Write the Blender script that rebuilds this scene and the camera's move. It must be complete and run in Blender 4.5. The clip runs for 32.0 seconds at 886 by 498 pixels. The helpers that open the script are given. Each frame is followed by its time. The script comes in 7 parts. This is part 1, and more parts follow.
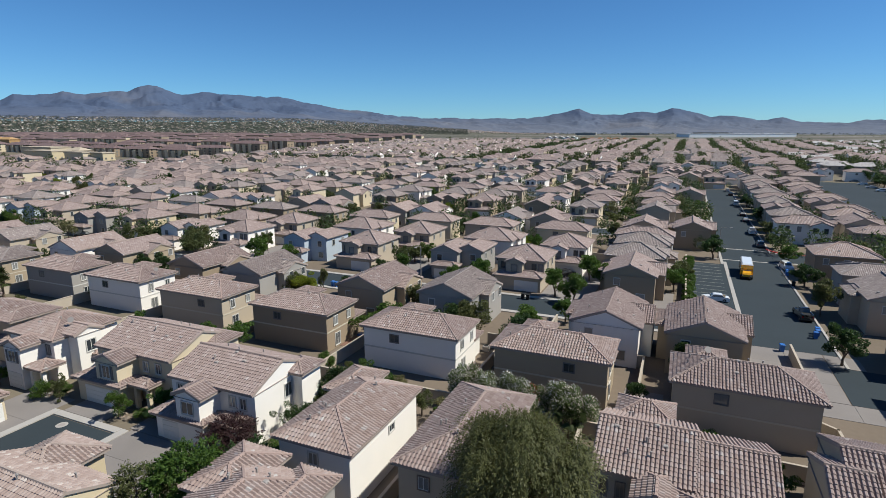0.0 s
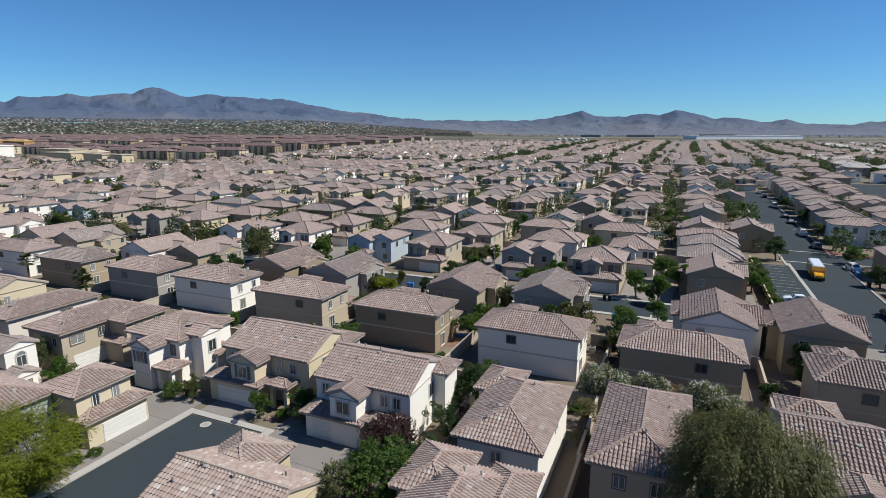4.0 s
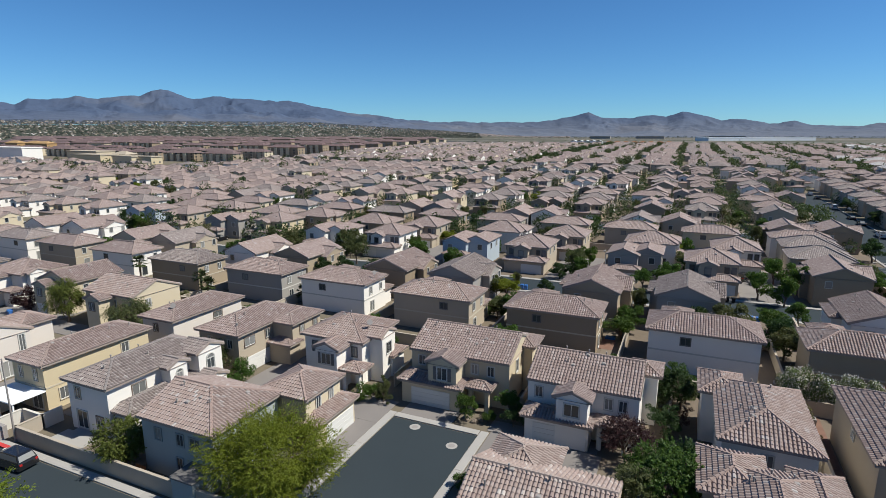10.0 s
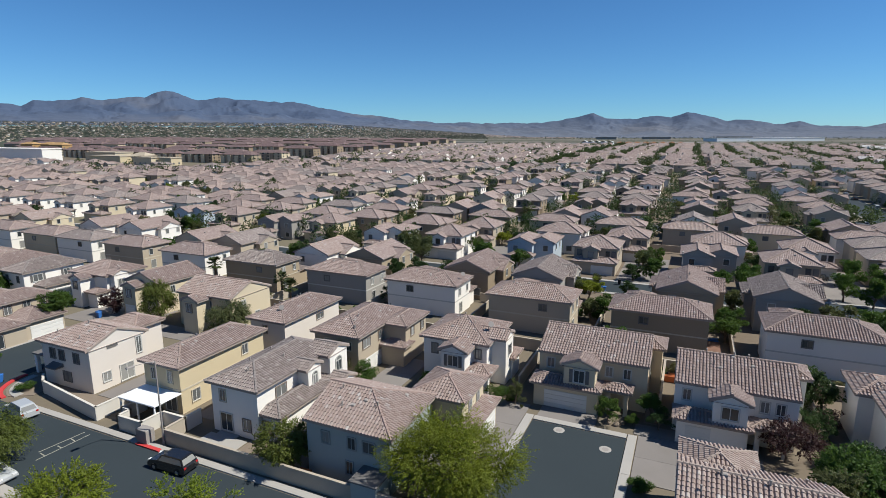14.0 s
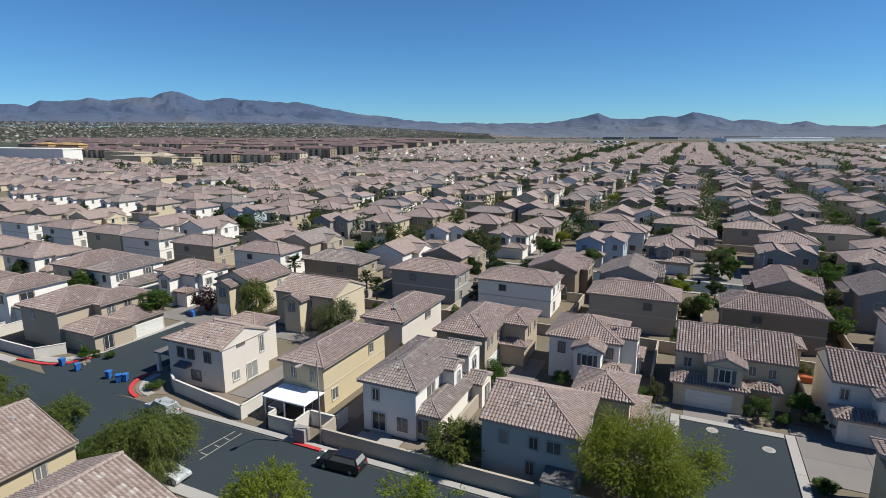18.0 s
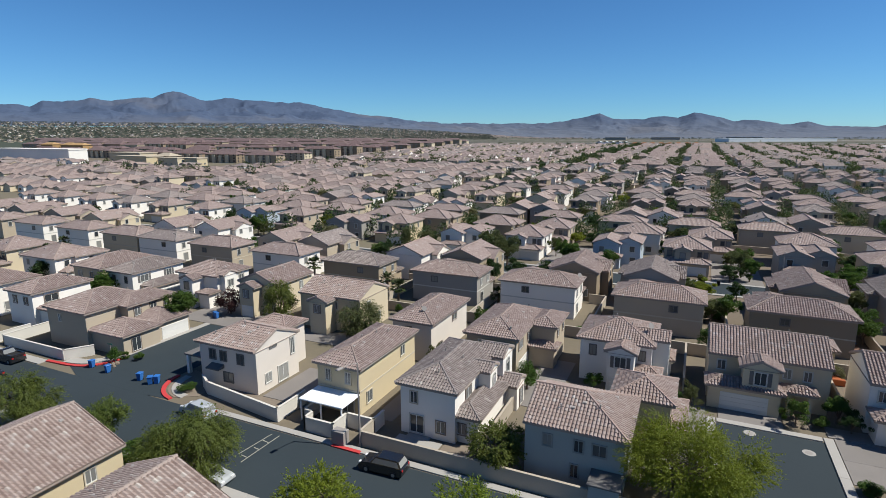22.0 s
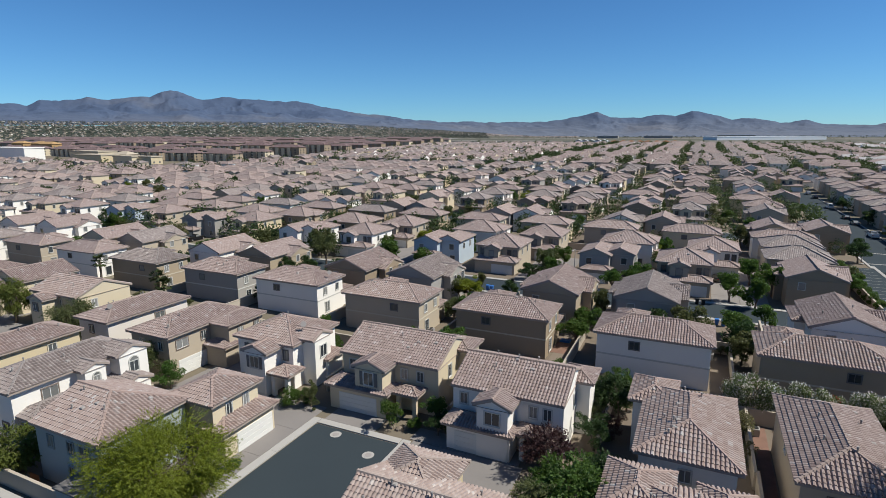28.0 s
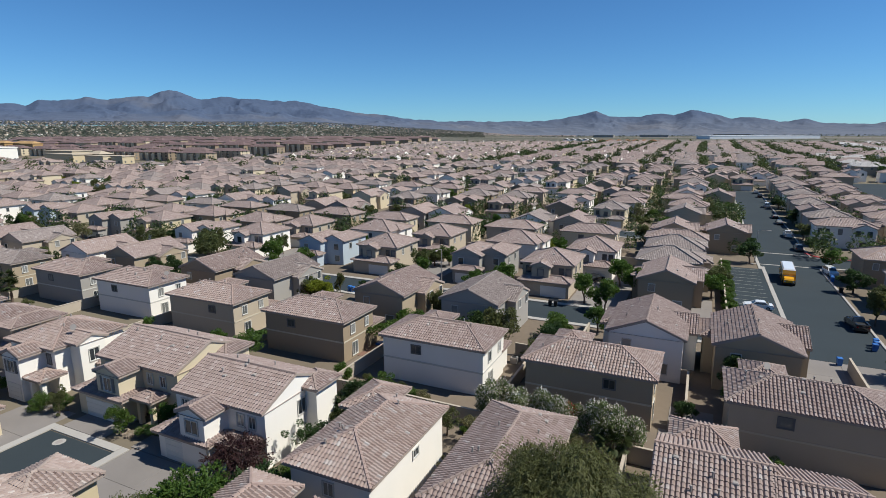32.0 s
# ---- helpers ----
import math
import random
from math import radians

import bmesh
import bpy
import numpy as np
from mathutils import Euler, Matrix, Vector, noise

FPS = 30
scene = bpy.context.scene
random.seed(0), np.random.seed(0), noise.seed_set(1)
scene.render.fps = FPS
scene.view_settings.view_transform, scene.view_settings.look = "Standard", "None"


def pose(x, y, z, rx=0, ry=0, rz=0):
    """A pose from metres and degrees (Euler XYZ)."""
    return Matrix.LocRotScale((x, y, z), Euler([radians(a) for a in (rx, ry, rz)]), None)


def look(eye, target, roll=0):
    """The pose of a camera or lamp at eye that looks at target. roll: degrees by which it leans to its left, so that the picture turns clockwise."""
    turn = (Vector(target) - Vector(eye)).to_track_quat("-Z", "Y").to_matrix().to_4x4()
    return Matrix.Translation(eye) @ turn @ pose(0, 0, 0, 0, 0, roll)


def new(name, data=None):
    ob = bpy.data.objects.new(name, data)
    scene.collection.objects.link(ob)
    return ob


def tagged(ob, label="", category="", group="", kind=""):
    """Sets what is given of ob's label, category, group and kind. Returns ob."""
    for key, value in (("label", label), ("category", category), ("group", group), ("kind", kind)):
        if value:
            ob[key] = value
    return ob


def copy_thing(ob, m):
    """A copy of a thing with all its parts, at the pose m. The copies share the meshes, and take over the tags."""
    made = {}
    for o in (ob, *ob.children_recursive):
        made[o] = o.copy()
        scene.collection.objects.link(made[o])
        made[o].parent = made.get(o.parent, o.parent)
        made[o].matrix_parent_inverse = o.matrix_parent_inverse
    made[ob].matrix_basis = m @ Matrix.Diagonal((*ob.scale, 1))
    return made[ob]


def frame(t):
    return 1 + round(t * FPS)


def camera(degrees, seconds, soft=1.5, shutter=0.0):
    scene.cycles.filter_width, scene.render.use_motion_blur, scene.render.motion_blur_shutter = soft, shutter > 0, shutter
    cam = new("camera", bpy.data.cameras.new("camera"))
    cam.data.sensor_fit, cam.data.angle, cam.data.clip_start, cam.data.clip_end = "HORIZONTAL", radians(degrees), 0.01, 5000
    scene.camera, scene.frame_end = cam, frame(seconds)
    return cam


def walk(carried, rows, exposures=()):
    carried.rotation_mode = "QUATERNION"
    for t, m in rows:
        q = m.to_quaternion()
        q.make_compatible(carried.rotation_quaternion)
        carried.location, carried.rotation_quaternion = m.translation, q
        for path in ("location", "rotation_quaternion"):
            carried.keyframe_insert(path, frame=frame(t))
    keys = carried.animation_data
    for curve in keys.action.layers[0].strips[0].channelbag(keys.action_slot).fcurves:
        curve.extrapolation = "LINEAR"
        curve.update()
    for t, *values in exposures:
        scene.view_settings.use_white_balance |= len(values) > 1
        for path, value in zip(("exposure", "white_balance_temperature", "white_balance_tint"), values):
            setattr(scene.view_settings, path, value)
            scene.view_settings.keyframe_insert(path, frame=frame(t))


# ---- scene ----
cam = camera(77.7, 32.0, soft=0.7)
METRES, EYE, TILT, LEAN, TURN = 152.0, 31.2, -12.2, 0.0, 23.5
ROWS = [
    (0.0, 0.0, 0.0, 0.0, 0.0, 0.0, -0.0),
    (0.5, -0.0124, -0.0008, -0.0002, 0.01, 0.04, -0.01),
    (1.0, -0.0248, -0.0014, -0.0003, 0.02, 0.07, -0.02),
    (1.5, -0.0373, -0.0018, -0.0005, 0.04, 0.09, -0.02),
    (2.0, -0.05, -0.0023, -0.0008, 0.04, 0.12, -0.03),
    (2.5, -0.0626, -0.0028, -0.001, 0.07, 0.15, -0.03),
    (3.0, -0.0752, -0.0029, -0.0009, 0.1, 0.16, -0.02),
    (3.5, -0.0877, -0.0029, -0.0007, 0.13, 0.18, -0.02),
    (5.5, -0.137, -0.0026, -0.0011, 0.21, 0.28, -0.02),
    (6.0, -0.1492, -0.0026, -0.0011, 0.26, 0.31, -0.01),
    (6.5, -0.1616, -0.0028, -0.0009, 0.27, 0.31, -0.01),
    (7.0, -0.1738, -0.0029, -0.001, 0.3, 0.34, -0.01),
    (7.5, -0.1861, -0.0027, -0.0011, 0.33, 0.33, -0.03),
    (8.0, -0.1983, -0.0028, -0.0009, 0.37, 0.35, -0.0),
    (8.5, -0.2105, -0.0027, -0.0009, 0.4, 0.38, -0.01),
    (9.0, -0.223, -0.0028, -0.0006, 0.43, 0.37, -0.02),
    (9.5, -0.2354, -0.0028, -0.0005, 0.46, 0.37, -0.04),
    (10.0, -0.2479, -0.0029, -0.0004, 0.5, 0.37, -0.05),
    (10.5, -0.2605, -0.0024, -0.0005, 0.52, 0.39, -0.06),
    (11.0, -0.2732, -0.0021, -0.0003, 0.54, 0.39, -0.03),
    (11.5, -0.2859, -0.0019, -0.0002, 0.6, 0.41, -0.05),
    (12.0, -0.2982, -0.0016, -0.0002, 0.62, 0.44, -0.05),
    (12.5, -0.3107, -0.0014, -0.0002, 0.66, 0.44, -0.04),
    (13.0, -0.3231, -0.0014, -0.0, 0.7, 0.45, -0.05),
    (13.5, -0.3359, -0.0013, 0.0001, 0.74, 0.44, -0.05),
    (14.0, -0.3485, -0.001, 0.0001, 0.76, 0.46, -0.05),
    (14.5, -0.3613, -0.0012, 0.0001, 0.8, 0.47, -0.06),
    (16.5, -0.4137, -0.0015, -0.0011, 0.94, 0.5, -0.07),
    (17.0, -0.4268, -0.001, -0.001, 0.97, 0.49, -0.06),
    (17.5, -0.44, -0.0, -0.0011, 1.02, 0.48, -0.07),
    (18.0, -0.4536, 0.0002, -0.0013, 1.05, 0.48, -0.08),
    (18.5, -0.4673, 0.0, -0.0013, 1.07, 0.48, -0.09),
    (19.0, -0.481, 0.0001, -0.0014, 1.1, 0.49, -0.1),
    (19.5, -0.4935, 0.0005, -0.0013, 1.12, 0.49, -0.08),
    (20.0, -0.5005, 0.001, -0.0008, 1.14, 0.5, -0.08),
    (20.5, -0.503, 0.0011, -0.0003, 1.18, 0.5, -0.09),
    (21.0, -0.501, 0.0006, 0.0, 1.2, 0.51, -0.11),
    (21.5, -0.4925, -0.0004, 0.0002, 1.19, 0.51, -0.13),
    (22.0, -0.4794, -0.0005, 0.0004, 1.14, 0.5, -0.12),
    (22.5, -0.4631, -0.0004, 0.0002, 1.14, 0.5, -0.12),
    (23.0, -0.4437, -0.0001, -0.0002, 1.13, 0.49, -0.14),
    (23.5, -0.4218, 0.0004, -0.0007, 1.13, 0.48, -0.13),
    (24.0, -0.3984, 0.0014, -0.001, 1.16, 0.47, -0.15),
    (24.5, -0.3736, 0.0026, -0.0014, 1.19, 0.46, -0.11),
    (25.0, -0.348, 0.0042, -0.0014, 1.23, 0.45, -0.09),
    (25.5, -0.3216, 0.006, -0.0015, 1.24, 0.44, -0.1),
    (27.5, -0.2149, 0.0146, -0.0009, 1.39, 0.38, -0.13),
    (28.0, -0.1889, 0.0166, -0.0008, 1.42, 0.38, -0.12),
    (28.5, -0.1632, 0.0188, -0.0007, 1.44, 0.38, -0.13),
    (29.0, -0.1382, 0.0211, -0.0007, 1.48, 0.38, -0.13),
    (29.5, -0.1135, 0.0234, -0.0006, 1.51, 0.36, -0.12),
    (30.0, -0.0898, 0.0259, -0.0005, 1.54, 0.35, -0.12),
    (30.5, -0.0675, 0.0285, -0.0003, 1.55, 0.33, -0.09),
    (31.0, -0.0463, 0.031, -0.0001, 1.57, 0.33, -0.1),
    (31.5, -0.026, 0.0332, 0.0001, 1.59, 0.32, -0.1),
    (32.0, -0.008, 0.0353, 0.0005, 1.64, 0.32, -0.1),
]
walk(cam, [(t, pose(0, 0, EYE, TILT, LEAN, TURN) @ pose(METRES * x, METRES * y, METRES * z, 90 + pitch, roll, yaw)) for t, x, y, z, yaw, pitch, roll in ROWS],
     [(0.0, 0.32, 6200, 5), (32.0, 0.32, 6200, 5)])

SUN_DIR = Vector((0.95, 0.29, 0.0)).normalized() * math.cos(radians(52)) + Vector((0, 0, math.sin(radians(52))))

# ---- world and sun ----
world = bpy.data.worlds.new("world")
scene.world = world
world.use_nodes = True
wn = world.node_tree.nodes
sky = wn.new("ShaderNodeTexSky")
sky.sky_type = "NISHITA"
sky.sun_disc = False
sky.sun_elevation = radians(52)
sky.sun_rotation = math.atan2(SUN_DIR.x, SUN_DIR.y)
sky.altitude = 1700
sky.air_density = 1.0
sky.dust_density = 0.0
sky.ozone_density = 3.0
wn["Background"].inputs[1].default_value = 0.0625
air = wn.new("ShaderNodeMix")
air.data_type, air.blend_type = "RGBA", "MULTIPLY"
air.inputs[0].default_value = 1.0
air.inputs[7].default_value = (0.61, 0.985, 1.32, 1.0)
world.node_tree.links.new(sky.outputs[0], air.inputs[6])
world.node_tree.links.new(air.outputs[2], wn["Background"].inputs[0])
sun = new("sun", bpy.data.lights.new("sun", "SUN"))
sun.data.energy = 5.0
sun.data.angle = radians(0.5)
sun.data.color = (1.0, 0.935, 0.84)
sun.matrix_world = look(SUN_DIR * 100, (0, 0, 0))


# ---- materials ----
class Nodes:
    """A short hand for node trees."""

    def __init__(self, name, rough=0.85, spec=0.25):
        self.m = bpy.data.materials.new(name)
        self.m.use_nodes = True
        self.t = self.m.node_tree
        self.b = self.t.nodes["Principled BSDF"]
        self.b.inputs["Roughness"].default_value = rough
        self.b.inputs["Specular IOR Level"].default_value = spec

    def n(self, kind, **values):
        node = self.t.nodes.new("ShaderNode" + kind)
        for key, value in values.items():
            if key == "op":
                node.operation = value
            elif key == "dims":
                node.noise_dimensions = value
            elif key.startswith("i_"):
                node.inputs[key[2:].replace("_", " ")].default_value = value
        return node

    def l(self, a, b):
        self.t.links.new(a, b)

    def math(self, op, a, b=0.5):
        node = self.n("Math", op=op)
        for k, v in ((0, a), (1, b)):
            if isinstance(v, (int, float)):
                node.inputs[k].default_value = v
            else:
                self.l(v, node.inputs[k])
        return node.outputs[0]

    def mix(self, f, a, b, kind="MIX"):
        node = self.t.nodes.new("ShaderNodeMix")
        node.data_type, node.blend_type = "RGBA", kind
        for k, v in ((0, f), (6, a), (7, b)):
            if isinstance(v, (int, float)):
                node.inputs[k].default_value = v
            elif isinstance(v, tuple):
                node.inputs[k].default_value = (*v, 1)
            else:
                self.l(v, node.inputs[k])
        return node.outputs[2]

    def noise(self, coords, scale, detail=3.0):
        node = self.n("TexNoise", i_Scale=scale, i_Detail=detail)
        self.l(coords, node.inputs["Vector"])
        return node.outputs["Fac"]

    def ramp(self, f, stops):
        node = self.n("ValToRGB")
        e = node.color_ramp.elements
        while len(e) < len(stops):
            e.new(0.5)
        for k, (at, c) in enumerate(stops):
            e[k].position, e[k].color = at, (*c, 1)
        self.l(f, node.inputs[0])
        return node.outputs[0]

    def bump(self, h, strength, distance):
        node = self.n("Bump", i_Strength=strength, i_Distance=distance)
        self.l(h, node.inputs["Height"])
        self.l(node.outputs[0], self.b.inputs["Normal"])

    def colour(self, c):
        self.l(c, self.b.inputs["Base Color"])
        return self.m


def shade(c, k):
    return tuple(min(1, x * k) for x in c)


def plain(name, c, rough=0.85, vary=0.15, big=0.3, small=8.0, bump=0.0, spec=0.25, own=0.12, metal=0.0):
    """A surface of one colour with stains, grain and a tint of its own per object."""
    k = Nodes(name, rough, spec)
    k.b.inputs["Metallic"].default_value = metal
    pos = k.n("NewGeometry").outputs["Position"]
    stain, grain = k.noise(pos, big, 5), k.noise(pos, small, 3)
    col = k.mix(stain, shade(c, 1 - vary), shade(c, 1 + vary))
    col = k.mix(k.math("MULTIPLY", grain, 0.55), col, shade(c, 1 - 1.1 * vary))
    rnd = k.n("ObjectInfo").outputs["Random"]
    col = k.mix(k.math("MULTIPLY", rnd, own), col, shade(c, 0.45))
    if bump:
        k.bump(grain, 0.5, bump)
    return k.colour(col)


def tile_material(name, stops, relief):
    """Clay roof tiles: each tile has its own tone; relief adds the barrels where the mesh is flat."""
    k = Nodes(name, 0.8, 0.2)
    uv = k.n("UVMap").outputs[0]
    sep = k.n("SeparateXYZ")
    k.l(uv, sep.inputs[0])
    u, v = k.math("DIVIDE", sep.outputs[0], 0.33), k.math("DIVIDE", sep.outputs[1], 0.42)
    cell = k.n("CombineXYZ")
    k.l(k.math("FLOOR", u), cell.inputs[0])
    k.l(k.math("FLOOR", v), cell.inputs[1])
    rnd = k.n("ObjectInfo").outputs["Random"]
    k.l(k.math("MULTIPLY", rnd, 91.7), cell.inputs[2])
    white = k.n("TexWhiteNoise", dims="3D")
    k.l(cell.outputs[0], white.inputs["Vector"])
    pos = k.n("NewGeometry").outputs["Position"]
    tone = k.ramp(white.outputs["Value"], stops)
    worn = k.noise(pos, 0.45, 5)
    tone = k.mix(k.math("MULTIPLY", worn, 0.4), tone, shade(stops[2][1], 0.8))
    tone = k.mix(k.math("MULTIPLY", rnd, 0.25), tone, (0.235, 0.182, 0.165))
    fu, fv = k.math("FRACT", u), k.math("FRACT", v)
    if relief:
        barrel = k.math("SINE", k.math("MULTIPLY", fu, math.pi))
        step = k.math("MULTIPLY", k.math("SUBTRACT", 1.0, fv), 0.5)
        k.bump(k.math("ADD", barrel, step), 0.9, 0.07)
    else:
        k.bump(k.noise(pos, 30.0, 2), 0.3, 0.01)
    return k.colour(tone)


TONES_A = [(0.0, (0.210, 0.153, 0.139)), (0.35, (0.253, 0.193, 0.177)), (0.7, (0.282, 0.220, 0.204)), (0.95, (0.306, 0.247, 0.232)), (0.997, (0.401, 0.361, 0.345))]
TONES_B = [(0.0, (0.247, 0.165, 0.138)), (0.35, (0.299, 0.208, 0.175)), (0.7, (0.328, 0.235, 0.201)), (0.95, (0.351, 0.265, 0.233)), (0.997, (0.427, 0.370, 0.339))]
TONES_C = [(0.0, (0.17, 0.14, 0.132)), (0.35, (0.215, 0.18, 0.17)), (0.7, (0.245, 0.208, 0.198)), (0.95, (0.27, 0.235, 0.222)), (0.997, (0.38, 0.35, 0.33))]
TONES_D = [(0.0, (0.36, 0.335, 0.32)), (0.35, (0.42, 0.395, 0.38)), (0.7, (0.46, 0.435, 0.42)), (0.95, (0.5, 0.475, 0.46)), (0.997, (0.55, 0.53, 0.51))]
TONES_A, TONES_B, TONES_C = ([(q, (r * x, g * y, v * z)) for q, (r, g, v) in t] for t, x, y, z in ((TONES_A, 1.05, 1.035, 1.01), (TONES_B, 1.0, 1.08, 1.12), (TONES_C, 1.08, 1.06, 1.03)))
TONES_E = [(q, (r * 0.56, g * 0.49, v * 0.52)) for q, (r, g, v) in TONES_A]
TONES_F = [(q, (r * 1.22, g * 1.24, v * 1.2)) for q, (r, g, v) in TONES_A]
TILE = {k: (tile_material("roof_tile_" + k, s, False), tile_material("roof_tile_flat_" + k, s, True)) for k, s in (("a", TONES_A), ("b", TONES_B), ("c", TONES_C), ("d", TONES_D), ("e", TONES_E), ("f", TONES_F))}
CAP = {"a": plain("ridge_tile_a", (0.3, 0.23, 0.2), 0.8, 0.3, 1.5, 3.0), "b": plain("ridge_tile_b", (0.34, 0.25, 0.215), 0.8, 0.3, 1.5, 3.0), "f": plain("ridge_tile_f", (0.36, 0.285, 0.245), 0.8, 0.3, 1.5, 3.0), "c": plain("ridge_tile_c", (0.25, 0.215, 0.2), 0.8, 0.3, 1.5, 3.0)}
WALL = {k: plain("stucco_" + k, c, 0.9, 0.07, 0.35, 25.0, 0.004, 0.15, 0.1) for k, c in (
    ("white", (0.78, 0.735, 0.675)), ("cream", (0.575, 0.485, 0.345)), ("tan", (0.36, 0.29, 0.205)), ("beige", (0.425, 0.355, 0.27)), ("grey", (0.32, 0.297, 0.27)),
    ("ivory", (0.64, 0.575, 0.51)), ("sage", (0.35, 0.375, 0.36)), ("blue", (0.4, 0.45, 0.5)), ("yellow", (0.55, 0.455, 0.3)), ("brown", (0.29, 0.226, 0.158)))}
TRIM = {k: plain("trim_" + k, c, 0.85, 0.06, 0.5, 20.0) for k, c in (("white", (0.52, 0.5, 0.46)), ("cream", (0.5, 0.44, 0.34)), ("brown", (0.2, 0.155, 0.125)), ("dark", (0.15, 0.14, 0.135)), ("soft", (0.27, 0.285, 0.275)))}
FASCIA = plain("painted_fascia", (0.33, 0.27, 0.23), 0.8, 0.1)
GARAGE = plain("garage_door_paint", (0.66, 0.64, 0.6), 0.6, 0.06)
FRAME = plain("window_frame_paint", (0.68, 0.67, 0.64), 0.5, 0.05)
METAL = plain("dull_metal", (0.3, 0.27, 0.25), 0.7, 0.15)
ASPHALT = plain("asphalt", (0.034, 0.044, 0.051), 0.9, 0.22, 0.09, 14.0, 0.006, 0.2, 0.0)
CONCRETE = plain("concrete", (0.225, 0.202, 0.188), 0.9, 0.22, 0.22, 9.0, 0.003, 0.2, 0.15)
KERB = plain("kerb_concrete", (0.37, 0.345, 0.32), 0.9, 0.14, 0.4, 9.0, 0.003, 0.2, 0.1)
BLOCK = plain("block_wall", (0.42, 0.36, 0.29), 0.92, 0.14, 0.5, 10.0, 0.004, 0.15, 0.15)
BLOCK_PALE = plain("pale_block_wall", (0.6, 0.56, 0.5), 0.92, 0.1, 0.5, 10.0, 0.004, 0.15, 0.1)
GRAVEL = plain("gravel_yard", (0.23, 0.185, 0.145), 0.95, 0.28, 0.35, 12.0, 0.02, 0.1, 0.3)
BARK = plain("bark", (0.14, 0.105, 0.08), 0.95, 0.3, 2.0, 12.0, 0.02)
RED = plain("red_kerb_paint", (0.5, 0.05, 0.05), 0.7, 0.15)
LINE = plain("road_paint", (0.31, 0.3, 0.25), 0.8, 0.25, 0.8, 6.0)
BIN_BLUE = plain("blue_plastic", (0.035, 0.14, 0.42), 0.45, 0.12, spec=0.4)
BLACK = plain("black_rubber", (0.02, 0.02, 0.02), 0.8, 0.1)
WHITE_SHEET = plain("white_sheet_metal", (0.82, 0.82, 0.82), 0.5, 0.05)
BRICK_RED = plain("red_gravel", (0.2, 0.115, 0.085), 0.95, 0.3, 1.0, 10.0)
WOOD = plain("stained_wood", (0.25, 0.12, 0.06), 0.8, 0.25, 1.0, 12.0)


def glass_material():
    k = Nodes("window_glass", 0.07, 0.6)
    rnd = k.n("ObjectInfo").outputs["Random"]
    return k.colour(k.ramp(rnd, [(0.0, (0.025, 0.03, 0.036)), (0.35, (0.06, 0.066, 0.07)), (0.6, (0.15, 0.15, 0.145)), (1.0, (0.27, 0.265, 0.25))]))


GLASS = glass_material()


def ground_material():
    """Desert soil and gravel, patched with dry scrub far out."""
    k = Nodes("desert_ground", 0.95, 0.1)
    pos = k.n("NewGeometry").outputs["Position"]
    a, b, c = k.noise(pos, 0.06, 6), k.noise(pos, 1.4, 5), k.noise(pos, 0.0035, 5)
    col = k.mix(a, (0.09, 0.07, 0.054), (0.2, 0.158, 0.12))
    col = k.mix(k.math("MULTIPLY", b, 0.5), col, (0.21, 0.17, 0.13))
    scrub = k.ramp(c, [(0.42, (0, 0, 0)), (0.62, (1, 1, 1))])
    col = k.mix(k.math("MULTIPLY", scrub, 0.55), col, (0.15, 0.145, 0.095))
    span = k.n("VectorMath", op="LENGTH")
    k.l(pos, span.inputs[0])
    plain_far = k.ramp(k.math("DIVIDE", span.outputs["Value"], 5000.0), [(0.2, (0, 0, 0)), (0.27, (1, 1, 1))])
    open_land = k.mix(k.ramp(c, [(0.4, (0, 0, 0)), (0.6, (1, 1, 1))]), (0.14, 0.125, 0.1), (0.085, 0.085, 0.062))
    place = k.n("SeparateXYZ")
    k.l(pos, place.inputs[0])
    lean = k.math("DIVIDE", k.math("ADD", place.outputs[0], k.math("MULTIPLY", place.outputs[1], 0.42)), -1200.0)
    open_land = k.mix(k.ramp(lean, [(0.0, (0, 0, 0)), (0.6, (1, 1, 1))]), open_land, (0.062, 0.07, 0.052))
    col = k.mix(plain_far, col, open_land)
    k.bump(b, 0.4, 0.05)
    return k.colour(col)


def leaf_material(name, c, spread=0.34, gloss=0.55):
    k = Nodes(name, gloss, 0.3)
    geo = k.n("NewGeometry")
    rnd = geo.outputs["Random Per Island"]
    col = k.mix(rnd, shade(c, 1 - spread), shade(c, 1 + spread))
    tint = k.n("ObjectInfo").outputs["Random"]
    col = k.mix(k.math("MULTIPLY", tint, 0.35), col, (c[0] * 1.2, c[1] * 0.85, c[2] * 0.8))
    k.b.inputs["Transmission Weight"].default_value = 0.0
    mix = k.n("MixShader")
    mix.inputs[0].default_value = 0.5
    trans = k.n("BsdfTranslucent")
    k.l(col, trans.inputs[0])
    k.l(k.b.outputs[0], mix.inputs[1])
    k.l(trans.outputs[0], mix.inputs[2])
    k.l(mix.outputs[0], k.t.nodes["Material Output"].inputs[0])
    return k.colour(col)


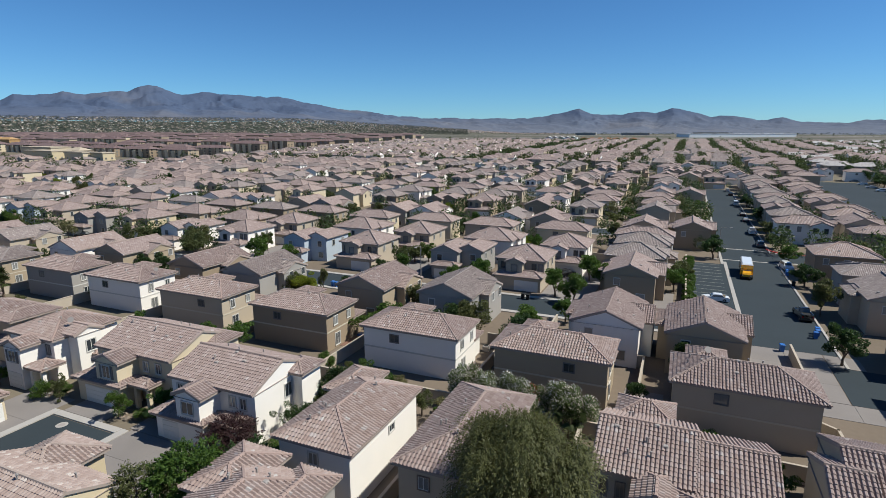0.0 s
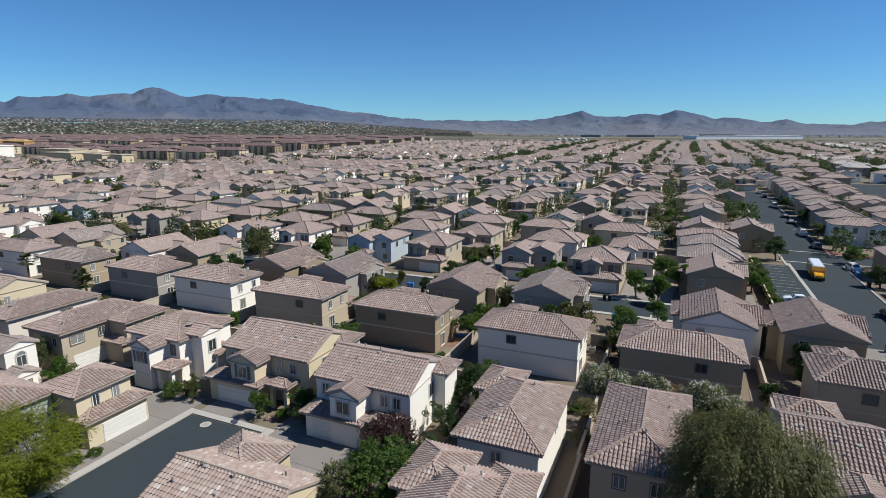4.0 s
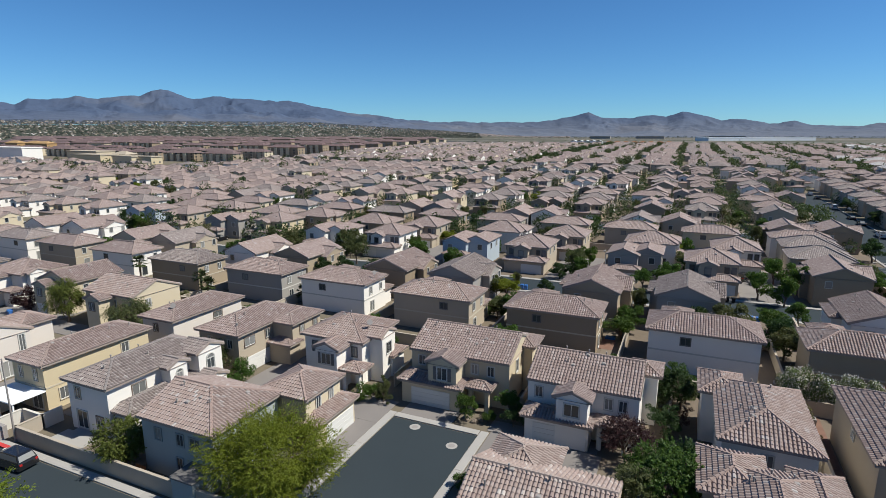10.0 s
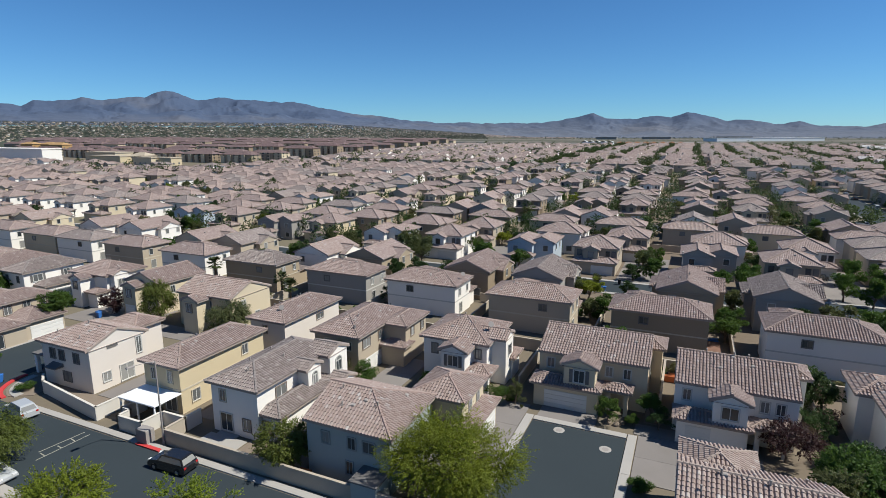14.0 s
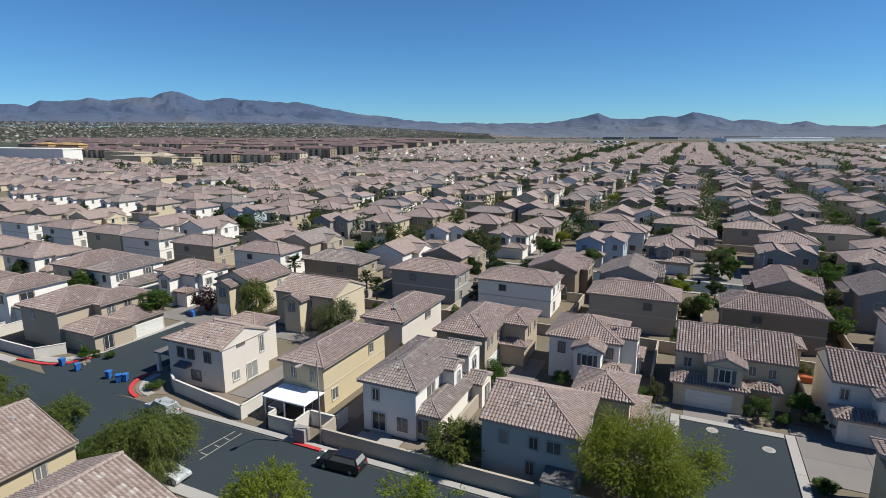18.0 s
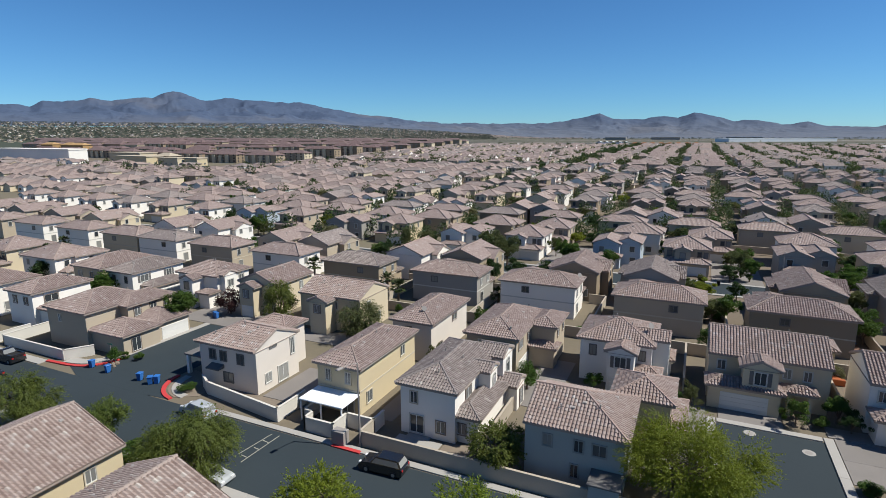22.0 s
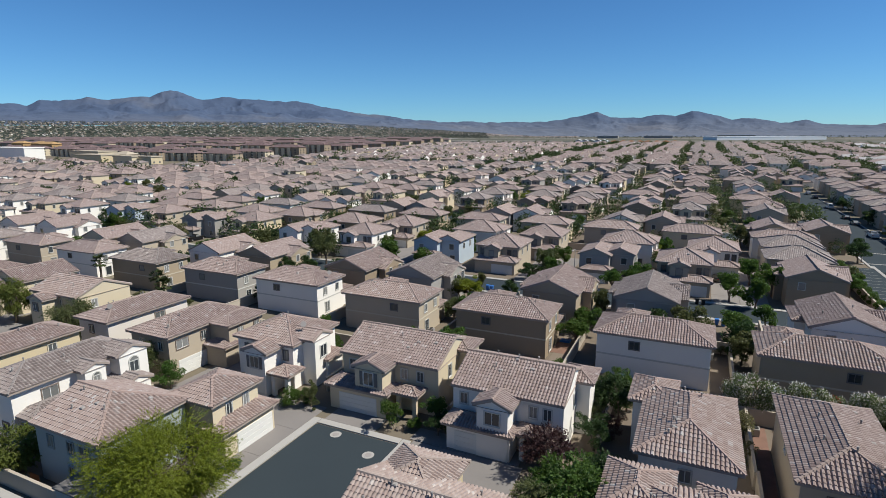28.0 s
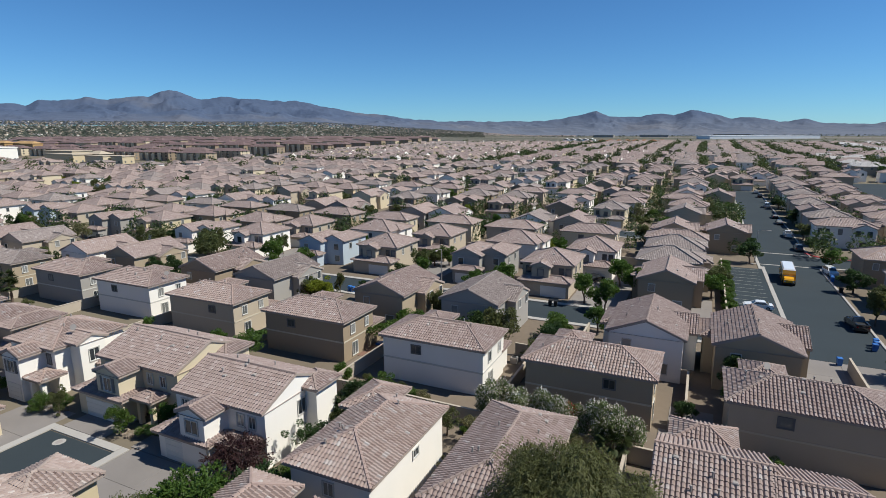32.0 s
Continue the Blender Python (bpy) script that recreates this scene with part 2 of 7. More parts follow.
# the haze entry has distance haze mixed into its green
LEAF = {k: leaf_material("leaf_" + k, c, 0.14 if k in ("bright", "pepper", "willow") else 0.3) for k, c in (
    ("bright", (0.172, 0.22, 0.02)), ("green", (0.07, 0.13, 0.022)), ("dark", (0.04, 0.075, 0.022)), ("olive", (0.105, 0.125, 0.045)),
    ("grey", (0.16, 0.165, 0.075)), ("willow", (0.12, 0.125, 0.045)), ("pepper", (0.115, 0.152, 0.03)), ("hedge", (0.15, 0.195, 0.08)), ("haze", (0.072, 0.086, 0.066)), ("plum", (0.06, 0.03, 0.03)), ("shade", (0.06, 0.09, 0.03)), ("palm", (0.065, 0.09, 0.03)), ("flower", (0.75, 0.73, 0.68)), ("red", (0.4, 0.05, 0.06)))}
GROUND = ground_material()


# ---- mesh helpers ----
class MB:
    """Collects faces, with texture coordinates in metres, into one mesh."""

    def __init__(self):
        self.v, self.f, self.uv, self.slot, self.now = [], [], [], [], 0

    def poly(self, pts, uv=None):
        k = len(self.v)
        self.v += [tuple(p) for p in pts]
        self.f.append(tuple(range(k, k + len(pts))))
        self.slot.append(self.now)
        self.uv += uv if uv else [(p[0] + p[1], p[2]) for p in pts]

    def box(self, x0, x1, y0, y1, z0, z1, bottom=False):
        a, b, c, d = (x0, y0), (x1, y0), (x1, y1), (x0, y1)
        for p, q in ((a, b), (b, c), (c, d), (d, a)):
            self.poly([(*p, z0), (*q, z0), (*q, z1), (*p, z1)])
        self.poly([(*p, z1) for p in (a, b, c, d)])
        if bottom:
            self.poly([(*p, z0) for p in (d, c, b, a)])
        return self

    def soft_box(self, x0, x1, y0, y1, z0, z1, r=0.03):
        """A box with its upper edges bevelled."""
        lo = [(x0, y0), (x1, y0), (x1, y1), (x0, y1)]
        hi = [(x0 + r, y0 + r), (x1 - r, y0 + r), (x1 - r, y1 - r), (x0 + r, y1 - r)]
        for k in range(4):
            p, q, s, t = lo[k], lo[(k + 1) % 4], hi[(k + 1) % 4], hi[k]
            self.poly([(*p, z0), (*q, z0), (*q, z1 - r), (*p, z1 - r)])
            self.poly([(*p, z1 - r), (*q, z1 - r), (*s, z1), (*t, z1)])
        self.poly([(*p, z1) for p in hi])
        return self

    def tube(self, path, radii, n=6, cap=True):
        """A tapered round bar along a path."""
        rings = []
        path = [Vector(p) for p in path]
        for k, p in enumerate(path):
            d = (path[min(k + 1, len(path) - 1)] - path[max(k - 1, 0)]).normalized()
            a = d.orthogonal().normalized()
            b = d.cross(a)
            rings.append([p + radii[k] * (math.cos(t) * a + math.sin(t) * b) for t in (2 * math.pi * j / n for j in range(n))])
        for r, s in zip(rings, rings[1:]):
            for j in range(n):
                self.poly([r[j], r[(j + 1) % n], s[(j + 1) % n], s[j]])
        if cap:
            self.poly(rings[-1])
            self.poly(rings[0][::-1])
        return self

    def mesh(self, name, material):
        me = bpy.data.meshes.new(name)
        me.from_pydata(self.v, [], self.f)
        for m in material if isinstance(material, tuple) else (material,):
            me.materials.append(m)
        if isinstance(material, tuple):
            me.polygons.foreach_set("material_index", self.slot)
        layer = me.uv_layers.new(name="UVMap")
        layer.data.foreach_set("uv", np.array(self.uv, dtype=np.float32).ravel())
        return me


class Sink:
    """Takes the parts of far houses into one joined mesh for each material."""

    def __init__(self):
        self.at, self.made = (0, 0), {}

    def add(self, mb, material):
        mats = material if isinstance(material, tuple) else (material,)
        k = 0
        for f, slot in zip(mb.f, mb.slot):
            out = self.made.setdefault(mats[slot if len(mats) > 1 else 0], MB())
            out.poly([(mb.v[i][0] + self.at[0], mb.v[i][1] + self.at[1], mb.v[i][2]) for i in f], mb.uv[k:k + len(f)])
            k += len(f)


def part(name, mb, material, parent=None, label=""):
    """One mesh object under a thing or a part."""
    if isinstance(parent, Sink):
        parent.add(mb, material)
        return parent
    ob = new(name, mb.mesh(name, material) if isinstance(mb, MB) else mb)
    ob.parent = parent
    if label:
        ob["label"] = label
    return ob


def thing(name, label, category, at=(0, 0, 0), group="", kind=""):
    ob = new(name)
    ob.location = at
    ob.empty_display_size = 0.5
    return tagged(ob, label, category, group, kind)


# ---- houses ----
OV = 0.45
RECTS = []
SLOPE = 0.40


def wing_planes(x0, x1, y0, y1, z, kind):
    """Roof planes as polygons, first edge along the eave, ridge lines, and gable triangles. Kinds: h hip, g gable to the south and north, s gable to the east
    and west, e hip but with a gable to the east, w with a gable to the west, n hip with a gable to the south."""
    w, d = x1 - x0, y1 - y0
    along = "x" if (w >= d and kind in "he") or kind == "s" else "y"
    if kind in "ew":
        along = "x"
    if kind == "n":
        along = "y"
    half = (d if along == "x" else w) / 2
    top = z + half * SLOPE
    if along == "x":
        ym = (y0 + y1) / 2
        a = x0 + (half if kind in "he" else 0)
        b = x1 - (half if kind in "hw" else 0)
        if b < a:
            a = b = (a + b) / 2
        p, q = (a, ym, top), (b, ym, top)
        A, B, C, D = (x0, y0, z), (x1, y0, z), (x1, y1, z), (x0, y1, z)
        planes = [[A, B, q, p], [C, D, p, q]]
        lines, gables = [(p, q)], []
        if kind in "he":
            planes.append([D, A, p])
            lines += [(A, p), (D, p)]
        else:
            gables.append([D, A, p])
        if kind in "hw":
            planes.append([B, C, q])
            lines += [(B, q), (C, q)]
        else:
            gables.append([B, C, q])
    else:
        xm = (x0 + x1) / 2
        a = y0 + (half if kind == "h" else 0)
        b = y1 - (half if kind in "hn" else 0)
        if b < a:
            a = b = (a + b) / 2
        p, q = (xm, a, top), (xm, b, top)
        A, B, C, D = (x0, y0, z), (x1, y0, z), (x1, y1, z), (x0, y1, z)
        planes = [[B, C, q, p], [D, A, p, q]]
        lines, gables = [(p, q)], []
        if kind == "h":
            planes.append([A, B, p])
            lines += [(A, p), (B, p)]
        else:
            gables.append([A, B, p])
        if kind in "hn":
            planes.append([C, D, q])
            lines += [(C, q), (D, q)]
        else:
            gables.append([C, D, q])
    return planes, lines, gables, top


def flat_roof_planes(mb, planes, lift=0.0):
    for pl in planes:
        P = [Vector(p) for p in pl]
        u = (P[1] - P[0]).normalized()
        n = (P[1] - P[0]).cross(P[2] - P[0]).normalized()
        v = n.cross(u)
        mb.poly([p + n * lift for p in P], [((p - P[0]).dot(u), (p - P[0]).dot(v)) for p in P])


def tiled_planes(mb, planes):
    """Barrel tiles laid in courses, cut to the outline of each plane."""
    pu, pv, rise = 0.33, 0.42, 0.125
    for pl in planes:
        P = [Vector(p) for p in pl]
        u = (P[1] - P[0]).normalized()
        n = (P[1] - P[0]).cross(P[2] - P[0]).normalized()
        v = n.cross(u)
        O = P[0]
        Q = [((p - O).dot(u), (p - O).dot(v)) for p in P]
        vmax = max(q[1] for q in Q)
        width = Q[1][0]
        left, right = Q[-1], Q[2]

        def span(h):
            l = left[0] * h / max(left[1], 1e-6)
            r = width + (right[0] - width) * h / max(right[1], 1e-6)
            return l, r
        rows = max(1, int(math.ceil(vmax / pv)))
        for j in range(rows):
            v0, v1 = j * pv, min((j + 1) * pv + 0.05, vmax)
            l, r = span((v0 + min(v1, vmax)) / 2)
            l, r = max(l, -0.05), min(r, width + 0.05)
            k0, k1 = int(math.floor(l / pu)), int(math.ceil(r / pu))
            for k in range(k0, k1):
                a, b = max(k * pu, l), min((k + 1) * pu, r)
                if b - a < 0.05:
                    continue
                m0, m1 = a + 0.32 * (b - a), a + 0.68 * (b - a)
                lo, hi = 0.06, 0.0
                prof = ((a, -0.01), (m0, rise), (m1, rise), (b, -0.01))
                base = [O + u * x + v * v0 + n * (h + lo) for x, h in prof]
                topp = [O + u * x + v * v1 + n * (h * 0.92 + hi) for x, h in prof]
                i = len(mb.v)
                mb.v += [tuple(p) for p in base + topp]
                cu, cv = (k + 0.5) * pu, (j + 0.5) * pv
                for c in range(3):
                    mb.f.append((i + c, i + c + 1, i + 5 + c, i + 4 + c))
                    mb.slot.append(0)
                    mb.uv += [(cu, cv)] * 4
                mb.f.append((i + 3, i + 2, i + 1, i))
                mb.slot.append(0)
                mb.uv += [(cu, cv)] * 4


def cap_line(mb, a, b, near):
    """Half-round ridge tiles along a ridge or hip, one connected run."""
    a, b = Vector(a), Vector(b)
    d = b - a
    side = d.cross(Vector((0, 0, 1))).normalized() * 0.17
    up = side.cross(d).normalized()
    up = up if up.z > 0 else -up
    n = max(1, int(d.length / 0.42)) if near else 1
    old = None
    for k in range(n):
        for t, big in ((k / n, 1.0), ((k + 0.96) / n if near else 1.0, 0.82 if near else 1.0)):
            c = a + d * t
            ring = [c - side * big + up * 0.03, c - side * 0.5 * big + up * 0.2 * big, c + side * 0.5 * big + up * 0.2 * big, c + side * big + up * 0.03]
            if old:
                for j in range(3):
                    mb.poly([old[j], old[j + 1], ring[j + 1], ring[j]])
            else:
                mb.poly(ring[::-1])
            old = ring
    mb.poly(old)


def roof_parts(parent, planes, lines, tone, near, z, rect, kind, gables):
    x0, x1, y0, y1 = rect
    mb = MB()
    flat_roof_planes(mb, planes, -0.02 if near else 0.03)
    mb.now = 1
    e = 0.02
    mb.poly([(x0 + e, y1 - e, z - 0.17), (x1 - e, y1 - e, z - 0.17), (x1 - e, y0 + e, z - 0.17), (x0 + e, y0 + e, z - 0.17)])
    for side, p, q in (("S", (x0, y0), (x1, y0)), ("E", (x1, y0), (x1, y1)), ("N", (x1, y1), (x0, y1)), ("W", (x0, y1), (x0, y0))):
        if side not in GABLES[kind]:
            mb.poly([(*p, z - 0.18), (*q, z - 0.18), (*q, z + 0.01), (*p, z + 0.01)])
    for g in gables:
        for p, q in ((g[0], g[2]), (g[2], g[1])):
            mb.poly([(p[0], p[1], p[2] - 0.2), (q[0], q[1], q[2] - 0.2), (q[0], q[1], q[2] + 0.05), (p[0], p[1], p[2] + 0.05)])
    long = [(a, b) for a, b in lines if (Vector(a) - Vector(b)).length > 0.3]
    mb.now = 2
    if not near:
        for a, b in long:
            cap_line(mb, a, b, False)
    roof = part("roof", mb, (TILE[tone][0 if near else 1], FASCIA, CAP[tone]), parent)
    if near:
        tiles = MB()
        tiled_planes(tiles, planes)
        tagged(part("roof_tiles", tiles, TILE[tone][0], roof), kind="stuff")
        for a, b in long:
            cap = MB()
            cap_line(cap, a, b, True)
            part("ridge_cap", cap, CAP[tone], roof)
    return roof


def window_part(parent, face, rect, at, z, w, h, detail, style="frame"):
    """A window in a wall; detail 2: casing, sash bars and pane, 1: casing and pane, 0: pane alone."""
    x0, x1, y0, y1 = rect
    W = {"S": (x0, y0, 1, 0, 0, -1), "N": (x1, y1, -1, 0, 0, 1), "E": (x1, y0, 0, 1, 1, 0), "W": (x0, y1, 0, -1, -1, 0)}[face]
    ox, oy, ux, uy, nx, ny = W

    def slab(mb, a0, a1, b0, b1, out0, out1):
        pts = [(ox + ux * a + nx * o, oy + uy * a + ny * o) for a, o in ((a0, out0), (a1, out0), (a1, out1), (a0, out1))]
        xs, ys = [p[0] for p in pts], [p[1] for p in pts]
        mb.box(min(xs), max(xs), min(ys), max(ys), b0, b1, True)
    a0, a1, z0, z1 = at - w / 2, at + w / 2, z - h / 2, z + h / 2
    if detail == 0:
        mb = MB()
        slab(mb, a0, a1, z0, z1, 0.0, 0.03)
        return part("window", mb, GLASS, parent)
    case = MB()
    t = 0.1
    slab(case, a0 - t, a1 + t, z1, z1 + t, 0.0, 0.09)
    slab(case, a0 - t, a1 + t, z0 - t, z0, 0.0, 0.1)
    slab(case, a0 - t, a0, z0, z1, 0.0, 0.09)
    slab(case, a1, a1 + t, z0, z1, 0.0, 0.09)
    win = part("window", case, TRIM["dark" if style == "dark" else "brown" if style == "brown" else "cream" if style == "cream" else "soft" if style == "soft" else "white"], parent)
    pane = MB()
    slab(pane, a0, a1, z0, z1, 0.0, 0.025)
    part("pane", pane, GLASS, win)
    if detail > 1:
        bars = MB()
        slab(bars, at - 0.03, at + 0.03, z0, z1, 0.025, 0.05)
        slab(bars, a0, a0 + 0.045, z0, z1, 0.025, 0.05)
        slab(bars, a1 - 0.045, a1, z0, z1, 0.025, 0.05)
        slab(bars, a0, a1, z0, z0 + 0.045, 0.025, 0.051)
        slab(bars, a0, a1, z1 - 0.045, z1, 0.025, 0.051)
        part("sash", bars, TRIM[style] if style in ("dark", "soft") else FRAME, win)
    if style == "arch":
        ring = [(at + math.cos(q) * (w / 2), z1 + math.sin(q) * (w / 2)) for q in (math.pi * j / 10 for j in range(11))]
        fan, rim = MB(), MB()
        spot = lambda c, b, o: (ox + ux * c + nx * o, oy + uy * c + ny * o, b)
        fan.poly([spot(c, b, 0.06) for c, b in ring])
        for (c, b), (c2, b2) in zip(ring, ring[1:]):
            e, e2 = (at + (c - at) * 1.22, z1 + (b - z1) * 1.22), (at + (c2 - at) * 1.22, z1 + (b2 - z1) * 1.22)
            rim.poly([spot(c, b, 0.1), spot(c2, b2, 0.1), spot(*e2, 0.1), spot(*e, 0.1)])
            rim.poly([spot(*e, 0.1), spot(*e2, 0.1), spot(*e2, 0.0), spot(*e, 0.0)])
            rim.poly([spot(c2, b2, 0.1), spot(c, b, 0.1), spot(c, b, 0.06), spot(c2, b2, 0.06)])
        part("arch_pane", fan, GLASS, win)
        part("arch_trim", rim, TRIM["white"], win)
    if style == "shutter":
        for s in (-1, 1):
            sh = MB()
            c = at + s * (w / 2 + 0.32)
            slab(sh, c - 0.2, c + 0.2, z0 - 0.05, z1 + 0.05, 0.0, 0.06)
            if detail > 1:
                for q in range(6):
                    slab(sh, c - 0.15, c + 0.15, z0 + 0.05 + q * h / 6, z0 + 0.1 + q * h / 6, 0.06, 0.08)
            part("shutter", sh, TRIM["dark"], win)
    return win


def garage_part(parent, face, rect, at, w, h, detail):
    x0, x1, y0, y1 = rect
    ox, oy, ux, uy, nx, ny = {"S": (x0, y0, 1, 0, 0, -1), "N": (x1, y1, -1, 0, 0, 1), "E": (x1, y0, 0, 1, 1, 0), "W": (x0, y1, 0, -1, -1, 0)}[face]

    def slab(mb, a0, a1, b0, b1, out0, out1):
        pts = [(ox + ux * a + nx * o, oy + uy * a + ny * o) for a, o in ((a0, out0), (a1, out1))]
        mb.box(min(p[0] for p in pts), max(p[0] for p in pts), min(p[1] for p in pts), max(p[1] for p in pts), b0, b1, True)
    door = MB()
    slab(door, at - w / 2, at + w / 2, 0.02, h, 0.0, 0.03)
    g = part("garage_door", door, GARAGE, parent)
    if detail:
        for r in range(4):
            panel = MB()
            slab(panel, at - w / 2 + 0.05, at + w / 2 - 0.05, 0.06 + r * h / 4, (r + 1) * h / 4 - 0.03, 0.03, 0.06)
            part("door_panel", panel, GARAGE, g)
    return g


GABLES = {"h": "", "g": "SN", "s": "EW", "e": "E", "w": "W", "n": "S"}


def wing(parent, rect, z, kind, wall, tone, near, gable_ov=0.25, base=0.0, band=None):
    """Walls and roof of one block of a house; the rectangle is that of the eaves."""
    x0, x1, y0, y1 = rect
    planes, lines, gables, top = wing_planes(x0, x1, y0, y1, z, kind)
    inset = {side: 0.14 if side in GABLES[kind] else OV for side in "WESN"}
    wr = (x0 + inset["W"], x1 - inset["E"], y0 + inset["S"], y1 - inset["N"])
    mb = MB()
    if wall.startswith("porch_"):
        # an open porch: posts at the front corners carry a beam
        wall = wall[6:]
        for x in (wr[0], wr[1] - 0.45):
            post = MB()
            post.box(x, x + 0.45, wr[2], wr[2] + 0.45, 0, z - 0.3)
            part("porch_post", post, WALL[wall], parent)
        mb.box(wr[0], wr[1], wr[2], wr[2] + 0.4, z - 0.45, z - 0.1, True)
        mb.box(wr[0] + 0.1, wr[1] - 0.1, wr[2] + 0.4, wr[3] - 0.1, z - 0.2, z - 0.1, True)
    else:
        mb.box(*wr, base, z - 0.1)
    for gable in gables:
        pts = []
        for p in gable:
            q = Vector(p)
            q.x = min(max(q.x, wr[0]), wr[1])
            q.y = min(max(q.y, wr[2]), wr[3])
            q.z -= 0.1
            pts.append(q)
        mb.poly(pts)
    part("wall", mb, WALL[wall], parent)
    if band:
        b = MB()
        for p, q in (((wr[0], wr[2]), (wr[1], wr[2])), ((wr[1], wr[2]), (wr[1], wr[3]))):
            b.box(min(p[0], q[0]) - 0.04, max(p[0], q[0]) + 0.04, min(p[1], q[1]) - 0.04, max(p[1], q[1]) + 0.04, 2.75, 2.95, True)
        part("band", b, TRIM[band], parent)
    roof_parts(parent, planes, lines, tone, near, z, rect, kind, gables)
    return wr, top


def vent_part(parent, x, y, z, tall, rnd):
    mb = MB()
    if tall:
        mb.tube([(x, y, z - 0.3), (x, y, z + 0.45)], [0.07, 0.07], 6)
        mb.tube([(x, y, z + 0.45), (x, y, z + 0.55)], [0.11, 0.09], 6)
        return part("vent_pipe", mb, METAL, parent)
    mb.soft_box(x - 0.2, x + 0.2, y - 0.2, y + 0.2, z - 0.2, z + 0.2, 0.06)
    return part("roof_vent", mb, METAL, parent)


def roof_height(rect, z, kind, x, y):
    planes = wing_planes(*rect, z, kind)[0]
    best = 1e9
    for pl in planes:
        P = [Vector(p) for p in pl]
        n = (P[1] - P[0]).cross(P[2] - P[0])
        h = P[0].z - (n.x * (x - P[0].x) + n.y * (y - P[0].y)) / n.z
        best = min(best, h)
    return best


WORDS = {"white": "white", "ivory": "ivory", "cream": "cream", "tan": "tan", "beige": "beige", "grey": "grey", "blue": "blue-grey", "yellow": "pale yellow", "brown": "brown"}
TONE_WORDS = {"a": "mixed brown clay tile roof", "b": "terracotta clay tile roof", "c": "grey-brown clay tile roof", "f": "pale brown clay tile roof"}


def house(wall, tone, wings, wins=(), garages=(), vents=3, detail=2, near=True, label="", group="houses of the estate", band=None, seed=0, sink=None):
    """A stucco house. wings: (x0, x1, y0, y1, eave height, kind[, wall]); wins: (wing, face, metres along the wall, z, w, h, style)."""
    rnd = random.Random(seed)
    m = wings[0]
    cx, cy = (m[0] + m[1]) / 2, (m[2] + m[3]) / 2
    text = label or f"two-storey {WORDS[wall]} stucco house with {TONE_WORDS[tone]}"
    if sink:
        sink.at = (cx, cy)
    root = sink or thing("house", text, "house", (cx, cy, 0), group)
    rects = []
    RECTS.extend(wg[:4] for wg in wings)
    for k, wg in enumerate(wings):
        rect = (wg[0] - cx, wg[1] - cx, wg[2] - cy, wg[3] - cy)
        base = wg[7] if len(wg) > 7 else 0.0
        wr, top = wing(root, rect, wg[4], wg[5], wg[6] if len(wg) > 6 and wg[6] else wall, tone, near, base=base, band=band if k == 0 else None)
        rects.append((rect, wr, wg[4], wg[5]))
    for wi, face, at, z, w, h, style in wins:
        window_part(root, face, rects[wi][1], at, z, w, h, detail, style)
    for wi, face, at, w, h in garages:
        garage_part(root, face, rects[wi][1], at, w, h, detail > 1)
    rect, wr, z, kind = rects[0]
    for k in range(vents + (3 if near else 0)):
        x, y = rnd.uniform(rect[0] + 1.5, rect[1] - 1.5), rnd.uniform(rect[2] + 1.5, rect[3] - 1.5)
        vent_part(root, x, y, roof_height(rect, z, kind, x, y), k % 2 == 0, rnd)
    return root


# ---- ground, roads, pavements ----
def slab_thing(name, label, category, x0, x1, y0, y1, z, material, kind="structure"):
    mb = MB()
    mb.soft_box(x0, x1, y0, y1, -0.1, z, 0.015)
    ob = new(name, mb.mesh(name, material))
    return tagged(ob, label, category, kind=kind)


def rise(x, y):
    """The gentle climb of the land away from the front road."""
    return float(np.interp(math.hypot(x, y), (170, 400, 700, 1050, 1800), (0.0, 2.6, 4.6, 9.5, 11.0)))


def far_height(x, y):
    """Height of the plain, with its climb towards the foothills in the north-west."""
    r = math.hypot(x, y)
    az = math.degrees(math.atan2(x, y))
    west = min(1.0, max(0.0, (-16.0 - az) / 22.0))
    return rise(x, y) + west * max(0.0, r - 2300.0) ** 1.15 * 0.025


def ground_sheet():
    rings = [0, 40, 90, 168, 230, 300, 400, 500, 600, 700, 800, 900, 1000, 1100, 1300, 1500, 1800, 2050, 2300, 2400, 2600, 2900, 3200, 3500, 3800, 4100, 4400, 4900]
    n = 96
    verts, faces = [(0, 0, 0)], []
    for r in rings[1:]:
        for k in range(n):
            a = 2 * math.pi * k / n
            x, y = r * math.sin(a), r * math.cos(a)
            verts.append((x, y, far_height(x, y) - 0.2 * max(0.0, r - 3350)))
    for k in range(n):
        faces.append((0, 1 + (k + 1) % n, 1 + k))
    for j in range(len(rings) - 2):
        b, c = 1 + j * n, 1 + (j + 1) * n
        for k in range(n):
            faces.append((b + k, b + (k + 1) % n, c + (k + 1) % n, c + k))
    me = bpy.data.meshes.new("ground")
    me.from_pydata(verts, [], faces)
    me.materials.append(GROUND)
    return tagged(new("ground", me), "tan desert soil and gravel ground of the valley", "ground", kind="structure")


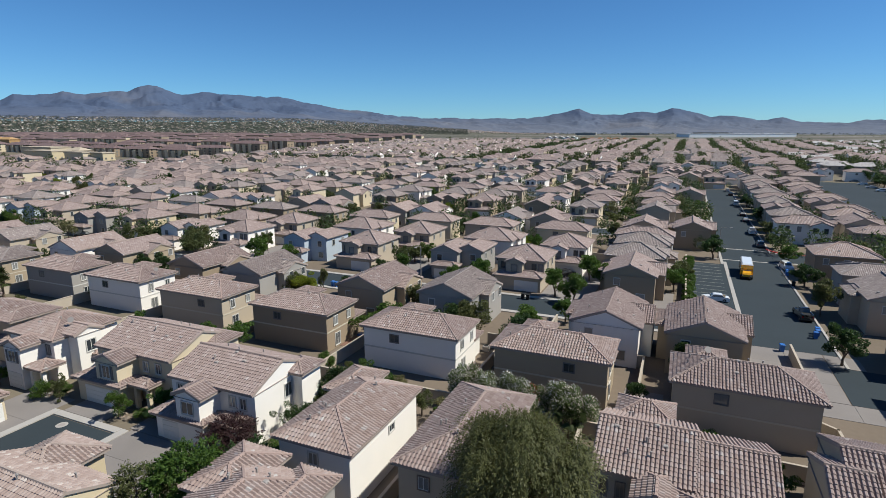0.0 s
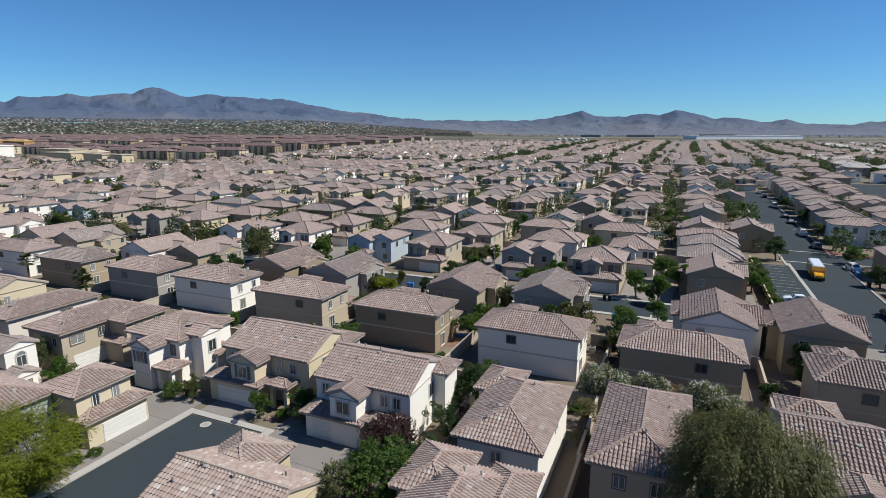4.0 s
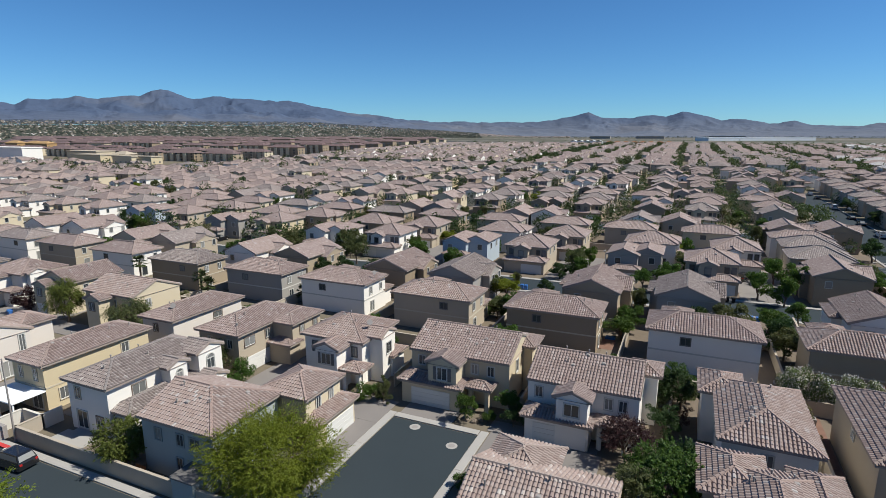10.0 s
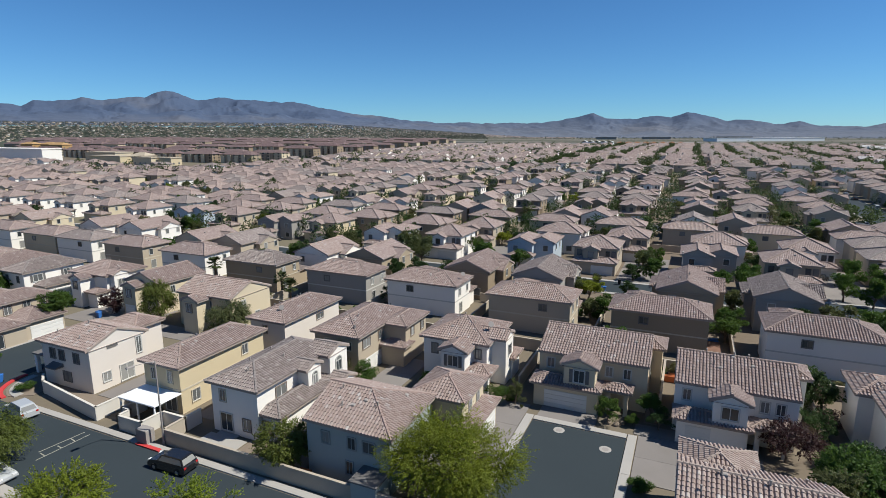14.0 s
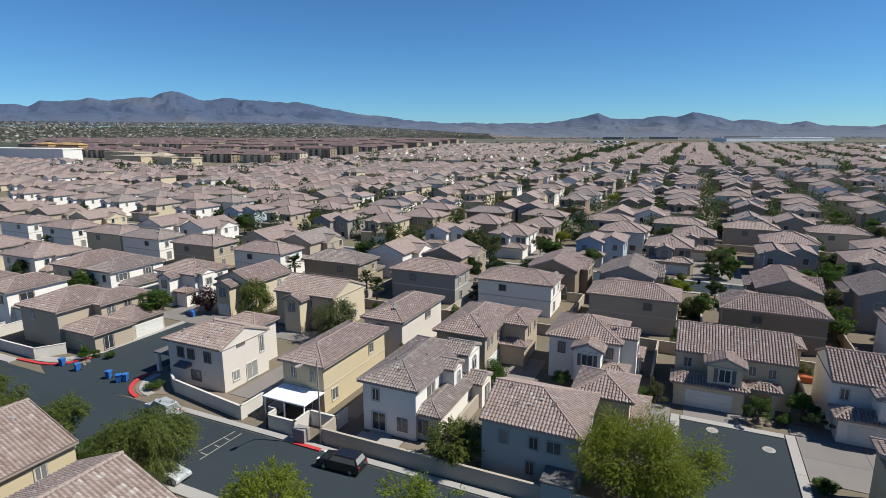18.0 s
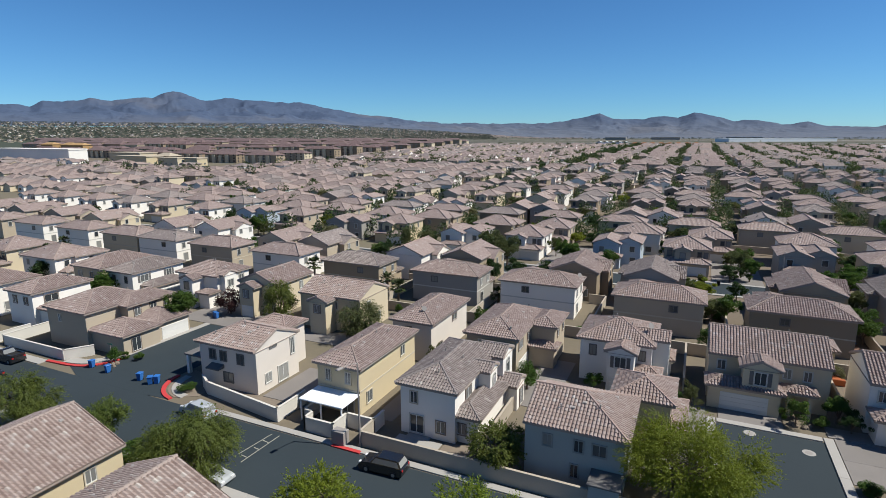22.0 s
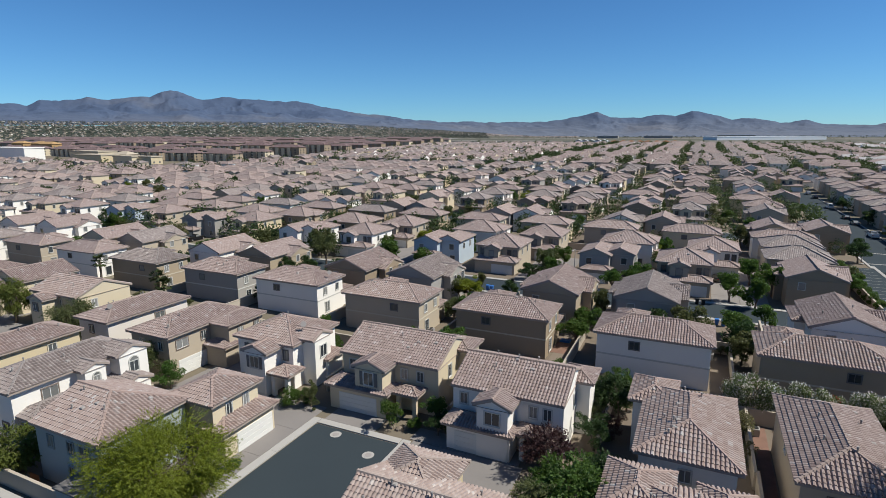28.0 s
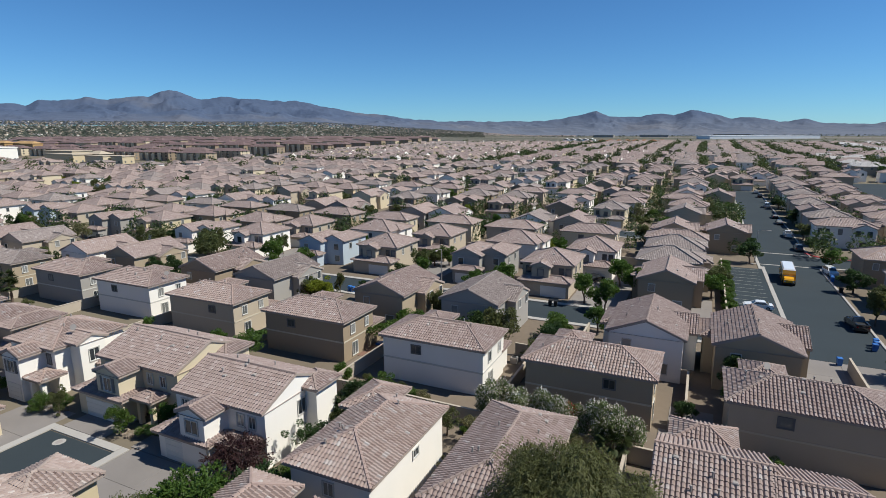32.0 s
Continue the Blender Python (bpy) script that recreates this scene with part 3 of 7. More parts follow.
ground_sheet()
PERIOD = 81.0
ASPH = "dark grey asphalt road with worn surface"
slab_thing("road_front", ASPH, "road", -420, -52, 3.2, 12.6, 0.03, ASPHALT)
slab_thing("road_side", ASPH, "road", -139.6, -127.4, 12.55, 35, 0.034, ASPHALT)
slab_thing("road_culdesac", ASPH, "road", -62.6, -52.6, 12.55, 34.2, 0.034, ASPHALT)
slab_thing("road_right", ASPH, "road", 10.6, 22.0, 88.5, 312, 0.03, ASPHALT)
for k in range(5):
    slab_thing(f"road_cross_{k}", ASPH, "road", -520, 10.5, 90 + PERIOD * k, 98.5 + PERIOD * k, 0.03, ASPHALT)
slab_thing("parking_bay", "asphalt parking bay with painted stall lines", "parking", 3.4, 10.5, 103, 143, 0.032, ASPHALT)
slab_thing("road_cross_east", ASPH, "road", 22.0, 70, 150, 160, 0.034, ASPHALT)
slab_thing("parking_lot", "wide grey asphalt parking lot behind the houses", "parking", 62, 92, 190, 372, 0.03, ASPHALT)


def kerb_run(x0, x1, y0, y1, wide=1.3):
    """A pavement with its kerb as a real step, cut by joints."""
    root = thing("pavement", "pale concrete pavement with kerb along the road", "pavement", ((x0 + x1) / 2, (y0 + y1) / 2, 0), "pavements", "structure")
    w, d = (x1 - x0) / 2, (y1 - y0) / 2
    along_x = w > d
    n = max(1, int(2 * max(w, d) / (6.0 if y0 < 60 else 14.0)))
    for k in range(n):
        mb = MB()
        a, b = -1 + 2 * k / n, -1 + 2 * (k + 1) / n
        if along_x:
            mb.soft_box(a * w + 0.012, b * w - 0.012, -d, d, -0.1, 0.14, 0.02)
        else:
            mb.soft_box(-w, w, a * d + 0.012, b * d - 0.012, -0.1, 0.14, 0.02)
        part("paving_slab", mb, KERB, root)


kerb_run(-119.6, -117, 12.7, 13.6)
kerb_run(-117, -69.5, 12.7, 13.5)
kerb_run(-200, -148.4, 12.7, 14.1)
kerb_run(-140.6, -139.6, 19.5, 35)
kerb_run(-240, -125, 1.9, 3.1)
kerb_run(-125, -64, 1.9, 3.1)
kerb_run(-63.6, -62.7, 13.6, 35.2)
kerb_run(-52.5, -51.6, 12.7, 35.2)
kerb_run(-62.6, -52.6, 34.3, 35.2)
kerb_run(9.9, 10.5, 143, 300)
kerb_run(9.3, 10.5, 20, 72)
kerb_run(22.1, 22.5, 84, 149)
kerb_run(22.1, 22.5, 161, 300)
kerb_run(23.3, 68, 160.1, 161.2)
kerb_run(23.3, 68, 148.8, 149.9)
for k in range(3):
    kerb_run(-330, 2, 98.6 + PERIOD * k, 99.7 + PERIOD * k)
    kerb_run(-330, 2, 88.8 + PERIOD * k, 89.9 + PERIOD * k)


def drive(x0, x1, y0, y1, z=0.07, label="pale concrete driveway with expansion joints"):
    root = thing("driveway", label, "driveway", ((x0 + x1) / 2, (y0 + y1) / 2, 0), "driveways", "structure")
    w, d = (x1 - x0), (y1 - y0)
    nx, ny = max(1, round(w / 5.5)), max(1, round(d / 5.5))
    for i in range(nx):
        for j in range(ny):
            mb = MB()
            mb.soft_box(-w / 2 + i * w / nx + 0.01, -w / 2 + (i + 1) * w / nx - 0.01, -d / 2 + j * d / ny + 0.01, -d / 2 + (j + 1) * d / ny - 0.01, -0.1, z, 0.012)
            part("concrete_slab", mb, CONCRETE, root)


drive(-71, -63.7, 21.5, 37.5)
drive(-62.4, -56, 35.3, 39.5)
drive(-51.5, -40, 27, 35.5)
drive(-52, -40.5, 35.6, 38)
drive(-84.5, -80, 29, 44)
drive(-146.2, -140.7, 25, 32.5)
drive(-147.5, -131.5, 35.1, 46)
drive(-131.4, -112, 35.6, 40)
drive(-131, -126.5, 27, 33)
drive(-3.5, 0.2, 99.8, 112, 0.072)
drive(-23.5, -14, 99.8, 128)
drive(-62, -52, 99.8, 126)
drive(-101, -90, 99.8, 126)
slab_thing("side_lot", "flat asphalt-grey slab beside the house", "road", 20.2, 27.0, 72.5, 84.0, 0.035, ASPHALT)
drive(20.2, 24.4, 84.1, 88.4, 0.05)
drive(10.4, 20.1, 72.5, 88.4, 0.05, "wide pale concrete apron beside the road")
drive(15.5, 30, 68.2, 72.4, 0.05)


def wall_run(pts, h=1.8, material=None, label="tan concrete block garden wall with cap course"):
    """A garden wall along a polyline, one body and cap for each leg."""
    root = thing("garden_wall", label, "wall", (*pts[0], 0), "garden walls", "structure")
    ox, oy = pts[0]
    for (ax, ay), (bx, by) in zip(pts, pts[1:]):
        a, b = Vector((ax - ox, ay - oy, 0)), Vector((bx - ox, by - oy, 0))
        d = (b - a).normalized()
        s = Vector((-d.y, d.x, 0))
        for nm, t, z0, z1, ext in (("wall_body", 0.1, 0.0, h - 0.08, 0.1), ("wall_cap", 0.14, h - 0.08, h, 0.14)):
            mb = MB()
            p = [a - d * ext - s * t, b + d * ext - s * t, b + d * ext + s * t, a - d * ext + s * t]
            for k in range(4):
                q, r = p[k], p[(k + 1) % 4]
                mb.poly([(q.x, q.y, z0), (r.x, r.y, z0), (r.x, r.y, z1), (q.x, q.y, z1)])
            mb.poly([(q.x, q.y, z1) for q in p])
            part(nm, mb, material or BLOCK, root)


PALE = "pale stuccoed garden wall with cap along the yards"
wall_run([(-121.5, 17.2), (-119.5, 16.0), (-107.0, 14.2), (-107.0, 19.0)], 1.7, BLOCK_PALE, PALE)
wall_run([(-105.6, 18.2), (-104.2, 18.2), (-104.2, 15.4), (-103, 15.4), (-103, 14.0), (-99.4, 14.0)], 1.7, BLOCK_PALE, PALE)
wall_run([(-99.4, 14.0), (-99.4, 16.6), (-96.0, 16.6), (-96.0, 18.6)], 1.7, BLOCK_PALE, PALE)
wall_run([(-96.0, 16.6), (-96.0, 14.0), (-67.5, 14.0), (-66.5, 15.0), (-66.0, 17.0)], 1.7, BLOCK, "grey garden wall with cap beside the road")
wall_run([(-84.0, 31.0), (-84.0, 16.0)], 1.7)
wall_run([(-161.0, 15.2), (-146.5, 15.2), (-144.5, 18.2)], 1.6, BLOCK_PALE, PALE)
wall_run([(-161.0, 15.2), (-161.0, 33.0)], 1.7, BLOCK_PALE, PALE)
wall_run([(-190.0, 15.2), (-163.0, 15.2), (-163.0, 20.0)], 1.6, BLOCK_PALE, PALE)
wall_run([(-240, 54.6), (-122, 54.4)], 1.8)
wall_run([(-122, 54.4), (-44, 53.8)], 1.8)
wall_run([(-44, 53.8), (16, 53.2)], 1.8)
for x in (-119.0, -100.2, -80.4, -60.5, -41.2, -21.6, -2.8):
    wall_run([(x, 54.5), (x, 73.5), (x - 3, 73.5)], 1.8)
for x in (-95.5, -66.2, -49.8, -34.2, -20.8, -7.5, 9.2):
    wall_run([(x, 41.0), (x, 53.6)], 1.8)
wall_run([(-20.6, 20), (-20.6, 41)], 1.8)
for x in (-56.0, -17.0, -95.0, -134.0, 15.8):
    wall_run([(x, 75.0), (x, 86.0)], 1.8)
wall_run([(10.9, 73.6), (11.4, 66.0), (16.5, 62.0), (17.0, 48.0)], 1.7)
wall_run([(2.2, 101.5), (2.2, 143)], 1.8)
wall_run([(59.5, 150), (60.5, 240), (60.5, 420)], 2.0)
for k in range(1, 4):
    wall_run([(-330, 54.4 + PERIOD * k), (2, 54.0 + PERIOD * k)], 1.8)


# ---- houses of the front rows ----
def shut(wi, face, *at, z=4.25, w=1.0, h=1.25, style="frame"):
    return [(wi, face, a, z, w, h, style) for a in at]


def build_front_rows():
    H = house
    # row beside the front road
    corner = H("ivory", "b", [(-123.3, -113.4, 17.8, 26.4, 5.7, "e"), (-121.5, -115.2, 25.6, 30.5, 5.7, "h")],
               shut(0, "S", 2.2, 4.0, 6.8, style="dark") + [(0, "S", 4.6, 1.5, 1.5, 1.2, "dark"), (0, "E", 6.6, 4.2, 0.7, 2.2, "frame"), (0, "E", 4.6, 1.25, 1.8, 2.1, "frame"), (0, "E", 1.9, 1.6, 1.0, 1.2, "frame"), (0, "E", 3.0, 5.3, 1.2, 0.16, "dark")], vents=5, seed=1)
    # a dark pent roof over the back door and an open side porch on posts
    mb = MB()
    mb.poly([(-2.6, -4.95, 2.75), (-0.5, -4.95, 2.75), (-0.5, -3.84, 3.1), (-2.6, -3.84, 3.1)])
    mb.poly([(-2.6, -4.95, 2.63), (-2.6, -3.84, 2.63), (-0.5, -3.84, 2.63), (-0.5, -4.95, 2.63)])
    mb.poly([(-2.6, -4.95, 2.63), (-0.5, -4.95, 2.63), (-0.5, -4.95, 2.75), (-2.6, -4.95, 2.75)])
    for x in (-2.6, -0.5):
        mb.poly([(x, -4.95, 2.63), (x, -4.95, 2.75), (x, -3.84, 3.1), (x, -3.84, 2.63)])
    part("pent_roof", mb, TRIM["dark"], corner, "dark sheet pent roof")
    mb = MB()
    mb.soft_box(-8.6, -4.52, -3.0, 1.4, 2.75, 2.95, 0.03)
    porch = part("porch_roof", mb, TRIM["dark"], corner, "dark flat porch roof")
    for y in (-2.8, 0.8):
        mb = MB()
        mb.box(-8.5, -8.05, y, y + 0.45, 0, 2.75)
        part("porch_post", mb, WALL["white"], porch)
    H("yellow", "a", [(-105.5, -98.9, 18.7, 33.0, 5.7, "h")],
      shut(0, "S", 1.5, 4.2, z=4.3, w=0.7, h=1.4, style="cream") + [(0, "S", 4.0, 1.2, 1.8, 2.1, "frame"), (0, "E", 2.0, 1.6, 1.1, 1.4, "cream"), (0, "E", 10.0, 4.3, 1.0, 1.3, "cream")], vents=5, band="cream", seed=2)
    H("white", "c", [(-94.0, -86.8, 17.8, 32.0, 5.7, "h"), (-88.9, -85.6, 24.2, 27.4, 5.6, "s"), (-88.9, -85.4, 28.0, 32.4, 5.9, "s"), (-88.4, -84.5, 18.4, 28.0, 3.0, "h"), (-88.0, -83.4, 27.2, 31.0, 3.0, "s")],
      shut(0, "S", 1.6, z=4.3, w=0.8, h=1.3, style="cream") + [(0, "S", 1.9, 1.3, 1.6, 2.0, "frame"), (0, "S", 4.7, 1.5, 1.0, 1.3, "brown"), (0, "E", 3.6, 4.2, 1.6, 1.2, "brown"), (1, "E", 1.2, 4.1, 0.8, 1.1, "arch"), (2, "E", 1.7, 4.1, 1.1, 1.3, "arch"), (3, "S", 1.2, 1.5, 0.9, 1.2, "brown"), (4, "E", 1.6, 1.2, 1.2, 2.1, "brown")], vents=4, seed=3)
    front = H("cream", "b", [(-79.4, -70.0, 15.6, 24.9, 5.7, "w", "sage"), (-73.0, -66.8, 24.4, 31.2, 5.6, "h"), (-69.5, -65.6, 24.4, 32.0, 3.0, "h")],
              [(0, "S", 2.1, 4.2, 0.8, 1.15, "soft"), (0, "S", 4.9, 4.2, 0.8, 1.15, "soft"), (0, "S", 6.7, 4.2, 1.2, 1.1, "soft"), (0, "S", 4.6, 1.7, 0.7, 1.3, "soft"), (1, "E", 2.0, 4.3, 0.7, 1.3, "frame"), (1, "E", 4.2, 4.3, 0.7, 1.3, "frame")], [(2, "E", 4.0, 4.9, 2.15)],
              vents=3, seed=4, label="two-storey grey-green and cream stucco house with tile roof")
    mb = MB()
    mb.box(1.7, 4.2, -6.6, -4.18, 0, 2.3)
    lean = part("lean_to", mb, WALL["sage"], front)
    mb = MB()
    mb.soft_box(1.55, 4.35, -6.75, -4.18, 2.3, 2.46, 0.03)
    part("lean_to_roof", mb, TRIM["dark"], lean, "dark flat sheet roof")
    H("beige", "a", [(-156.4, -146.4, 18.6, 30.2, 5.7, "h"), (-150.5, -144.6, 24.0, 33.0, 5.5, "h"), (-147.4, -139.4, 19.2, 26.0, 3.0, "h"), (-147.2, -140.0, 25.4, 32.0, 3.0, "h")],
      [(0, "S", 3.0, 4.3, 0.7, 1.2, "cream"), (1, "E", 1.6, 4.3, 1.1, 1.4, "brown"), (1, "E", 4.4, 4.3, 1.1, 1.4, "brown"), (1, "E", 6.8, 4.3, 0.9, 1.3, "brown"), (2, "E", 2.0, 1.3, 1.4, 2.0, "brown")], [(3, "E", 3.0, 4.9, 2.15)], vents=2, seed=5)
    H("white", "a", [(-172.5, -164.8, 21.6, 32.3, 5.7, "h"), (-165.8, -161.6, 22.5, 28.0, 3.0, "h")],
      shut(0, "S", 2.0, 5.0, style="brown") + [(0, "E", 3.0, 4.3, 2.2, 1.2, "brown"), (0, "E", 2.0, 1.4, 1.0, 1.3, "brown")], vents=4, seed=6)
    H("white", "a", [(-188.2, -176.0, 20.8, 30.0, 5.7, "h")], shut(0, "S", 3.0, 7.0, style="brown") + [(0, "E", 3.0, 1.6, 1.6, 1.5, "frame")], vents=3, seed=7)
    H("cream", "a", [(-206.0, -194.0, 21.5, 31.0, 5.7, "h")], shut(0, "S", 3.0, 7.0), vents=3, seed=8)
    # second row
    H("cream", "a", [(-180.0, -171.0, 37.4, 50.5, 5.7, "h")], shut(0, "S", 2.0, 5.5) + shut(0, "E", 4.0, 9.0, style="brown"), vents=3, seed=9, detail=1)
    H("white", "c", [(-169.9, -162.0, 37.6, 50.0, 5.7, "h"), (-163.4, -159.0, 39.5, 48.0, 3.0, "h")],
      [(0, "S", 1.8, 4.3, 0.7, 1.2, "dark"), (0, "S", 5.2, 4.3, 0.7, 1.2, "dark"), (0, "E", 2.5, 4.3, 1.7, 1.3, "shutter"), (0, "E", 8.0, 4.3, 1.2, 1.3, "shutter")], [(1, "E", 3.6, 4.9, 2.15)], vents=3, seed=10)
    H("white", "a", [(-156.4, -145.6, 42.6, 51.5, 5.7, "h"), (-152.6, -149.0, 40.2, 44.0, 5.4, "n"), (-148.4, -144.8, 43.4, 47.2, 5.9, "s"), (-149.2, -145.8, 40.6, 43.6, 2.9, "h")],
      [(1, "S", 1.3, 4.2, 1.1, 1.4, "dark"), (0, "S", 1.5, 4.2, 0.8, 1.3, "dark"), (2, "E", 1.4, 4.2, 1.3, 1.3, "frame"), (0, "E", 6.0, 4.2, 1.2, 1.3, "frame")], vents=4, seed=11)
    H("cream", "a", [(-140.6, -131.6, 42.6, 53.0, 5.7, "g"), (-138.6, -134.6, 40.4, 44.0, 5.4, "n")],
      [(1, "S", 1.5, 4.2, 1.2, 1.4, "brown"), (0, "E", 3.0, 4.2, 0.9, 1.3, "frame"), (0, "E", 7.0, 4.2, 0.9, 1.3, "frame")], [(1, "S", 1.55, 2.5, 2.1)], vents=4, seed=12)
    H("cream", "b", [(-125.6, -113.6, 41.0, 50.6, 5.7, "s"), (-122.0, -118.0, 38.6, 42.0, 5.4, "n")],
      [(1, "S", 1.5, 4.2, 1.2, 1.3, "brown"), (0, "E", 2.5, 4.2, 0.9, 1.3, "frame"), (0, "E", 5.5, 1.6, 1.0, 1.3, "frame"), (0, "S", 7.0, 4.2, 0.9, 1.3, "frame")], vents=5, seed=13)
    H("ivory", "a", [(-105.0, -98.0, 35.4, 49.2, 5.7, "h")], [(0, "S", 2.6, 4.3, 0.8, 1.1, "brown"), (0, "E", 8.0, 4.4, 1.6, 0.9, "brown"), (0, "E", 3.0, 1.5, 1.0, 1.2, "brown")], vents=5, seed=14)
    H("beige", "a", [(-93.3, -85.6, 34.8, 48.4, 5.7, "h"), (-86.6, -82.2, 41.4, 48.6, 5.6, "h"), (-86.4, -82.0, 40.4, 43.4, 2.9, "h")],
      [(0, "S", 2.0, 4.3, 0.8, 1.2, "cream"), (0, "S", 5.4, 4.3, 0.8, 1.2, "cream"), (0, "E", 2.0, 4.3, 1.8, 1.2, "brown"), (0, "E", 5.4, 4.3, 0.8, 1.2, "brown"), (1, "E", 2.0, 4.3, 0.9, 1.2, "brown"), (1, "E", 5.0, 4.3, 0.9, 1.2, "brown")], [(0, "E", 3.5, 4.6, 2.15)], vents=4, seed=15)
    H("white", "b", [(-79.2, -69.6, 39.2, 48.6, 5.7, "h"), (-75.4, -71.4, 36.6, 41.0, 5.4, "n"), (-72.0, -68.0, 41.0, 45.0, 6.0, "s"), (-72.0, -68.6, 36.9, 40.0, 2.9, "h", "porch_white"), (-70.4, -67.4, 43.0, 47.0, 2.9, "h")],
      [(1, "S", 1.55, 4.15, 1.3, 1.4, "shutter"), (0, "S", 1.6, 4.2, 0.8, 1.3, "dark"), (0, "S", 7.6, 4.3, 0.7, 1.2, "dark"), (2, "E", 1.6, 4.2, 1.2, 1.5, "frame")], [(1, "S", 1.55, 2.6, 2.1)], vents=5, seed=16)
    H("cream", "a", [(-63.8, -51.1, 40.5, 50.7, 5.7, "s"), (-60.6, -56.2, 38.0, 42.5, 5.5, "n"), (-64.0, -55.8, 37.6, 41.0, 2.9, "h"), (-55.9, -52.6, 38.6, 41.0, 3.0, "h", "porch_cream"), (-53.6, -49.6, 46.0, 50.4, 5.9, "h")],
      [(1, "S", 1.75, 4.3, 1.2, 1.5, "shutter"), (0, "S", 1.4, 4.3, 0.9, 1.2, "frame"), (0, "S", 8.2, 4.3, 0.8, 1.2, "frame"), (0, "S", 10.2, 4.3, 0.8, 1.2, "frame"), (0, "E", 3.0, 4.3, 0.8, 1.5, "frame"), (0, "E", 6.0, 1.8, 0.8, 1.5, "frame")], [(2, "S", 3.7, 4.9, 2.15)], vents=4, seed=17)
    H("white", "a", [(-48.5, -36.9, 38.0, 47.6, 5.7, "s"), (-45.2, -41.2, 35.6, 40.0, 5.4, "n"), (-48.4, -41.0, 35.4, 38.6, 2.8, "h"), (-41.2, -37.4, 36.2, 38.6, 2.9, "h", "porch_white"), (-38.6, -35.2, 43.6, 47.8, 5.8, "h")],
      [(1, "S", 1.55, 4.2, 1.5, 1.3, "frame"), (0, "S", 1.2, 4.3, 0.8, 1.2, "frame"), (0, "S", 8.4, 4.3, 0.8, 1.2, "frame"), (0, "S", 9.8, 4.3, 0.8, 1.2, "frame"), (0, "E", 5.0, 4.0, 1.1, 1.5, "frame")], [(2, "S", 3.3, 4.9, 2.15)], vents=4, seed=18)
    H("white", "b", [(-30.4, -22.4, 33.1, 46.2, 5.7, "h"), (-31.8, -27.4, 42.4, 48.4, 5.6, "h")], [(0, "E", 7.0, 4.3, 0.9, 0.7, "frame"), (0, "S", 3.5, 4.3, 0.9, 1.1, "frame")], vents=6, seed=19)
    H("beige", "a", [(-19.2, -11.4, 33.8, 49.0, 5.7, "h")], [(0, "S", 2.2, 4.3, 0.9, 1.1, "brown"), (0, "S", 5.0, 4.3, 0.9, 1.1, "brown"), (0, "W", 7.0, 4.3, 0.9, 0.8, "frame")], vents=6, seed=20)
    H("grey", "b", [(-4.8, 3.0, 39.3, 49.4, 5.7, "s"), (2.6, 8.4, 38.4, 49.0, 5.3, "s"), (-1.6, 1.8, 36.9, 41.0, 5.5, "n"), (0.6, 6.0, 34.6, 40.0, 5.2, "n"), (-4.0, 1.2, 48.6, 53.0, 5.6, "h")],
      [(0, "S", 0.9, 4.1, 0.6, 1.3, "dark"), (0, "S", 2.2, 4.1, 0.6, 1.3, "dark"), (2, "S", 1.2, 4.0, 1.0, 1.4, "dark")], vents=6, seed=21)
    H("beige", "a", [(12.4, 27.0, 39.5, 52.4, 5.5, "s"), (10.9, 14.0, 38.0, 48.0, 5.9, "s")], [(0, "W", 9.0, 4.2, 0.9, 1.2, "frame")], vents=5, seed=22)
    H("yellow", "f", [(-47.8, -37.0, 16.4, 24.0, 5.4, "s"), (-47.7, -41.8, 20.6, 26.9, 5.35, "h")], [(1, "E", 3.0, 4.2, 0.8, 1.1, "brown"), (0, "E", 3.0, 4.2, 0.8, 1.1, "brown")], vents=4, seed=23)
    H("grey", "b", [(-30.8, -22.6, 19.6, 30.2, 5.4, "h"), (-32.0, -27.0, 25.0, 31.6, 5.6, "h"), (-25.6, -21.8, 24.6, 31.0, 5.5, "n")], [(0, "E", 5.0, 4.2, 0.9, 1.1, "frame")], vents=4, seed=24)
    H("beige", "a", [(-16.0, -6.0, 14.0, 26.0, 5.4, "h")], vents=3, seed=25)
    # near side of the front road
    H("yellow", "f", [(-121.9, -109.2, -17.0, -1.7, 5.5, "g")], [(0, "E", 12.2, 4.2, 0.9, 1.2, "cream"), (0, "E", 5.4, 4.2, 0.9, 1.2, "cream")], vents=3, seed=26)
    H("cream", "f", [(-105.9, -94.5, -21.0, -3.8, 5.7, "g"), (-96.6, -92.8, -15.0, -8.6, 5.2, "e")], [(0, "E", 12.0, 4.2, 0.9, 1.2, "cream")], vents=3, seed=27)
    # long backs of the third row
    walls = ["white", "white", "cream", "white", "beige", "white", "tan", "grey", "white", "beige", "brown", "white", "tan", "beige"]
    sides = ["cream", "cream", "white", "yellow", "cream", "white", "cream", "white", "white", "cream", "cream", "white", "tan", "beige"]
    starts = [-249.0, -229.0, -209.7, -195.6, -177.4, -157.8, -136.9, -115.8, -97.9, -77.9, -58.4, -38.1, -19.7, 0.4]
    tones = "aaacaacaabaaba"
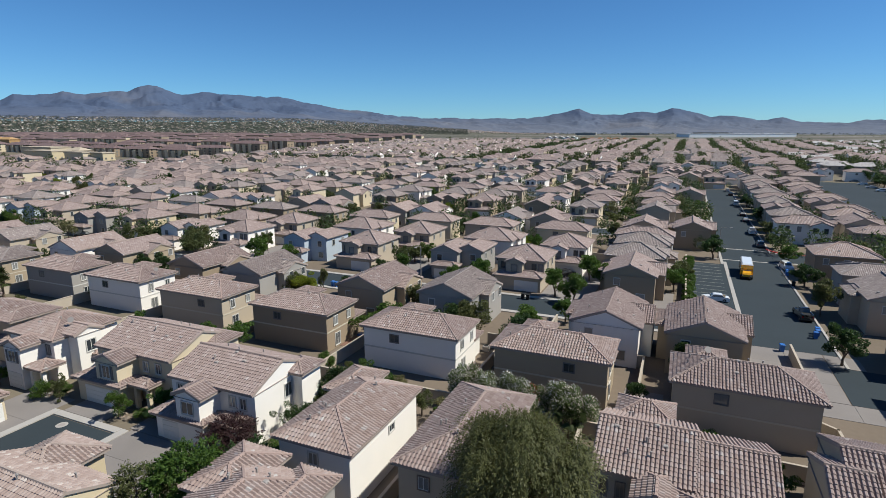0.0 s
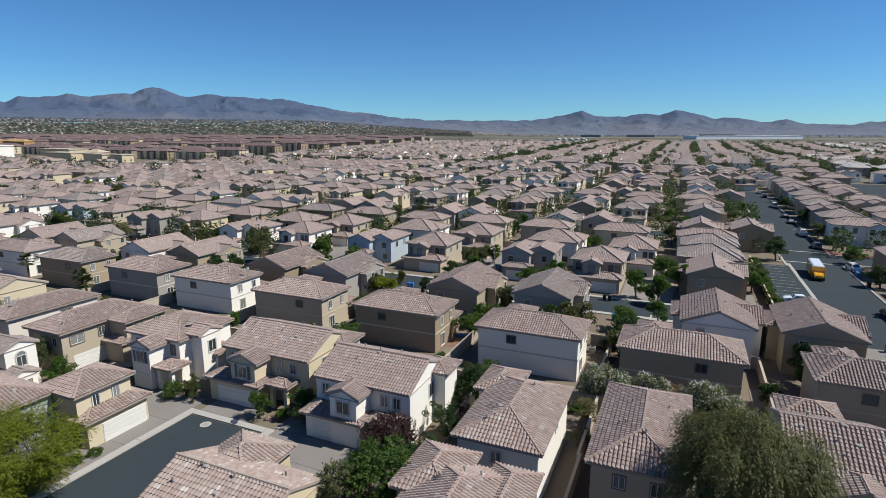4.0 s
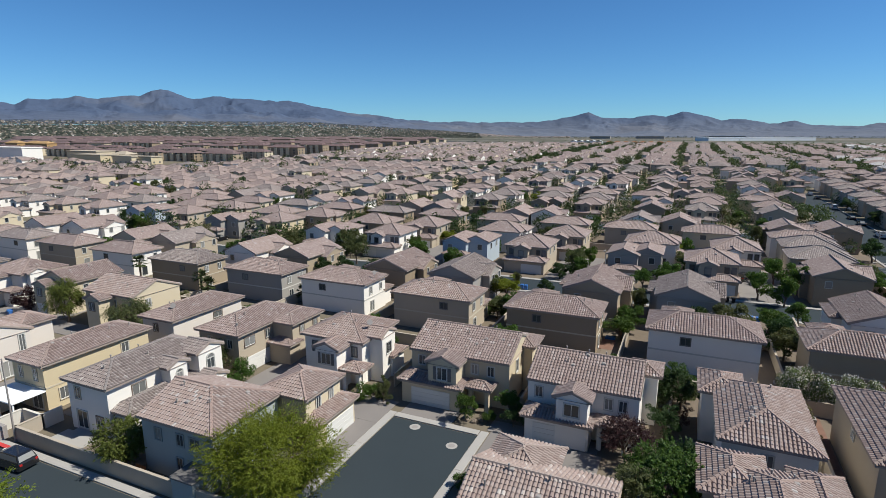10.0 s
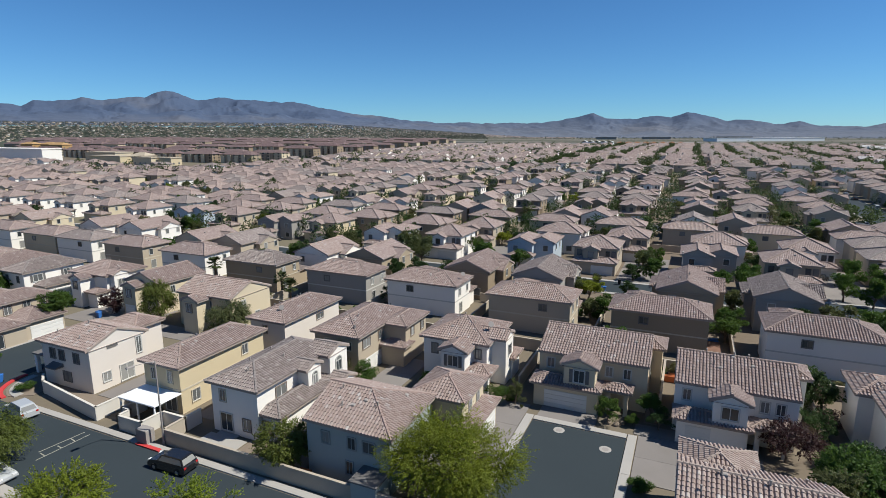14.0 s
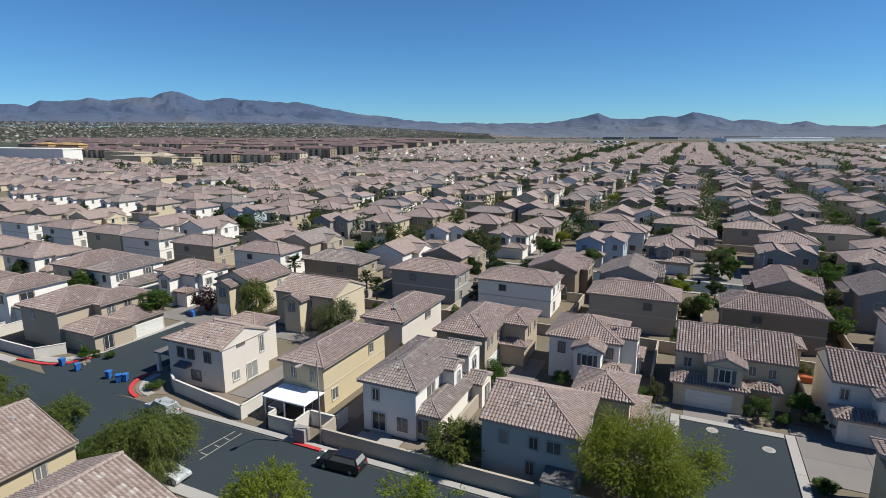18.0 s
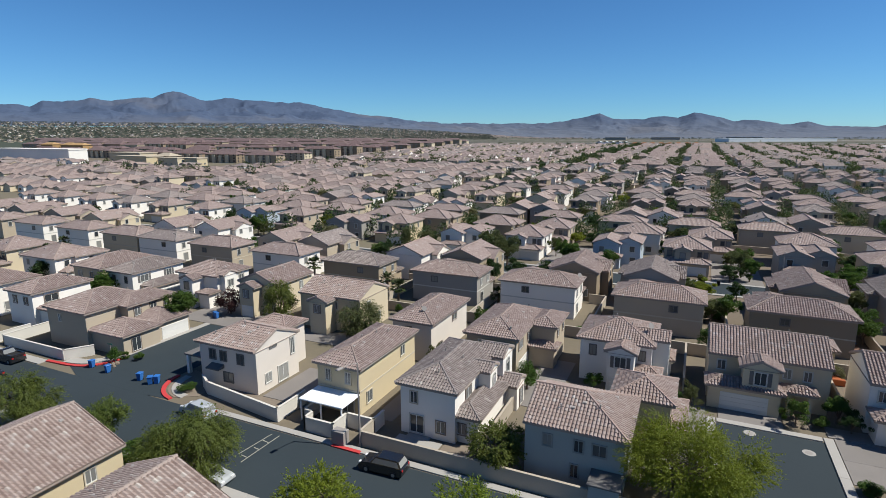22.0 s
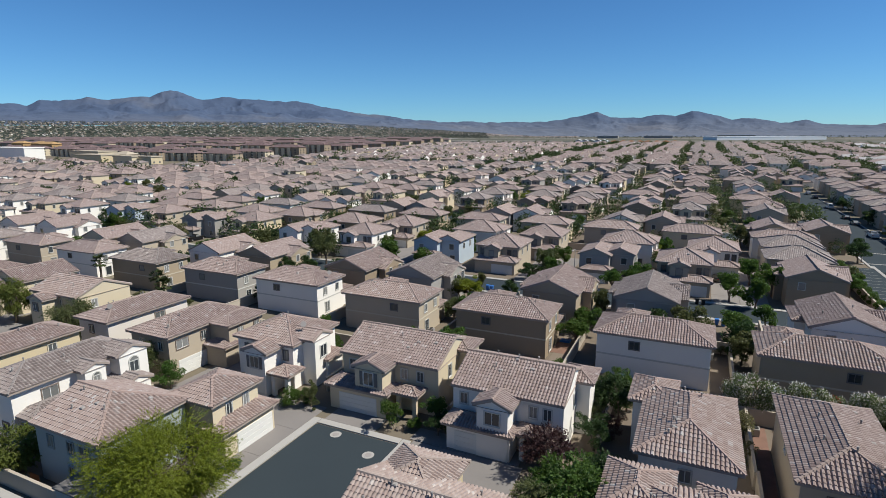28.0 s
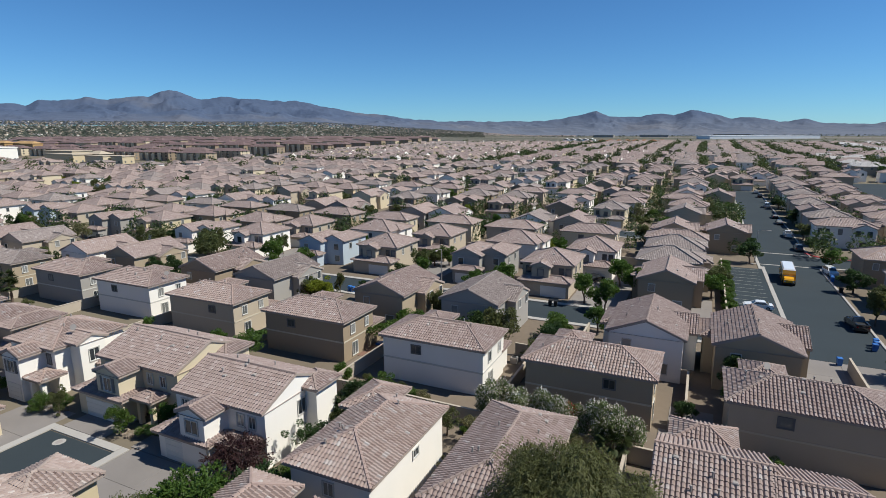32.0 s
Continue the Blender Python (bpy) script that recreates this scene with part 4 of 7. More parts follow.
    for k, x in enumerate(starts):
        y = 63.6 if k < 6 else 62.2 if k < 9 else 60.8 if k < 11 else 59.5 if k < 13 else 58.0
        near = k > 5
        root = H(walls[k], tones[k], [(x, x + 14.2, y, y + 8.2, 5.7, "h"), (x + 1.6, x + 6.0, y + 6.6, y + 11.6, 5.5, "h"), (x + 8.6, x + 13.8, y + 7.2, y + 11.0, 3.0, "h")],
                 [(0, "S", 4.6 if k % 3 else 9.0, 4.4, 1.2, 1.0, "dark"), (0, "E", 2.2, 4.2, 0.9, 1.3, "frame"), (0, "E", 5.6, 4.2, 0.8, 1.2, "frame"), (0, "E", 2.6, 1.3, 1.2, 1.8, "frame")],
                 vents=5, near=near, detail=2 if near else 1, band="white" if walls[k] in ("white", "grey") else "cream", seed=30 + k)


build_front_rows()


# ---- houses of the estate behind ----
TEMPLATES = {}
PALETTE = ["white", "beige", "cream", "tan", "grey", "beige", "white", "brown", "white", "cream", "beige", "yellow"]


def in_view(x, y):
    """The wedge of the estate that lies open to the walk."""
    return -75 - 1.95 * (y + 34) < x + 14 and x < 0.3 * y + 75 and (y < 285 or x > -400 - 0.12 * (y - 285))


def estate_house(form, wall, tone, level, x, y, sink=None):
    """A house of one of the estate's models with its south-west eave corner at x, y; level 1 is nearer, 0 far."""
    if not in_view(x, y):
        return None
    near = level == 1 and y < 80 and x > -100
    key = (form, wall, tone, level, near)
    if key in TEMPLATES and not sink:
        old, ox, oy, plan = TEMPLATES[key]
        dx, dy = x - ox, y - oy
        RECTS.extend((a + dx, b + dx, c + dy, d + dy) for a, b, c, d in plan)
        return copy_thing(old, Matrix.Translation((old.location.x + dx, old.location.y + dy, 0)))
    S = lambda *a, **k: shut(*a, **k)
    if form == "back":
        wings = [(x, x + 14.2, y, y + 8.2, 5.7, "h"), (x + 1.6, x + 6.0, y + 6.6, y + 11.6, 5.5, "h")]
        wins = [(0, "S", 5.0, 4.4, 1.2, 1.0, "dark"), (0, "E", 2.2, 4.2, 0.9, 1.3, "frame"), (0, "E", 5.4, 4.2, 0.9, 1.3, "frame")]
        gar = []
    elif form == "gable":
        wings = [(x, x + 9.6, y, y + 12.6, 5.6, "g"), (x + 6.4, x + 10.8, y + 4.6, y + 12.2, 5.0, "s"), (x - 1.3, x + 2.4, y + 4.4, y + 11.4, 5.0, "h")]
        wins = [(0, "S", 2.2, 4.2, 1.0, 1.2, "frame"), (0, "S", 6.4, 1.6, 1.4, 1.3, "frame"), (1, "E", 2.0, 4.2, 0.9, 1.3, "frame"), (1, "E", 5.6, 4.2, 0.9, 1.3, "frame")]
        gar = []
    elif form == "front":
        wings = [(x, x + 10.6, y, y + 11.0, 5.7, "h"), (x + 2.4, x + 6.6, y - 1.8, y + 3.0, 5.5, "n"), (x + 0.4, x + 10.6, y - 3.0, y + 1.2, 2.9, "h")]
        wins = [(0, "S", 1.2, 4.3, 0.9, 1.3, "dark"), (1, "S", 1.7, 4.3, 1.1, 1.3, "dark"), (0, "S", 7.6, 4.3, 0.8, 1.3, "dark"), (0, "S", 8.9, 4.3, 0.8, 1.3, "dark"), (0, "E", 3.0, 4.3, 0.8, 1.3, "frame"), (0, "E", 7.0, 4.3, 0.8, 1.3, "frame")]
        gar = [(2, "S", 6.4, 4.8, 2.1)]
    elif form == "double":
        wings = [(x, x + 7.0, y, y + 11.6, 5.6, "n"), (x + 5.0, x + 11.6, y + 2.4, y + 12.6, 5.7, "n"), (x + 1.0, x + 7.4, y - 2.2, y + 1.0, 2.9, "h")]
        wins = [(0, "S", 2.0, 4.2, 1.1, 1.3, "frame"), (1, "S", 3.8, 4.2, 1.1, 1.3, "frame"), (1, "E", 3.0, 4.2, 0.9, 1.3, "frame"), (1, "E", 7.0, 4.2, 0.9, 1.3, "frame"), (1, "S", 4.0, 1.5, 1.2, 1.3, "frame")]
        gar = [(2, "S", 2.7, 4.4, 2.1)]
    elif form == "tall":
        wings = [(x, x + 14.2, y, y + 9.0, 5.8, "h"), (x + 8.0, x + 13.6, y - 1.2, y + 3.0, 5.6, "n")]
        wins = [(0, "S", 0.9, 4.3, 0.8, 1.3, "dark"), (0, "S", 2.6, 4.3, 0.8, 1.3, "dark"), (0, "S", 5.4, 4.3, 0.8, 1.3, "dark"), (1, "S", 0.9, 4.3, 0.9, 1.3, "dark"), (1, "S", 3.4, 4.3, 0.9, 1.3, "dark"), (0, "S", 2.0, 1.5, 1.6, 1.4, "frame"), (1, "S", 2.2, 1.5, 1.4, 1.4, "frame"), (0, "E", 3.0, 4.3, 0.9, 1.3, "frame")]
        gar = []
    elif form == "low":
        wings = [(x, x + 17.5, y, y + 14.0, 3.3, "h"), (x + 10.4, x + 16.6, y - 3.4, y + 5.0, 3.2, "n"), (x - 0.6, x + 5.2, y - 1.8, y + 5.0, 3.0, "n")]
        wins = [(0, "S", 7.0, 1.5, 1.6, 1.3, "frame"), (0, "E", 6.0, 1.5, 1.4, 1.2, "frame"), (2, "S", 2.0, 1.5, 1.6, 1.3, "frame"), (0, "E", 10.0, 1.5, 1.2, 1.2, "frame")]
        gar = [(1, "S", 0.7, 4.8, 2.1)]
    else:
        wings = [(x, x + 12.2, y, y + 10.6, 5.7, "h"), (x + 7.6, x + 12.8, y + 4.0, y + 12.0, 5.5, "h"), (x + 9.6, x + 14.0, y + 1.0, y + 8.0, 2.9, "h")]
        wins = [(0, "S", 2.0, 4.3, 0.9, 1.2, "frame"), (0, "S", 5.6, 4.3, 0.9, 1.2, "frame"), (0, "S", 8.6, 1.5, 1.4, 1.3, "frame"), (0, "E", 2.4, 4.3, 0.9, 1.3, "frame"), (1, "E", 3.4, 4.3, 0.9, 1.3, "frame")]
        gar = [(2, "E", 3.0, 4.6, 2.1)]
    if not level:
        gar = []
        wins = wins[:4]
    root = house(wall, tone, wings, wins, gar, vents=2 if level else 0, detail=level, near=near, group="houses of the estate", seed=len(TEMPLATES), sink=sink)
    if not sink:
        TEMPLATES[key] = (root, x, y, [wg[:4] for wg in wings])
    return root


def build_estate():
    rnd = random.Random(11)
    tone = lambda: rnd.choice("aaabcca")
    # row that backs on the third row, then the row across the cross street, near the camera
    for x, y, c, t in ((-208, 78, "white", "a"), (-194, 80, "white", "a"), (-167, 75.6, "cream", "a"), (-155, 76.4, "beige", "c"), (-129, 75.0, "white", "b"), (-116, 76.4, "tan", "a"),
                       (-91.6, 74.6, "brown", "a"), (-77.8, 74.6, "grey", "c"), (-52.6, 75.0, "tan", "a"), (-38.0, 76.6, "grey", "c"), (-12.8, 73.0, "white", "a"), (-0.6, 73.2, "tan", "a")):
        estate_house("gable", c, t, 1, x, y)
    for x, y, c, t, f in ((-207, 109, "blue", "a", "double"), (-190, 110, "beige", "a", "front"), (-168, 106, "grey", "a", "double"), (-153, 111, "yellow", "a", "front"), (-129, 104, "white", "a", "double"), (-111.6, 107, "white", "a", "front"),
                          (-88.8, 105.4, "blue", "a", "double"), (-72.8, 106.2, "beige", "a", "front"), (-49.6, 106.4, "grey", "a", "double"), (-34.0, 105.0, "beige", "a", "front"), (-12.2, 101.4, "brown", "a", "gable")):
        estate_house(f, c, t, 1, x, y)
    for x, y, c, t, f in ((-203, 124, "cream", "a", "wide"), (-186, 125, "beige", "a", "wide"), (-165, 123, "white", "a", "wide"), (-148, 124, "tan", "a", "wide"), (-126, 121, "tan", "a", "wide"), (-108.3, 122.6, "beige", "a", "front"),
                          (-86, 123, "white", "a", "wide"), (-67.6, 123, "beige", "a", "front"), (-47.6, 122, "white", "a", "wide"), (-28.6, 121, "white", "a", "front"), (-14, 116.5, "beige", "c", "wide"), (-13.6, 130.0, "beige", "c", "wide")):
        estate_house(f, c, t, 1, x, y)
    far = Sink()
    for k in range(1, 6):
        y = PERIOD * k
        level = 1 if k == 1 else 0
        into = far if k > 2 else None

        def put(forms, x, yy):
            if yy + y > 418:
                return
            if x < -215 and rnd.random() < 0.86:
                forms = ["low"]
            hues = ["white", "cream", "cream", "white", "beige", "tan"] if x < -170 else PALETTE
            estate_house(rnd.choice(forms), rnd.choice(hues), tone(), level if x > -125 else 0, x + rnd.uniform(-1, 1), yy + y + rnd.uniform(-1, 1), into or (far if level == 0 and x < -170 else None))
        for n in range(52):
            put(["back"], 0.4 - 19.6 * n - 16, 61)
        for n in range(26):
            x = -39.0 * n
            put(["gable"], x - 12.8, 75)
            put(["gable", "double"], x - 1.6, 76)
            put(["double", "gable"], x - 11.5, 105)
            put(["front"], x - 34, 106)
            put(["wide", "double"], x - 12.5, 122.5)
            put(["wide", "front"], x - 34, 122.5)
    for x, y, c, f in ((-199.5, 38.6, "white", "wide"), (-216.0, 39.0, "cream", "front"), (-232.0, 21.0, "white", "wide")):
        estate_house(f, c, "a", 1, x, y)
    estate_house("front", "cream", "a", 1, 9.6, 317.0)
    # west of the explicit rows
    for n in range(6):
        x = -232 - 19.6 * n
        estate_house("wide", rnd.choice(["white", "cream", "white", "beige"]), tone(), 1, x, 38)
        estate_house("back", rnd.choice(["white", "cream", "white", "beige"]), tone(), 1, x - 36, 63)
        estate_house("gable", rnd.choice(["white", "cream", "white", "beige"]), tone(), 1, x - 6, 77)
        estate_house("front", rnd.choice(["white", "cream", "white", "beige"]), tone(), 1, x + 4, 107)
        estate_house("wide", rnd.choice(["white", "cream", "white", "beige"]), tone(), 1, x + 2, 124)
    # across the right-hand road
    for x, y, c, t, f in ((27.0, 66, "beige", "a", "wide"), (28.0, 82, "tan", "a", "front"), (43, 74, "beige", "a", "wide"), (27.6, 100.5, "beige", "c", "gable"), (43, 92, "beige", "a", "wide"), (27.4, 116.4, "grey", "c", "back"),
                          (44, 112, "tan", "a", "wide"), (26.4, 134.0, "brown", "b", "wide"), (44, 130, "beige", "a", "wide")):
        estate_house(f, c, t, 1, x, y)
    y, n = 176.0, 0
    while y < 335:
        estate_house("tall" if n == 0 else ["back", "wide", "double", "front"][n % 4], ["white", "grey", "beige", "tan", "beige"][n % 5], "ac"[n % 2], 1 if y < 230 else 0, 22.6 + 0.012 * y, y)
        estate_house(["back", "gable", "wide", "back", "double"][n % 5], ["tan", "beige", "white"][n % 3], "aab"[n % 3], 1 if y < 230 else 0, 41.0 + rnd.uniform(-0.5, 0.5), y - 10 + rnd.uniform(-1, 1))
        y += 14.6
        n += 1
    y = 326.0
    while y < 400:
        x = 3.0 if y > 330 else 62.0
        while x < 0.3 * y + 70:
            if not (57 < x < 100 and y < 380):
                estate_house(rnd.choice(["back", "wide", "double", "front"]), rnd.choice(["beige", "white", "tan"]), rnd.choice("abb"), 0, x, y + rnd.uniform(-1, 1), far)
            x += rnd.uniform(15.5, 18.5)
        y += 15.5 if rnd.random() < 0.6 else 23
    y = 190.0
    while y < 326:
        for x in (104, 121, 138):
            estate_house(rnd.choice(["back", "wide"]), rnd.choice(["beige", "white", "tan"]), rnd.choice("abb"), 0, x, y + rnd.uniform(-1, 1), far)
        y += 16.5
    root = thing("distant_houses", "rows of farther stucco houses with brown tile roofs", "houses", (0, 0, 0), kind="stuff")
    for m, mb in far.made.items():
        part("glazing" if m == GLASS else "roofs" if "tile" in m.name else "walls", mb, m, root)


build_estate()


def far_estate():
    """The farther houses: streets that run away to the north, houses on both sides, back to back."""
    rnd = random.Random(5)
    for y0, y1 in ((428, 620), (620, 1030)):
        roofs, walls, dark, doors = {c: MB() for c in "abcd"}, {c: MB() for c in ("white", "beige", "tan", "grey", "cream")}, MB(), MB()
        x = -560.0
        col = 0
        shift = [rnd.uniform(-9, 9) for _ in range(12)]
        while x < 385:
            side = col % 2
            y = y0 + rnd.uniform(0, 8)
            tone = rnd.choice("aaaabbcc" if x < 20 else "aabbcdd")
            while y < y1:
                gate = (8 < x + 11 and x < 24 and y < 450) or (-194 < x < -166)
                if x > -400 - 0.12 * (y - 285) and x < 0.3 * y + 75 and math.hypot(x, y) < 1035 and not gate and rnd.random() < 0.95:
                    w, d, h = rnd.uniform(11.0, 13.4), rnd.uniform(10.2, 12.2), 5.6
                    cx = x
                    x = cx + shift[int(y / 96)]
                    if x > 30 and rnd.random() < 0.5:
                        h = 3.3
                    g = rise(x, y)
                    wm = walls[rnd.choice(["white", "white", "beige", "beige", "tan", "cream", "grey"])]
                    rm = roofs[tone if rnd.random() < 0.75 else rnd.choice("aabcc")]
                    yy = y + rnd.uniform(-0.5, 0.5)
                    xf = x + w if side else x
                    wings = [(x, x + w, yy, yy + d, h, rnd.choice("hhhse"))]
                    if h > 4:
                        fx = (xf - 2.0, xf + 2.2) if side else (xf - 2.2, xf + 2.0)
                        wings.append((*fx, yy + 1.2, yy + 6.0, rnd.choice((5.3, 2.9)), rnd.choice("he" if side else "hw")))
                    for x0, x1, a0, a1, hh, kind in wings:
                        wm.box(x0, x1, a0, a1, g - 2.0, g + hh)
                        pl = wing_planes(x0 - OV, x1 + OV, a0 - OV, a1 + OV, g + hh, kind)
                        for p in pl[0]:
                            rm.poly(p)
                        for p in pl[2]:
                            wm.poly([(q[0] * 0.996 + 0.004 * (x0 + x1) / 2, q[1] * 0.996 + 0.004 * (a0 + a1) / 2, q[2]) for q in p])
                    for f in (0.22, 0.62):
                        dark.box(x + f * w, x + f * w + 1.2, yy - 0.06, yy, g + h - 2.0, g + h - 0.8)
                        dark.box(x + w, x + w + 0.06, yy + (f + 0.1) * d, yy + (f + 0.1) * d + 1.1, g + h - 2.0, g + h - 0.8)
                    if side:
                        doors.box(x + w, x + w + 0.07, yy + d - 4.4, yy + d - 0.6, g, g + 2.1)
                    x = cx
                y += 14.2 + (12 if rnd.random() < 0.1 else 0)
            x += 26.0 if side else 14.0
            col += 1
        root = thing("distant_houses", "rows of distant tan and white stucco houses with brown tile roofs", "houses", (0, 0, 0), kind="stuff")
        for c, mb in roofs.items():
            if mb.v:
                part("roofs", mb, TILE[c][1], root)
        for c, mb in walls.items():
            part("walls", mb, WALL[c], root)
        part("windows", dark, GLASS, root)
        part("garage_doors", doors, GARAGE, root)


far_estate()


# ---- trees and shrubs ----
def leaf_cloud(centres, radii, count, size, rnd, droop=0.0, flat=1.0):
    """Small leaf blades scattered in clumps; returns vertices and faces."""
    c = np.array(centres)
    k = rnd.integers(0, len(c), count)
    d = rnd.normal(size=(count, 3))
    d /= np.linalg.norm(d, axis=1)[:, None]
    r = np.array(radii)[k] * rnd.uniform(0.35, 1.0, count) ** 0.6
    p = c[k] + d * r[:, None] * np.array([1, 1, flat])
    p[:, 2] -= droop * rnd.uniform(0, 1, count) ** 2
    a = rnd.normal(size=(count, 3))
    if droop:
        a[:, 2] -= 2.2
    a /= np.linalg.norm(a, axis=1)[:, None]
    b = np.cross(a, rnd.normal(size=(count, 3)))
    b /= np.linalg.norm(b, axis=1)[:, None]
    s = size * rnd.uniform(0.6, 1.4, count)[:, None]
    wide = 0.11 if droop else 0.36
    v = np.stack([p - a * s, p + b * s * wide, p + a * s, p - b * s * wide], axis=1).reshape(-1, 3)
    f = np.arange(count * 4).reshape(-1, 4)
    return v, f


def raw_mesh(name, v, f, material):
    me = bpy.data.meshes.new(name)
    me.from_pydata(v.tolist(), [], f.tolist())
    me.materials.append(material)
    return me


TREES = {}
TREE_WORDS = {
    "bright": ("bright yellow-green feathery desert tree with spreading crown", "tree"), "green": ("leafy green street tree with rounded uneven crown", "tree"),
    "dark": ("dark green dense tree beside the houses", "tree"), "olive": ("olive green desert tree with open crown", "tree"),
    "willow": ("grey-green weeping tree with drooping fine foliage", "tree"), "plum": ("dark purple-leaved plum tree in a front yard", "tree"),
    "bush": ("rounded green shrub in the gravel yard", "shrub"), "hedge": ("oleander bush with white blossom along the wall", "shrub"),
    "redbush": ("bougainvillea bush with red blossom by the wall", "shrub"), "dry": ("bare grey-green desert shrub tree", "tree")}


def tree(kind, x, y, h=5.0, r=2.2, level=1, z=0.0):
    """A tree with trunk, limbs and a crown of leaf clumps; level 2 near, 1 middle, 0 far."""
    big = level == 2 and r > 3.2
    key = (kind, level, big)
    leaf = {"bright": "bright", "green": "green", "dark": "dark", "olive": "olive", "willow": "willow", "plum": "plum", "bush": "green", "hedge": "hedge", "redbush": "green", "dry": "grey"}[kind]
    if key not in TREES:
        TREES[key] = []
    pool = TREES[key]
    pick = random.Random(x * 7.3 + y * 3.1)
    m = Matrix.LocRotScale((x, y, z), Euler((0, 0, pick.uniform(0, 6.28))), Vector((r / 2.2, r / 2.2, h / 5.0)))
    if len(pool) >= (3 if level < 2 else 4):
        old = pick.choice(pool)
        ob = copy_thing(old, Matrix.Identity(4))
        ob.matrix_basis = m
        return ob
    rnd = np.random.default_rng(len(pool) * 17 + level + len(kind) * 5)
    label, cat = TREE_WORDS[kind]
    root = thing("tree" if cat == "tree" else "shrub", label, cat, (0, 0, 0), "trees of the estate" if cat == "tree" else "shrubs of the estate")
    low = kind in ("bush", "hedge", "redbush")
    centres, radii = [], []
    wood = MB()
    if not low:
        top = Vector((rnd.uniform(-0.2, 0.2), rnd.uniform(-0.2, 0.2), 1.5))
        wood.tube([(0, 0, -0.05), (0.05, 0, 0.9), top], [0.17, 0.13, 0.11], 7)
        n = 8 if level == 2 else 6
        for k in range(n):
            a = 2 * math.pi * k / n + rnd.uniform(-0.4, 0.4)
            out = rnd.uniform(0.6, 1.6)
            tip = Vector((out * math.cos(a), out * math.sin(a), rnd.uniform(1.9, 4.3) if kind != "bright" else rnd.uniform(2.8, 4.0)))
            mid = top.lerp(tip, 0.5) + Vector((0, 0, 0.15))
            wood.tube([top - Vector((0, 0, 0.2)), mid, tip], [0.08, 0.05, 0.02], 5, False)
            centres.append(tuple(tip)); radii.append(rnd.uniform(0.55, 0.95))
            for _ in range(2):
                q = tip + Vector(rnd.normal(size=3) * 0.55)
                centres.append(tuple(q)); radii.append(rnd.uniform(0.35, 0.65))
        for _ in range(5):
            centres.append((rnd.uniform(-0.8, 0.8), rnd.uniform(-0.8, 0.8), rnd.uniform(3.2, 4.3))); radii.append(rnd.uniform(0.6, 0.9))
    else:
        wood.tube([(0, 0, -0.05), (0.05, 0.05, 1.2)], [0.1, 0.05], 5)
        for _ in range(14):
            q = rnd.normal(size=3)
            q /= np.linalg.norm(q)
            centres.append((q[0] * 1.3, q[1] * 1.3, 2.3 + q[2] * 1.6)); radii.append(rnd.uniform(0.7, 1.1))
    part("trunk", wood, BARK, root)
    if level < 2 and not low:
        radii = [q * 1.2 for q in radii]
    count, size = {2: (4600, 0.13), 1: (3600, 0.175), 0: (1100, 0.32)}[level]
    if kind == "bright":
        size *= 0.6; count = int(count * 4.2)
        for _ in range(30):
            a, q = rnd.uniform(0, 6.28), 1.75 * rnd.uniform(0, 1) ** 0.5
            centres.append((q * math.cos(a), q * math.sin(a), 3.9 - 0.42 * q * q + rnd.uniform(-0.3, 0.25))); radii.append(rnd.uniform(0.5, 0.8))
    if kind == "willow":
        count, size = int(count * 4.4), size * 0.8
        for _ in range(26):
            a, q = rnd.uniform(0, 6.28), rnd.uniform(1.0, 1.75)
            centres.append((q * math.cos(a), q * math.sin(a), 4.1 - 0.5 * q * q + rnd.uniform(-0.7, 0.3))); radii.append(rnd.uniform(0.3, 0.55))
    if kind in ("plum", "dry"):
        count = int(count * 0.6)
    if big:
        count, size = int(count * 3.6), size * 0.55
    v, f = leaf_cloud(centres, radii, count, size, rnd, 2.3 if kind == "willow" else 0.0, 0.75 if kind == "bright" else 0.9)
    v[:, 2] = np.maximum(v[:, 2], 0.03)
    part("crown", raw_mesh("crown", v, f, LEAF[leaf]), None, root)
    if kind in ("hedge", "redbush"):
        c = np.array(centres)
        v, f = leaf_cloud(centres, [q * 1.1 for q in radii], count // 3, size * 0.95, rnd)
        v[:, 2] = np.maximum(v[:, 2], 0.03)
        part("blossom", raw_mesh("blossom", v, f, LEAF["flower" if kind == "hedge" else "red"]), None, root)
    root.matrix_basis = m
    pool.append(root)
    return root


